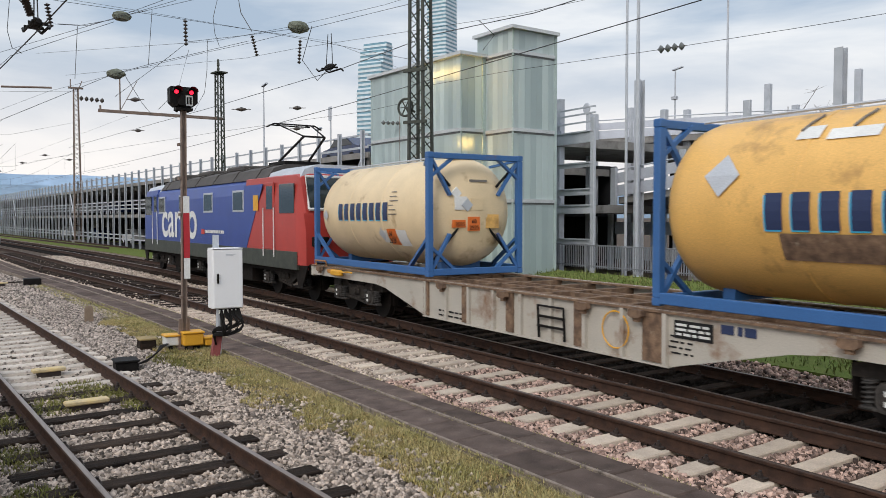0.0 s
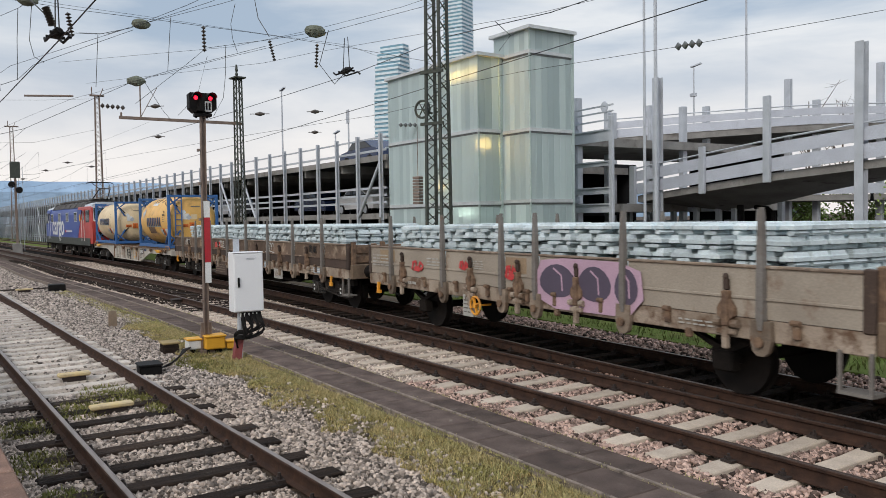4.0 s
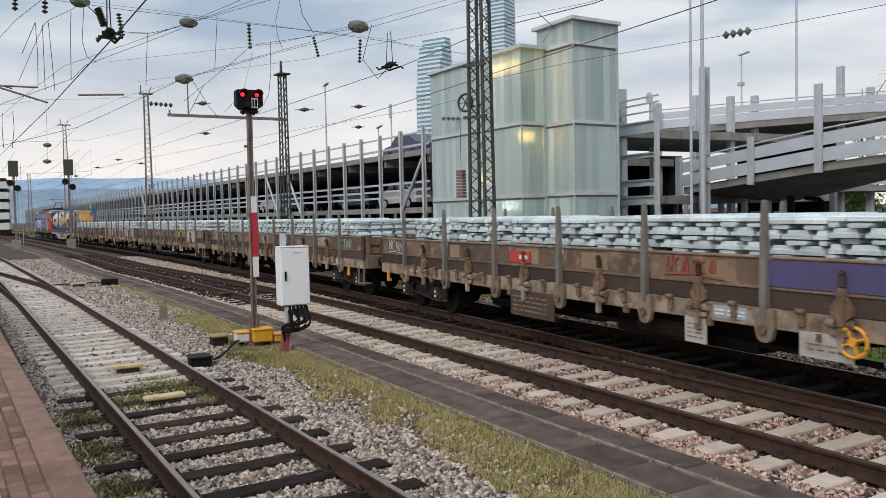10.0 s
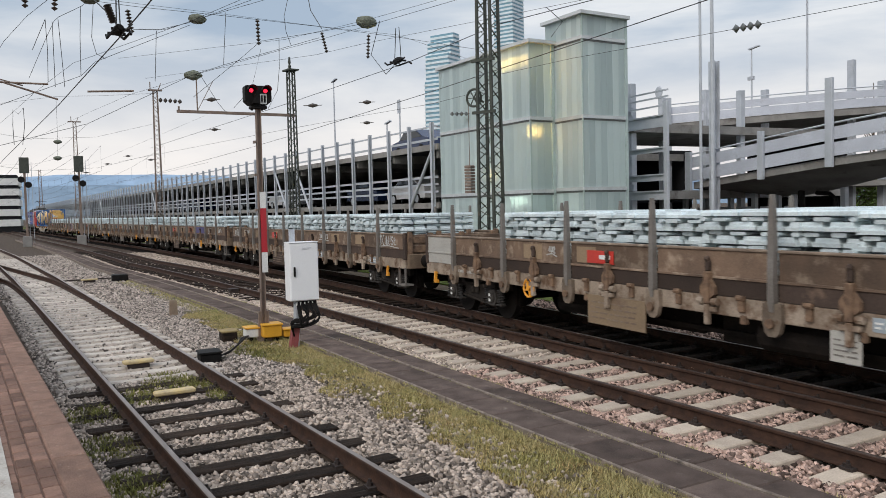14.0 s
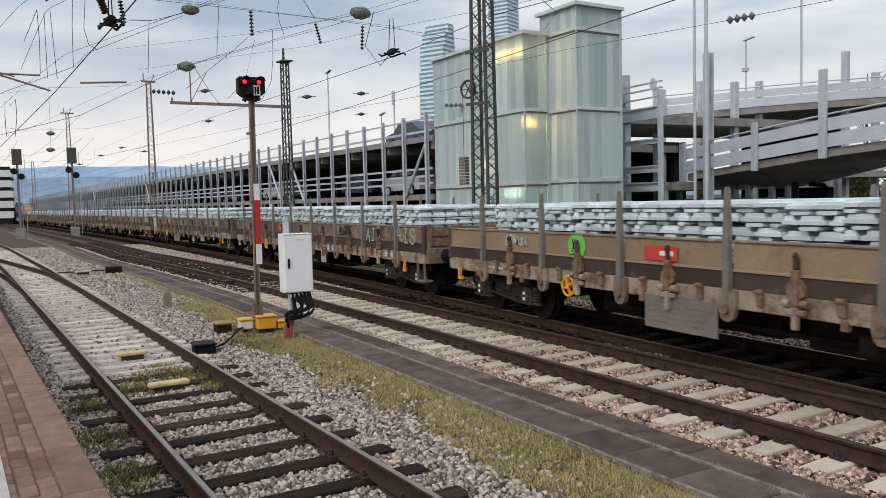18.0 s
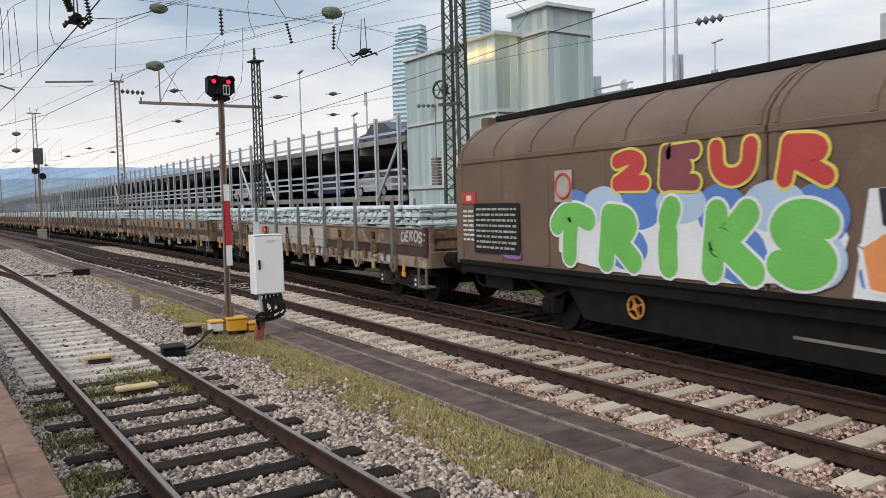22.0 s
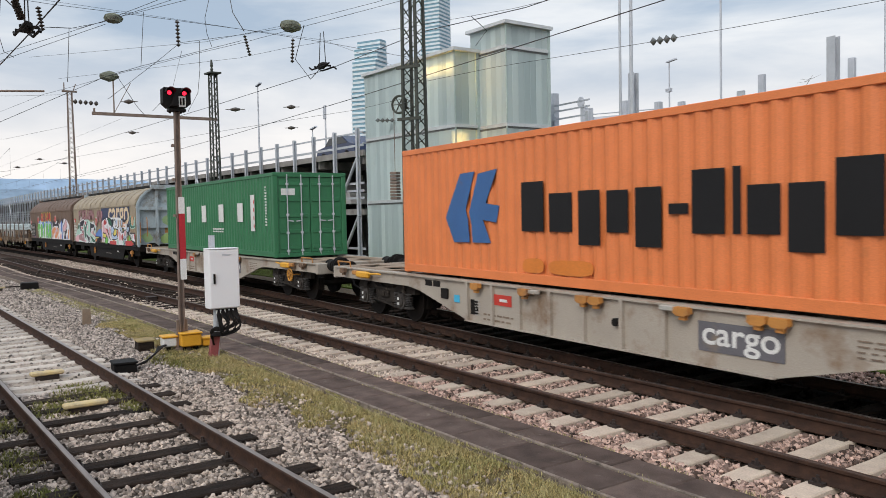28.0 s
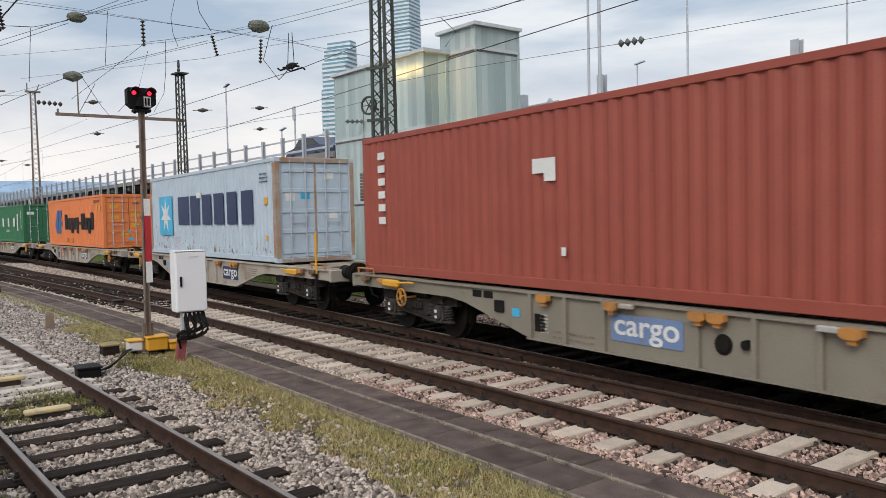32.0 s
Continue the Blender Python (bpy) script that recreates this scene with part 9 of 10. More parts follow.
def stones(name, x0, x1, low, high, z, per_m2, size, material, label, skip=None, line=None):
    """Broken stones scattered between two lines."""
    xs = rng.uniform(x0, x1, int((x1 - x0) * per_m2 * 3))
    lo, hi = np.array([low(x) for x in xs]), np.array([high(x) for x in xs])
    keep = rng.uniform(0, 3, len(xs)) < (hi - lo)
    xs, lo, hi = xs[keep], lo[keep], hi[keep]
    ys = lo + (hi - lo) * rng.uniform(0, 1, len(xs))
    if skip:
        ok = np.array([not skip(x, y) for x, y in zip(xs, ys)])
        xs, ys = xs[ok], ys[ok]
    n = len(xs)
    c = CUBE[None] * rng.uniform(0.5, 1.05, (n, 8, 3)) * (rng.uniform(0.55, 1.35, (n, 1, 1)) * size) * rng.uniform(0.6, 1.25, (n, 1, 3))
    q = rng.normal(size=(n, 4))
    q /= np.linalg.norm(q, axis=1, keepdims=True)
    a, b, d, e = q.T
    R = np.stack([1 - 2 * (d * d + e * e), 2 * (b * d - e * a), 2 * (b * e + d * a), 2 * (b * d + e * a), 1 - 2 * (b * b + e * e), 2 * (d * e - b * a), 2 * (b * e - d * a), 2 * (d * e + b * a), 1 - 2 * (b * b + d * d)], 1).reshape(n, 3, 3)
    c = np.einsum("nij,nkj->nki", R, c)
    c += np.stack([xs, ys, z + rng.uniform(-0.5, 0.75, n) * size], 1)[:, None]
    return mesh_arrays(name, c.reshape(-1, 3), (CUBE_F[None] + 8 * np.arange(n)[:, None, None]).reshape(-1, 4), material, label, "ballast")


def on_sleeper(line, xs, half, spacing=0.62):
    x_first = xs[0]

    def inside(x, y):
        slope = along(line, x)
        k = (x + (y - line(x)) * math.tan(slope) - x_first) / spacing
        near = abs(k - round(k)) * spacing < half and min(xs) - 0.3 < x < max(xs) + 0.3
        return (near and abs(y - line(x)) < 1.24) or abs(abs(y - line(x)) - 0.7535) < 0.085
    return inside


def outside(line, xs):
    base = on_sleeper(line, xs, 0.145, abs(xs[1] - xs[0]))

    def inside(x, y):
        return base(x, y) or (x < -13.2 and abs(y - line(x)) < 1.22 and rng.uniform() < 0.8)
    return inside


stones("ballast_stones", -12.5, -2.0, lambda x: line1(x) - 1.45, lambda x: path_near(x) - 0.62, -0.045, 1500, 0.0235, M["stone"], "light grey broken ballast stones round the wooden sleepers", on_sleeper(line1, xs1, 0.145, 0.737))
stones("ballast_stones", -2.0, 7.0, lambda x: line1(x) - 1.3, lambda x: path_near(x) - 0.62, -0.045, 420, 0.034, M["stone"], "broken ballast stones under the platform edge", on_sleeper(line1, xs1, 0.145, 0.737))
stones("ballast_stones", -27.0, -12.5, lambda x: line1(x) - 1.45, lambda x: path_near(x) - 0.2, -0.045, 900, 0.025, M["stone_grey"], "light grey broken ballast stones beside the track", outside(line1, xs1))
stones("ballast_stones", -11.0, 1.0, lambda x: line2(x) - 1.6, lambda x: line2(x) + 1.5, -0.02, 1150, 0.025, M["stone_pink"], "pinkish broken ballast stones between concrete sleepers", on_sleeper(line2, xs2, 0.18, 0.619))
stones("ballast_stones", -26.0, -11.0, lambda x: line2(x) - 1.6, lambda x: line3(x) - 1.4, -0.025, 620, 0.027, M["stone_tan"], "pinkish broken ballast stones between concrete sleepers", on_sleeper(line2, xs2, 0.18, 0.619))
stones("ballast_stones", -20.0, 2.0, lambda x: line3(x) - 1.3, lambda x: line3(x) + 1.6, -0.05, 120, 0.04, M["shaded_stone"], "ballast stones darkened for the shade under the train", on_sleeper(line3, xs3, 0.15))
stones("ballast_stones", -22.0, 4.0, lambda x: line3(x) + 1.5, lambda x: line3(x) + 2.5, -0.03, 260, 0.032, M["stone_pink"], "dusty ballast stones at the foot of the grass")
stones("ballast_stones", -12.0, -3.0, lambda x: path_near(x) - 0.95, lambda x: path_near(x) - 0.3, -0.01, 90, 0.022, M["stone"], "scattered stones in the grass verge")


stones("ballast_stones", -62.0, -27.0, lambda x: line1(x) - 1.5, lambda x: path_near(x) - 0.1, -0.045, 260, 0.036, M["stone_grey"], "light grey ballast stones along the far platform track", outside(line1, xs1b))
stones("ballast_stones", -60.0, -26.0, lambda x: line2(x) - 1.58, lambda x: line3(x) - 1.4, -0.045, 170, 0.036, M["stone_tan"], "pinkish ballast stones along the far track", on_sleeper(line2, xs2b, 0.17))


def blades(name, n, place, hmin, hmax, material, label, wid=0.006):
    """Grass blades: each a bent two-piece sliver."""
    P = np.array([place() for _ in range(n)])
    a = rng.uniform(0, 2 * np.pi, n)
    h = rng.uniform(hmin, hmax, n)
    lean = rng.uniform(0.2, 1.3, n) * h
    u = np.stack([np.cos(a), np.sin(a), np.zeros(n)], 1)
    s = np.stack([-np.sin(a), np.cos(a), np.zeros(n)], 1) * wid
    up = np.array([0, 0, 1.0])
    v = np.stack([P - s, P + s, P + u * (lean * 0.35)[:, None] + up * (h * 0.6)[:, None] + s * 0.7, P + u * (lean * 0.35)[:, None] + up * (h * 0.6)[:, None] - s * 0.7, P + u * lean[:, None] + up * h[:, None], P + u * lean[:, None] + up * h[:, None] + s * 0.1], 1)
    f = np.array([(0, 1, 2, 3), (3, 2, 5, 4)])
    return mesh_arrays(name, v.reshape(-1, 3), (f[None] + 6 * np.arange(n)[:, None, None]).reshape(-1, 4), material, label, "grass")


def verge_spot():
    while True:
        x = -2.0 - 19.5 * rng.uniform() ** 1.6
        k = noise.noise(Vector((x * 0.9, 3.1, 0.0))) * 0.35 + noise.noise(Vector((x * 2.7, 9.1, 0.0))) * 0.18
        w = 0.85 + 1.2 * k
        d = abs(w) * rng.uniform() ** 1.6
        y = path_near(x) - 0.06 - d
        if noise.noise(Vector((x * 1.5, y * 1.5, 4.0))) + 0.5 * noise.noise(Vector((x * 5, y * 5, 2.0))) > -0.25 + 0.35 * d - 0.4 * rng.uniform():
            return x, y, -0.02


blades("verge_grass", 140000, verge_spot, 0.008, 0.05, M["grass"], "dry yellow-green grass along the slab path", 0.0048)
blades("verge_grass", 50000, verge_spot, 0.015, 0.095, M["straw"], "thin straw-coloured seed stems in the grass verge", 0.0028)


def joint_spot():
    while True:
        x = -3.0 - 22.0 * rng.uniform()
        if noise.noise(Vector((x * 2.2, 6.0, 1.0))) > 0.05 - 0.3 * rng.uniform():
            return x, path_near(x) + rng.choice((0.54, 0.61, 1.02, -0.05, -0.05)) + rng.normal() * 0.008, 0.05


blades("joint_weeds", 7000, joint_spot, 0.01, 0.045, M["straw"], "tiny dry weeds in the slab joints", 0.004)


def far_verge_spot():
    x = rng.uniform(-34, -17)
    return x, path_near(x) - 0.06 - 0.5 * rng.uniform() ** 1.5, -0.02


blades("verge_grass", 5000, far_verge_spot, 0.01, 0.06, M["straw"], "dry grass beside the slab path", 0.008)


def weed_spot():
    i = rng.integers(0, len(WEEDS))
    cx, cy, r = WEEDS[i]
    a, d = rng.uniform(0, 6.28), r * rng.uniform() ** 0.7
    return cx + d * math.cos(a) * 1.6, cy + d * math.sin(a), -0.03


WEEDS = ((-12.4, line1(-12.4) + 0.45, 0.35), (-12.0, line1(-12.0) - 0.3, 0.4), (-11.2, line1(-11.2) - 1.1, 0.35), (-9.5, line1(-9.5) - 1.2, 0.35), (-15.0, 3.2, 0.4), (-14.3, 3.4, 0.35), (-13.0, line1(-13.0) + 0.2, 0.4), (-8.0, line1(-8.0) - 1.2, 0.3), (-11.5, line1(-11.5) + 0.7, 0.3))
blades("weeds", 7000, weed_spot, 0.015, 0.07, M["weed"], "low green weeds between the sleepers", 0.009)


def lawn_spot():
    x, d = rng.uniform(-45, 8), 7.3 * rng.uniform()
    return x, 11.95 + lerp(x, BEND) + d, bank(x, d) - 0.02


blades("lawn_grass", 42000, lawn_spot, 0.05, 0.2, M["grass_green"], "lush green grass behind the track", 0.012)

# platform: stone edge and small paving bricks
PA = math.atan(0.1035)


def plat(d, b):
    """A place on the platform: d along its edge to the far end, b back from the edge."""
    return -4.96 - d * math.cos(PA) + b * math.sin(PA), 0.207 - d * math.sin(PA) - b * math.cos(PA)


platform = thing("platform", "red-brown brick platform with a stone edge", "platform", kind="structure")
corners = [plat(-60, 0.02), plat(60, 0.02), plat(60, 6.0), plat(-60, 6.0)]
part("platform_body", Geo().loft([[(x, y, z) for x, y in corners] for z in (-0.1, 0.915)]), M["edge"], platform, "stone platform wall")
edge_mesh = Geo().box(-0.495, 0.495, -0.11, 0.11, -0.1, 0.03, 0.012).mesh("edge_slab")
for i in range(90):
    x, y = plat(-31.5 + i, 0.1)
    part("edge_slab", edge_mesh, M["edge"], platform, at=pose(x, y, 0.902, 0, 0, math.degrees(PA)))
brick_mesh = Geo().box(-0.098, 0.098, -0.048, 0.048, -0.05, 0.0, 0.006).mesh("paving_brick")
rest = Geo()
for j in range(14):
    for i in range(56):
        d, b = 0.1 + i * 0.206 + 0.103 * (j % 2), 0.27 + j * 0.106
        x, y = plat(d, b)
        if j < 7 and i < 42:
            part("paving_brick", brick_mesh, M["brickpave"], platform, at=pose(x, y, 0.928 + random.uniform(-0.002, 0.002), 0, 0, math.degrees(PA)))
        else:
            rest.loft([[(*plat(d + e * 0.098, b + g * 0.048), z) for e, g in ((-1, -1), (-1, 1), (1, 1), (1, -1))] for z in (0.88, 0.927)])
tagged(part("paving", rest, M["brickpave"], platform), kind="stuff")
for b0 in (0.475, 0.62):
    part("safety_line", Geo().loft([[(*plat(d, b), z) for d, b in ((-58, b0), (50, b0), (50, b0 + 0.1), (-58, b0 + 0.1))] for z in (0.929, 0.933)]), M["wornline"], platform, "worn white safety line")

# ---- assemble the train ----
locomotive(-30.0)
container_wagon(-10.85, T["wagonwhite"], 10.0, True, "container wagons")
tank_container(-17.2, T["cream"], "cream tank container in a blue steel frame", False, -1.43, 0.345)
tank_container(-4.95, T["tankyellow"], "yellow tank container in a blue steel frame, stained and stickered")
rnd = random.Random(5)
J = (-0.8, 19.2, 33.25, 53.12, 73.3, 93.36, 113.4, 133.25, 153.08, 173.1, 193.0)
TAGS = {
    0: ((-6.88, 1.47, 0.8, 0.22, "chalk", ""), (-1.97, 1.5, 0.9, 0.18, "chalk", ""), (3.43, 1.47, 0.7, 0.24, "chalk", ""), (7.03, 1.5, 0.6, 0.2, "black", "")),
    2: ((-0.19, 1.48, 0.5, 0.22, "chalk", ""), (2.03, 1.45, 0.75, 0.26, "chalk", ""), (3.79, 1.45, 0.9, 0.26, "limespray", "")),
    3: ((-8.36, 1.46, 0.7, 0.26, "chalk", ""), (-6.66, 1.44, 0.5, 0.28, "chalk", ""), (-4.44, 1.46, 0.6, 0.24, "skyblue", ""), (-1.71, 1.5, 0.4, 0.16, "mintspray", ""), (-0.10, 1.44, 0.8, 0.27, "chalk", ""), (2.14, 1.44, 1.0, 0.27, "chalk", ""), (6.14, 1.46, 0.8, 0.24, "chalk", ""), (8.04, 1.45, 1.1, 0.26, "mintspray", "")),
    4: ((-8.29, 1.46, 0.9, 0.27, "chalk", ""), (2.01, 1.5, 1.0, 0.2, "rustred", ""), (6.38, 1.46, 0.6, 0.24, "chalk", ""), (8.36, 1.48, 0.7, 0.22, "chalk", "")),
    5: ((-8.37, 1.46, 0.8, 0.22, "chalk", ""), (-6.57, 1.55, 0.9, 0.12, "chalk", ""), (3.23, 1.52, 0.8, 0.14, "chalk", ""), (8.33, 1.46, 1.1, 0.24, "chalk", "")),
    6: ((-3.79, 1.56, 0.25, 0.12, "chalk", ""), (5.27, 1.5, 0.7, 0.2, "chalk", "")),
    7: ((-5.52, 1.48, 0.7, 0.22, "chalk", ""), (4.08, 1.48, 1.0, 0.24, "black", ""), (6.18, 1.34, 1.05, 0.4, "mintspray", "AIS"), (8.28, 1.34, 1.15, 0.4, "mintspray", "AIS")),
    8: ((-6.41, 1.5, 0.8, 0.18, "chalk", ""), (6.31, 1.46, 0.9, 0.24, "skyblue", ""), (8.53, 1.45, 0.8, 0.26, "black", "")),
    9: ((-8.38, 1.5, 0.6, 0.2, "chalk", ""), (-6.17, 1.48, 1.1, 0.22, "chalk", ""), (-4.19, 1.47, 1.1, 0.24, "chalk", ""), (0.14, 1.52, 0.6, 0.2, "chalk", ""), (8.72, 1.46, 1.3, 0.24, "chalk", "OEKOS:")),
}
SIDES = ("brown", "tan", "brown", "brown", "brown", "brown", "brown", "brown", "tan", "brown")
for i, (a, b) in enumerate(zip(J, J[1:])):
    if i == 1:
        w2 = flat_wagon((a + b) / 2, 40 + i, T["greyside"], (b - a) / 2, True, "grey two-axle flat wagon with stakes and purple graffiti", (), -1.4)
        part("spray_ground", Geo().prism([(0.5, 1.05), (0.45, 1.4), (0.62, 1.68), (1.2, 1.73), (2.5, 1.72), (2.95, 1.6), (3.0, 1.2), (2.7, 0.92), (1.0, 0.9)], "y", -1.4635, -1.4605), GRAF["mauvepink"], w2, "mauve-pink sprayed ground")
        for x, hx2 in ((1.05, 0.46), (1.95, 0.38), (2.65, 0.24)):
            ov = [(x + hx2 * math.cos(k * math.pi / 8) * (1 - 0.12 * math.sin(k * math.pi / 8)), 1.36 + 0.27 * math.sin(k * math.pi / 8)) for k in range(16)]
            part("spray_field", Geo().prism(ov, "y", -1.47, -1.4645), GRAF["nightpurple"], w2, "dark purple sprayed oval")
            part("spray_mark", stroke([(x - 0.2 * hx2, 1.56), (x + 0.25 * hx2, 1.45), (x + 0.3 * hx2, 1.2)], 0.016, -1.4705, 0.001), GRAF["mauvepink"], w2)
        for x, z, wd, hi in ((-4.05, 1.28, 0.5, 0.2), (-2.03, 1.4, 0.3, 0.15), (-0.43, 1.3, 0.3, 0.24)):
            part("spray_mark", stroke([(x, z + 0.1 * hi), (x + 0.1 * wd, z + 0.9 * hi), (x + 0.35 * wd, z + hi), (x + 0.4 * wd, z + 0.3 * hi), (x + 0.6 * wd, z + 0.4 * hi), (x + 0.75 * wd, z + 0.95 * hi), (x + wd, z + 0.6 * hi), (x + 0.8 * wd, z + 0.1 * hi)], 0.035, -1.452, 0.003), GRAF["red"], w2, "red sprayed symbol")
            part("spray_mark", Geo().prism([(x + 0.1 * wd, z), (x + 0.6 * wd, z - 0.02), (x + 0.9 * wd, z + 0.35 * hi), (x + 0.3 * wd, z + 0.5 * hi)], "y", -1.451, -1.448), GRAF["red"], w2)
        ingot_load((a + b) / 2, 10, rnd, -5.2, 5.2)
    else:
        w1 = flat_wagon((a + b) / 2, 40 + i, T[SIDES[i]], (b - a) / 2, False, "tan bogie flat wagon with drop sides and steel stakes" if SIDES[i] == "tan" else "brown bogie flat wagon with drop sides and steel stakes", {2: (7,), 6: (0,), 9: (3, 4, 5)}.get(i, ()), (0, 0, 0, 4.48, 4.53, -4.32, -4.52, -4.27, -4.66, -4.45)[i])
        for k, (x, z, wd, hi, c, words) in enumerate(TAGS.get(i, ())):
            spray_tag(w1, x - wd / 2, z, wd, hi, T[c], 100 * i + k, words, (0.026 if hi < 0.3 else 0.019) if words else 0.017)
        if i == 4:
            plate(w1, "repaint_patch", T["nightblue"], 3.23, 5.16, 1.4, 1.725, -1.444, "dark purple-blue repaint patch")
        if i == 8:
            ring = [(-4.47 + 0.25 * math.cos(k * math.pi / 9), 1.56 + 0.23 * math.sin(k * math.pi / 9)) for k in range(18)]
            part("spray_field", Geo().prism(ring, "y", -1.448, -1.444), GRAF["lime"], w1, "lime sprayed disc with dark strokes")
            spray_tag(w1, -4.61, 1.45, 0.3, 0.22, T["black"], 3, "", 0.014, -1.452)
        ingot_load((a + b) / 2, 18, rnd, -6.1 if i == 6 else -7.75, 8.45)
v1 = van(201.5, T["vanbrown"], T["vanbrown"], 3, T["vanbrown"])
swash(v1, 0, "white", "large pale sprayed field", (-4.4, 1.2), (1.1, 1.2), (1.1, 2.1), (0.2, 2.3), (-1.2, 2.1), (-2.4, 2.3), (-4.1, 2.2))
for x, z, rx, rz, c in ((-3.7, 2.2, 0.45, 0.32, "blue"), (-3.0, 2.25, 0.5, 0.3, "paleblue"), (-2.2, 2.2, 0.5, 0.35, "blue"), (-1.4, 2.25, 0.5, 0.3, "paleblue"), (-0.7, 2.15, 0.45, 0.38, "blue"), (0.1, 2.2, 0.5, 0.34, "paleblue"), (0.7, 2.1, 0.42, 0.4, "blue"), (0.6, 1.6, 0.5, 0.4, "paleblue"), (-2.5, 1.6, 0.5, 0.35, "blue"), (-0.4, 1.6, 0.45, 0.4, "blue")):
    swash(v1, 1 if c == "blue" else 2, c, "", *[(x + rx * math.cos(k * 0.785), z + rz * math.sin(k * 0.785)) for k in range(8)])
fat_word(v1, "TRiKS", -4.3, 1.05, 1.22, 2.3, ("lime",), "white", 0.18, 4)
fat_word(v1, "2EUR", -2.85, 0.95, 2.42, 3.06, ("red", "maroon", "red", "red"), "yellow", 0.11, 4)
swash(v1, 0, "white", "white sprayed field", (1.12, 1.2), (3.75, 1.2), (3.72, 2.3), (2.9, 2.45), (2.0, 2.42), (1.3, 2.38), sharp=True)
swash(v1, 2, "black", "black sprayed form", (1.4, 2.38), (2.2, 2.44), (2.35, 2.22), (2.9, 2.28), (3.1, 2.5), (3.5, 2.58), (3.66, 1.95), (3.5, 1.62), (3.2, 2.1), (2.3, 2.1), (1.9, 2.12), (1.7, 1.88), (1.45, 2.0), sharp=True)
swash(v1, 4, "orange", "orange sprayed form", (1.2, 1.76), (1.5, 1.95), (2.3, 2.1), (2.6, 1.92), (3.1, 2.05), (3.5, 1.94), (3.55, 1.6), (3.3, 1.5), (3.52, 1.22), (3.2, 1.2), (2.9, 1.46), (2.7, 1.22), (2.25, 1.22), (2.1, 1.6), (1.7, 1.5), (1.6, 1.25), (1.3, 1.3), sharp=True, edge="white")
swash(v1, 6, "pink", "", (2.0, 1.86), (2.7, 1.8), (2.62, 1.42), (2.2, 1.5))
swash(v1, 6, "paleblue", "", (2.75, 1.95), (3.15, 1.9), (3.0, 1.6), (2.75, 1.7))
swash(v1, 6, "darkgreen", "", (2.75, 1.65), (2.95, 1.72), (2.92, 1.5))
swash(v1, 3, "blue", "", (1.15, 1.55), (1.38, 1.5), (1.25, 1.24))
swash(v1, 0, "white", "white sprayed field", (3.7, 1.2), (7.0, 1.2), (6.95, 2.15), (6.2, 2.5), (5.3, 2.6), (4.5, 2.4), (3.8, 2.2), sharp=True)
swash(v1, 2, "blue", "blue sprayed form", (4.15, 1.75), (4.4, 2.52), (4.95, 2.35), (4.72, 2.0), (4.86, 1.22), (4.45, 1.22), (4.52, 1.7), sharp=True)
swash(v1, 3, "black", "black sprayed form", (4.4, 2.53), (5.35, 2.6), (4.95, 2.24), sharp=True)
swash(v1, 3, "pink", "pink sprayed form", (4.88, 1.98), (5.5, 2.28), (6.1, 2.62), (6.25, 2.1), (5.6, 1.78), (5.15, 1.66), sharp=True, edge="black")
swash(v1, 4, "black", "", (5.1, 1.22), (5.6, 1.8), (6.3, 1.95), (6.15, 1.62), (5.75, 1.55), (5.9, 1.22), sharp=True, edge="white")
swash(v1, 5, "blue", "", (5.9, 1.3), (6.35, 1.5), (6.3, 1.24), sharp=True)
swash(v1, 4, "orange", "", (6.45, 1.25), (6.5, 1.85), (6.85, 1.9), (6.8, 1.25), sharp=True, edge="white")
swash(v1, 2, "pink", "", (3.8, 1.22), (4.4, 1.22), (4.4, 1.6), (3.9, 1.55))
plate(v1, "data_board", T["black"], -6.9, -5.3, 1.35, 2.3, -1.481, "dark data board with pale lines")
bars(v1, "board_lettering", T["lightside"], -6.8, -5.4, 1.42, 2.25, -1.49, 8, 0.4, 6)
swash(v1, 3, "purple", "", (-5.9, 1.28), (-5.25, 1.26), (-5.25, 1.45), (-5.9, 1.48))
rides(v1, 201.5, 0.0, 4.9)
v2 = van(217.4, T["vantan"], T["vantan"], 4, T["vanlight"], label="tan sliding-wall wagon covered in graffiti, with a navy panel")
plate(v2, "word_panel", T["navy"], 0.3, 6.42, 2.0, 3.06, -1.4785, "navy panel with a large pale word", 0.0025)
word(v2, "cargo", 2.0, 6.3, 2.24, 0.8, -1.4825, T["cream"], "large cream word on the navy panel")
fat_word(v2, "PiXELASPA", -5.9, -1.5, 2.5, 3.02, ("mauve",), "maroon", 0.062, 1)
fat_word(v2, "1UP", -0.85, 0.6, 2.3, 2.95, ("mauve",), "maroon", 0.07, 1)
swash(v2, 0, "mint", "mint green sprayed field", (-7.06, 1.48), (-5.72, 2.28), (-4.26, 2.52), (-3.36, 2.52), (-2.66, 2.36), (-1.56, 2.32), (-1.18, 2.1), (-1.28, 1.14), (-3.08, 1.14), (-4.74, 1.14), (-7.08, 1.14), sharp=True)
swash(v2, 2, "pink", "", (-7.08, 1.4), (-6.2, 1.6), (-5.92, 1.44), (-6.04, 1.14), (-7.08, 1.14), sharp=True)
swash(v2, 2, "darkgreen", "", (-6.08, 2.24), (-5.46, 2.2), (-5.84, 1.86), (-6.2, 1.92), sharp=True, edge="white")
swash(v2, 4, "black", "", (-5.46, 2.38), (-4.3, 2.52), (-4.26, 2.28), (-4.52, 2.1), (-5.16, 1.74), (-5.48, 1.8), (-5.62, 2.14), sharp=True, edge="white")
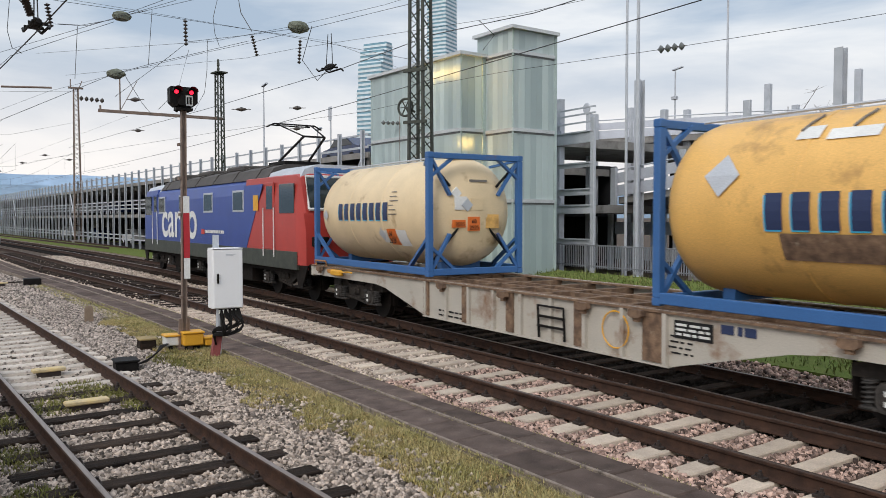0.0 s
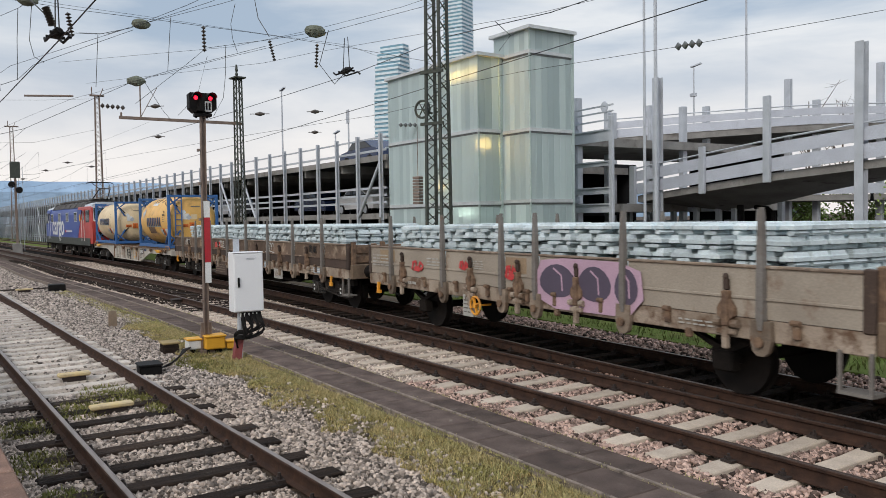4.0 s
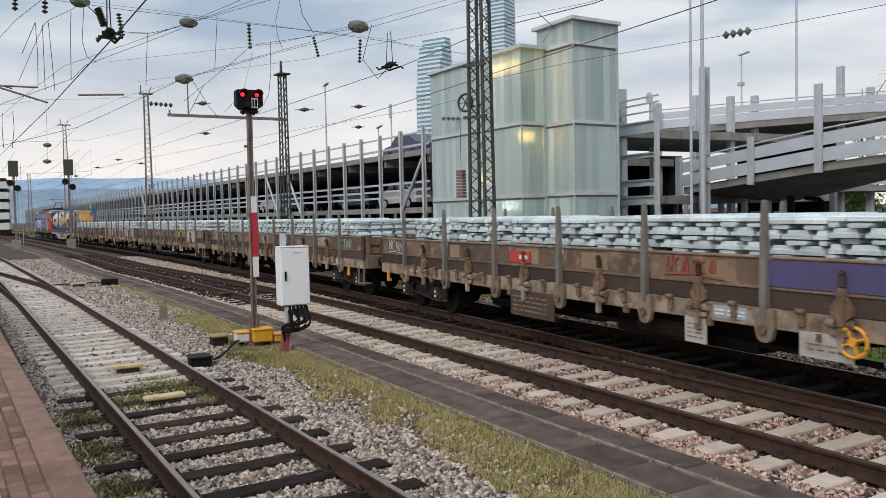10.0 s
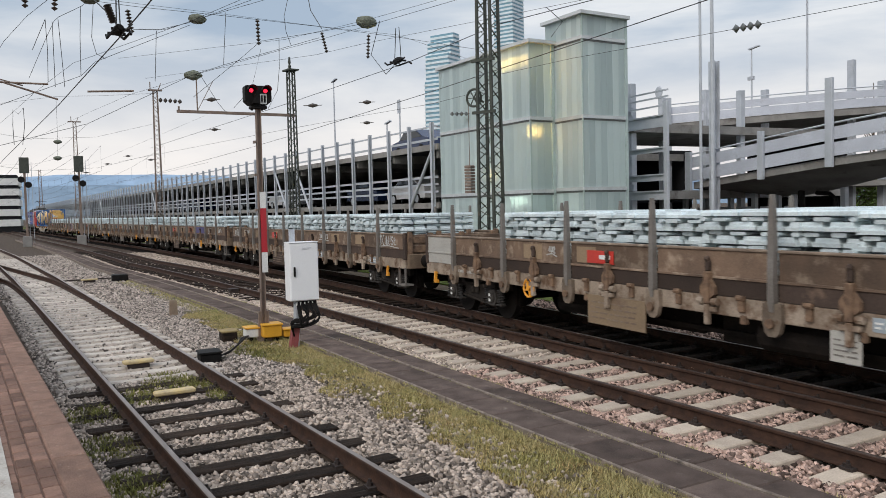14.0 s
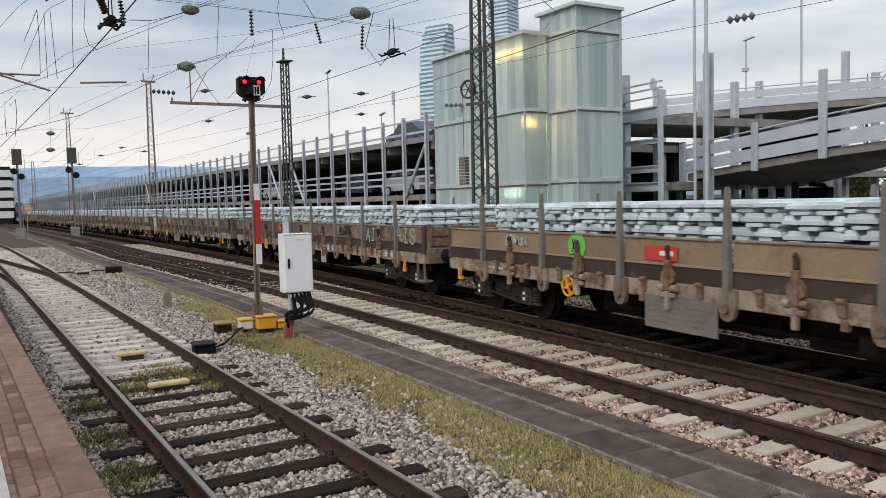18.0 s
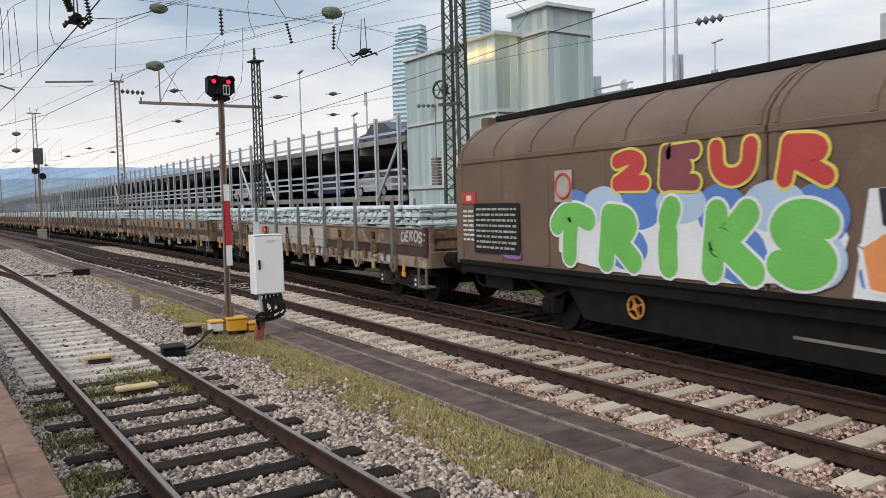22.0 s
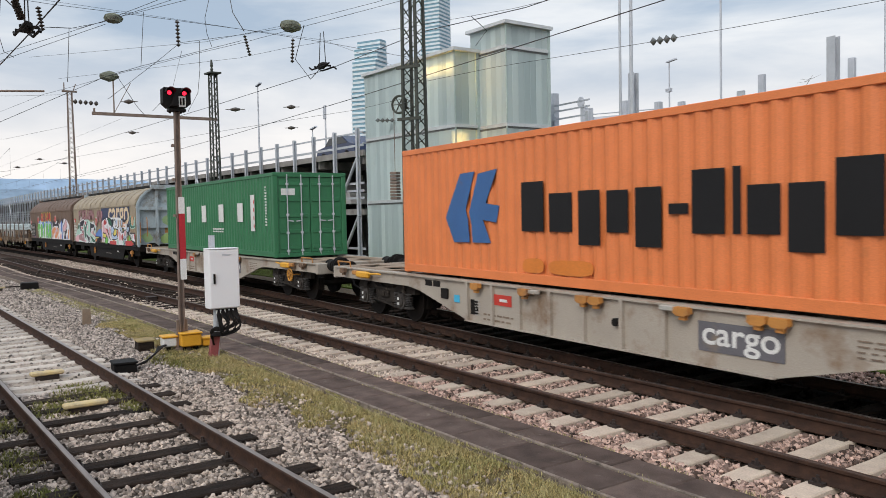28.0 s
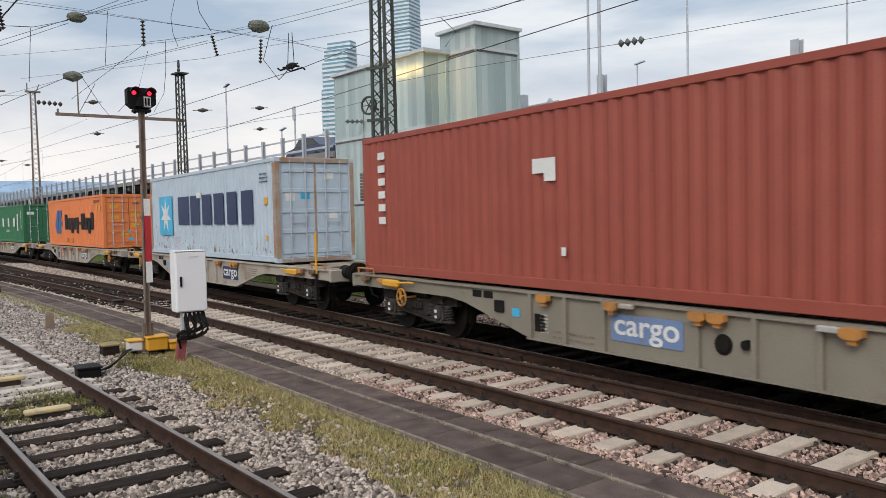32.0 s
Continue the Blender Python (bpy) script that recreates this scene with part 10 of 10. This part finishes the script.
swash(v2, 6, "red", "", (-5.26, 2.08), (-4.6, 2.04), (-4.72, 1.88), (-5.2, 1.94), sharp=True, edge="white")
swash(v2, 4, "mauve", "", (-5.96, 1.56), (-5.12, 1.68), (-4.92, 1.88), (-4.44, 1.86), (-4.24, 1.16), (-4.82, 1.16), (-5.96, 1.24), sharp=True, edge="white")
swash(v2, 8, "red", "", (-4.96, 1.64), (-4.72, 1.64), (-4.64, 1.44), (-4.82, 1.4), sharp=True, edge="white")
swash(v2, 6, "darkgreen", "", (-4.26, 2.3), (-3.92, 2.08), (-3.36, 2.44), (-3.26, 2.26), (-3.84, 1.78), (-3.64, 1.6), (-3.72, 1.42), (-4.26, 1.36), (-4.3, 1.84), sharp=True, edge="white")
swash(v2, 8, "red", "", (-4.22, 2.46), (-3.84, 2.36), (-3.54, 2.5), (-3.72, 2.2), (-3.92, 2.12), sharp=True, edge="white")
swash(v2, 4, "pink", "", (-3.4, 2.08), (-3.16, 2.2), (-3.18, 1.96), (-3.36, 1.88), sharp=True, edge="white")
swash(v2, 6, "red", "", (-3.44, 1.96), (-3.32, 1.84), (-3.44, 1.76), sharp=True, edge="white")
swash(v2, 4, "black", "", (-3.64, 1.72), (-3.22, 1.52), (-2.8, 1.48), (-2.6, 1.3), (-2.86, 1.14), (-3.16, 1.16), (-3.6, 1.44), sharp=True, edge="white")
swash(v2, 4, "black", "", (-2.66, 2.36), (-2.16, 2.24), (-1.56, 2.24), (-1.28, 2.06), (-1.4, 1.76), (-1.8, 1.92), (-2.32, 1.92), (-2.4, 1.68), (-2.68, 1.72), sharp=True, edge="white")
swash(v2, 8, "red", "", (-2.3, 1.96), (-1.56, 2), (-1.92, 1.88), (-2.2, 1.8), sharp=True, edge="white")
swash(v2, 6, "pink", "", (-2.36, 1.82), (-1.92, 1.84), (-2.02, 1.58), (-2.32, 1.64), sharp=True, edge="white")
swash(v2, 8, "mauve", "", (-1.88, 1.84), (-1.74, 1.9), (-1.64, 1.72), (-1.76, 1.52), (-1.88, 1.6), sharp=True, edge="white")
swash(v2, 6, "red", "", (-1.6, 1.68), (-1.3, 1.76), (-1.22, 1.48), (-1.52, 1.48), sharp=True, edge="white")
swash(v2, 6, "darkgreen", "", (-2.72, 1.52), (-2.56, 1.6), (-1.8, 1.4), (-1.3, 1.28), (-1.52, 1.14), (-2.08, 1.16), sharp=True, edge="white")
swash(v2, 6, "red", "", (-2.12, 2.32), (-1.6, 2.36), (-1.48, 2.22), (-1.84, 2.24), sharp=True, edge="white")
swash(v2, 6, "pink", "", (-4.26, 1.28), (-3.6, 1.34), (-3.36, 1.14), (-4.1, 1.14), sharp=True, edge="white")
swash(v2, 4, "white", "white sprayed field", (0.38, 2.36), (1.78, 2.56), (4.4, 2.54), (5.84, 2.18), (6.52, 1.78), (6.6, 1.14), (3.96, 1.14), (0.34, 1.24), sharp=True)
swash(v2, 6, "blue", "", (-1.34, 1.64), (0.2, 2.08), (0.44, 1.52), (0.34, 1.34), (-1.36, 1.4))
swash(v2, 8, "yellow", "", (-1.3, 1.5), (0, 1.5), (0.24, 1.34), (-1.32, 1.32), edge="black")
swash(v2, 10, "orange", "", (-1.32, 1.36), (-0.64, 1.4), (0, 1.24), (-1.32, 1.18), edge="black")
swash(v2, 6, "pink", "", (0.5, 2), (1.4, 2.04), (2.02, 1.42), (1.44, 1.42), (0.52, 1.52))
swash(v2, 8, "red", "", (1.24, 2), (1.76, 1.92), (2.1, 1.62), (1.76, 1.72), sharp=True)
swash(v2, 10, "yellow", "", (0.6, 1.74), (1.4, 1.68), (1.32, 1.44), (0.68, 1.48), edge="black")
swash(v2, 10, "lime", "", (1.08, 1.38), (1.46, 1.6), (1.86, 1.4), (1.62, 1.14), (1.12, 1.14), sharp=True, edge="black")
swash(v2, 8, "paleblue", "", (2.5, 1.98), (2.84, 2.16), (3.2, 1.96), (3.88, 1.9), (3.88, 1.48), (3.52, 1.4), (2.68, 1.4), edge="black")
swash(v2, 8, "darkgreen", "", (1.72, 2.56), (2.46, 2.5), (3.1, 2.2), (2.84, 2.08), (2.04, 2.24), edge="black")
swash(v2, 10, "pink", "", (2.52, 2.42), (3.16, 2.44), (3.08, 2.26), edge="black")
swash(v2, 12, "yellow", "", (2.96, 1.64), (3.36, 1.96), (3.76, 1.96), (3.76, 1.68), (3.32, 1.58), edge="black")
swash(v2, 10, "orange", "", (3.88, 1.96), (4.12, 1.88), (4, 1.56), (3.88, 1.6), edge="black")
swash(v2, 6, "pink", "", (4.14, 1.84), (4.5, 1.8), (4.84, 1.4), (4.12, 1.32))
swash(v2, 8, "red", "", (2.14, 1.32), (3.6, 1.32), (3.6, 1.14), (2.2, 1.14), sharp=True)
swash(v2, 6, "tan", "", (4.48, 2.44), (4.98, 2.36), (5.84, 2.44), (5.92, 2.28), (5.52, 2.24), (4.88, 1.96), (4.5, 2.1))
swash(v2, 8, "orange", "", (5.08, 2.36), (5.88, 2.44), (5.52, 2.3), edge="black")
swash(v2, 10, "olive", "", (4.96, 1.98), (5.32, 2), (5.26, 1.8), (5.02, 1.8), edge="black")
swash(v2, 8, "mint", "", (5.04, 1.56), (5.28, 1.36), (5.3, 1.14), (5, 1.14), edge="black")
swash(v2, 8, "black", "", (5.88, 2.12), (6.4, 2.16), (6.48, 1.92), (6.22, 1.68), (5.96, 1.64), (5.84, 1.92), edge="black")
swash(v2, 10, "paleblue", "", (5.92, 2.06), (6.32, 2.08), (6.26, 1.92), (6.08, 1.76), (5.92, 1.82), edge="black")
swash(v2, 10, "olive", "", (5.82, 1.54), (6.32, 1.74), (6.44, 1.44), (6.22, 1.36), (5.84, 1.34), edge="black")
swash(v2, 12, "lime", "", (6.22, 1.74), (6.6, 1.5), (6.76, 1.36), (7.26, 1.32), (7.44, 1.14), (7, 1.14), (6.44, 1.18), (6.26, 1.36), sharp=True, edge="black")
swash(v2, 14, "red", "", (5.54, 1.36), (6.76, 1.4), (6.86, 1.32), (7.16, 1.24), (6.72, 1.14), (5.84, 1.14), (5.54, 1.14), sharp=True)
swash(v2, 12, "white", "", (6.48, 1.76), (7.08, 1.76), (7.04, 1.36), (6.52, 1.44), sharp=True, edge="black")
swash(v2, 14, "white", "", (7.08, 1.76), (7.4, 1.74), (7.44, 1.3), (6.96, 1.4), sharp=True, edge="black")
swash(v2, 16, "red", "", (7.2, 1.76), (7.4, 1.72), (7.42, 1.4), (7.3, 1.48), sharp=True)
# soft washes of colour in the white field
for cx, cz, rx, rz, c in ((0.75, 2.1, 0.3, 0.2, "pink"), (1.2, 2.3, 0.3, 0.14, "red"), (0.6, 1.4, 0.22, 0.16, "pink"), (2.2, 1.75, 0.2, 0.3, "pink"), (2.35, 2.25, 0.28, 0.14, "mint"), (3.7, 2.3, 0.2, 0.16, "paleblue"), (4.15, 2.25, 0.18, 0.2, "tan"), (3.9, 1.3, 0.2, 0.12, "mint"), (4.9, 1.55, 0.2, 0.16, "red"), (5.5, 1.75, 0.22, 0.14, "pink"), (4.6, 1.95, 0.25, 0.12, "paleblue"), (5.45, 1.45, 0.15, 0.2, "paleblue"), (3.0, 1.3, 0.3, 0.1, "orange")):
    sr = random.Random(int(100 * cx + 10 * cz))
    swash(v2, 5, c, "", *[(cx + rx * math.cos(k * 0.7) * sr.uniform(0.7, 1.3), cz + rz * math.sin(k * 0.7) * sr.uniform(0.7, 1.3)) for k in range(9)])
# outlines drawn over the white field
for pts in (((0.4, 2.3), (0.8, 2.5), (1.5, 2.5), (1.75, 2.2), (1.7, 1.85), (2.1, 1.55), (2.4, 1.4)), ((1.9, 1.95), (2.0, 1.5), (2.4, 1.4)), ((3.1, 2.25), (3.3, 2.45), (3.6, 2.4), (3.75, 2.15), (3.55, 2.05)), ((3.8, 2.15), (4.0, 2.0), (4.35, 2.1), (4.45, 2.4)), ((4.55, 1.9), (4.95, 1.75), (5.5, 1.95), (5.85, 1.85), (5.8, 1.55), (5.45, 1.4), (5.2, 1.5), (5.4, 1.7)), ((5.2, 1.38), (5.3, 1.22), (5.5, 1.2), (5.55, 1.36)), ((2.9, 1.75), (3.15, 1.6), (3.6, 1.6), (3.8, 1.8)), ((5.6, 1.25), (6.3, 1.2), (6.9, 1.24))):
    fine = list(pts)
    for _ in range(2):
        cut = [fine[0]]
        for (ax, az), (bx, bz) in zip(fine, fine[1:]):
            cut += [(ax * 0.75 + bx * 0.25, az * 0.75 + bz * 0.25), (ax * 0.25 + bx * 0.75, az * 0.25 + bz * 0.75)]
        fine = cut + [fine[-1]]
    part("spray_outline", stroke(fine, 0.024, -1.501, 0.001), GRAF["black"], v2)
swash(v2, 8, "white", "", *[(5.38 + 0.19 * math.cos(k * 0.785), 2.17 + 0.09 * math.sin(k * 0.785)) for k in range(8)], edge="orange")
swash(v2, 8, "paleblue", "", *[(4.88 + 0.13 * math.cos(k * 0.785), 2.27 + 0.2 * math.sin(k * 0.785)) for k in range(8)], edge="black")
for cx, cz, q in ((-5.05, 2.52, 0.28), (-1.3, 2.1, 0.22), (-2.75, 1.3, 0.3)):
    for k in range(4):
        u, v = q * math.cos(k * 0.785 + 0.2), 0.6 * q * math.sin(k * 0.785 + 0.2)
        part("spray_star", stroke([(cx - u, cz - v), (cx, cz), (cx + u, cz + v)], 0.014, -1.5 - 0.0004 * k, 0.001), GRAF["white"], v2)
swash(v2, 4, "darkgreen", "dark green sprayed form", (6.48, 2.05), (6.5, 2.6), (6.68, 2.58), (6.72, 2.3), (6.8, 2.12), (7.15, 2.12), (7.25, 2.3), (7.4, 2.55), (7.48, 2.1), (7.2, 2.0), (6.75, 1.99), sharp=True, edge="mint")
swash(v2, 6, "tan", "", *[(6.97 + 0.2 * math.cos(k * 0.785), 2.36 + 0.2 * math.sin(k * 0.785)) for k in range(8)], edge="orange")
bars(v2, "data_lettering", GRAF["tan"], 6.52, 7.42, 1.83, 1.99, -1.482, 4, 0.5, 3)
bars(v2, "sign_lettering", T["black"], 6.58, 7.0, 1.48, 1.72, -1.497, 5, 0.3, 8)
plate(v2, "sign", T["signred"], -7.32, -6.85, 2.42, 2.56, -1.481, "small red operator sign")
bars(v2, "data_lettering", T["lightside"], -7.32, -6.8, 1.8, 2.38, -1.481, 7, 0.45, 13)
rides(v2, 217.4, 0.0, 4.9)
for a in (225.4, 245.6, 265.8, 286.0):
    container_wagon(a + 10.1, T["wagongrey"] if a < 280 else T["wagontan"], brand_x=2.18 if a < 280 else -1.5, wheel_x=7.82 if a < 260 else -7.18, posts=(-1,) if a < 230 else (1,) if 260 < a < 280 else ())
cg = container("green_container", "green corrugated shipping container with white brand shapes", 235.65, 12.192, 2.591, T["green"])
co = container("orange_container", "orange corrugated shipping container with a blue emblem", 255.9, 12.192, 2.591, T["orange"])
cm = container("grey_container", "pale blue-grey corrugated shipping container with rust streaks", 275.95, 12.192, 2.896, T["maersk"])
ct = container("red_container", "rust-red corrugated shipping container", 293.2, 12.192, 2.896, T["triton"])
FACE = -1.222
for x in (-3.2, -1.2, 0.8, 2.78):
    plate(cg, "brand_shape", M["white"], x + 0.1, x + 0.62, 1.1, 1.72, FACE)
plate(cg, "brand_panel", M["white"], 4.15, 4.5, 0.8, 1.96, FACE, "upright white panel")
for k in range(4):
    plate(cg, "panel_bar", T["signred"], 4.42, 4.48, 0.9 + 0.26 * k, 1.02 + 0.26 * k, FACE - 0.008)
bars(cg, "small_lettering", M["white"], 5.42, 5.55, 0.95, 2.2, FACE, 14, 0.6, 5)
bars(cg, "small_lettering", M["white"], 0.2, 1.4, 0.72, 0.9, FACE, 2, 0.6, 3)
for pts in (((-4.34, 1.15), (-3.79, 1.98), (-3.3, 2.0), (-3.62, 1.3), (-3.55, 1.12), (-3.5, 0.68), (-4.04, 0.67)), ((-3.5, 1.24), (-3.18, 1.95), (-2.57, 2.01), (-2.95, 1.4), (-2.52, 1.35), (-2.62, 1.05), (-3.05, 1.1), (-2.8, 0.68), (-3.4, 0.68), (-3.42, 1.0))):
    part("emblem", Geo().prism(list(pts), "y", FACE - 0.006, FACE), T["frameblue"], co, "blue angular emblem")
for x0, x1, z0, z1 in ((-1.87, -1.28, 0.9, 1.73), (-1.13, -0.57, 0.9, 1.52), (-0.42, 0.06, 0.7, 1.54), (0.21, 0.65, 0.9, 1.52), (0.79, 1.28, 0.7, 1.54), (1.41, 1.75, 1.16, 1.3), (1.81, 2.33, 0.9, 1.73), (2.45, 2.57, 0.9, 1.74), (2.66, 3.12, 0.9, 1.5), (3.22, 3.68, 0.7, 1.5), (3.8, 4.34, 0.9, 1.75)):
    plate(co, "brand_shape", T["black"], x0, x1, z0, z1, FACE)
plate(cm, "emblem_panel", T["skyblue"], -4.9, -3.3, 0.7, 2.15, FACE, "sky-blue panel with a white star")
star = []
for i in range(14):
    a, r = math.pi * i / 7, 0.66 if i % 2 == 0 else 0.24
    star.append((-4.1 + r * math.sin(a), 1.42 + r * math.cos(a)))
part("star", Geo().prism(star, "y", FACE - 0.016, FACE - 0.008), M["white"], cm)
for x0, x1 in ((-2.55, -1.37), (-1.17, -0.24), (0.06, 0.92), (1.21, 2.1), (2.4, 3.2), (3.6, 4.5)):
    plate(cm, "brand_shape", T["navy"], x0, x1, 1.08, 2.07, FACE)
plate(cm, "patch", M["white"], -0.44, 0.0, 1.97, 2.16, FACE - 0.009, "white repair patch")
for k, (c, x0, x1, z0, z1) in enumerate((("yellow", 5.33, 5.56, 1.62, 1.82), ("yellow", 5.39, 5.52, 0.6, 0.76))):
    plate(cm, "label_square", T["placard"] if c == "placard" else M["yellow"], x0, x1, z0, z1, FACE)
RUST = paint("rust_patch", (0.28, 0.12, 0.05), 0.8, (0.4, 0.2, 0.08), 0.4)
RUSTY = paint("rust_streaked_grey", (0.40, 0.33, 0.27), 0.65, (0.30, 0.13, 0.05), 0.75)
rr = random.Random(12)
for i in range(90):
    x = rr.uniform(-5.8, 5.8)
    z = rr.choice((rr.uniform(0.2, 0.45), rr.uniform(0.2, 0.45), rr.uniform(0.5, 1.1)))
    part("rust_streak", stroke([(x, z), (x + rr.uniform(-0.015, 0.015), z - rr.uniform(0.03, 0.14))], rr.uniform(0.005, 0.016), FACE + 0.003), RUST, cm)
for e in (-1, 1):
    x0, x1 = sorted((e * 6.1, e * 5.93))
    part("rusty_post_face", Geo().box(x0, x1, -1.2255, -1.2215, 0.15, 2.75), RUSTY, cm, "rust-streaked corner post")
for y0, y1, z0, z1 in ((-1.21, -1.08, 0.12, 2.78), (1.08, 1.21, 0.12, 2.78), (-1.06, 1.06, 2.77, 2.89), (-0.03, 0.03, 0.2, 2.7), (-1.06, 1.06, 0.02, 0.12)):
    part("rust_edge", Geo().box(6.096, 6.101, y0, y1, z0, z1) if abs(y0) > 0.5 else Geo().box(6.058, 6.062, y0, y1, z0, z1), RUSTY, cm, "rusty door frame edge")
bars(cm, "small_lettering", T["navy"], 5.02, 5.6, 2.22, 2.55, FACE, 3, 0.35, 8)
for k in (0.1, 0.62):
    for z in (0.98, 1.5):
        part("door_label", Geo().box(6.052, 6.058, k, k + 0.36, z, z + 0.36), M["yellow"], co, "yellow door label")
for y0, z0, m in ((-0.9, 1.9, "yellow"), (-0.85, 1.4, "yellow"), (-0.4, 0.6, "yellow")):
    part("door_label", Geo().box(6.052, 6.058, y0, y0 + 0.4, z0, z0 + 0.16), M[m], co)
for z in (0.35, 0.72):
    part("door_label", Geo().box(6.052, 6.058, -0.05, 0.2, z, z + 0.12), T["skyblue"], co, "small blue door label")
for y0, z0 in ((0.2, 2.1), (0.62, 2.1), (0.62, 1.95)):
    part("door_lettering", Geo().box(6.052, 6.057, y0, y0 + 0.28, z0, z0 + 0.07), T["latch"], co)
for y0, z0, m in ((-0.9, 1.7, "white"), (-0.45, 1.75, "sky"), (0.3, 2.3, "white"), (0.4, 1.2, "white")):
    part("door_label", Geo().box(6.052, 6.058, y0, y0 + 0.28, z0, z0 + 0.3), M["white"] if m == "white" else T["skyblue"], cm)
part("door_label", Geo().box(6.052, 6.058, -0.95, -0.5, 1.9, 2.1), M["white"], cg, "white door label")
bars(co, "small_lettering", T["latch"], 4.46, 5.6, 2.2, 2.34, FACE, 2, 0.7, 9)
part("warning_triangle", Geo().prism([(4.93, 1.87), (5.19, 1.87), (5.06, 2.08)], "y", FACE - 0.006, FACE), M["yellow"], co, "yellow warning triangle")
plate(co, "label_square", M["yellow"], 5.51, 5.72, 1.84, 2.08, FACE)
for x0, x1 in ((-1.87, -1.28), (-1.17, -0.08)):
    part("repaired_patch", blob([(x0, 0.2), (x1, 0.2), (x1, 0.4), (x1 - 0.15, 0.46), (x0 + 0.1, 0.44), (x0, 0.36)], FACE, 0.004), paint("bright_orange", (0.66, 0.2, 0.03), 0.6, amount=0.15), co, "brighter orange repaint patch")
for i in range(6):
    plate(ct, "brand_shape", M["white"], -5.4, -5.12, 1.05 + 0.27 * i, 1.2 + 0.27 * i, FACE)
plate(ct, "patch", M["white"], -0.35, 0.19, 1.83, 2.06, FACE, "white repair patch")
plate(ct, "patch", M["white"], -0.07, 0.19, 1.7, 1.83, FACE)
plate(ct, "patch", M["white"], 0.3, 0.4, 0.55, 0.68, FACE)

# ---- motion of the train ----
SPEED = ((0, 9.494), (4, 9.256), (8, 9.397), (14, 9.489), (19, 9.629), (23, 9.530), (28, 9.388), (32, 9.467))


def gone(t):
    """How far the train has run after t seconds."""
    d = 0.0
    for (a, u), (b, w) in zip(SPEED, SPEED[1:]):
        if t > a:
            e = min(t, b)
            d += (u + u + (w - u) * (e - a) / (b - a)) / 2 * (e - a)
    return d


def motions():
    for ob, s, dz, base, flip in MOVERS:
        rows = []
        for i in range(17):
            t = 2.0 * i
            p = s - gone(t)
            a, b = p - base, p + base
            ya, yb = line3(a), line3(b)
            rows.append((t, pose(p, (ya + yb) / 2, RAIL_TOP + dz, 0, 0, math.degrees(math.atan2(yb - ya, b - a)))))
        walk(ob, rows)


motions()
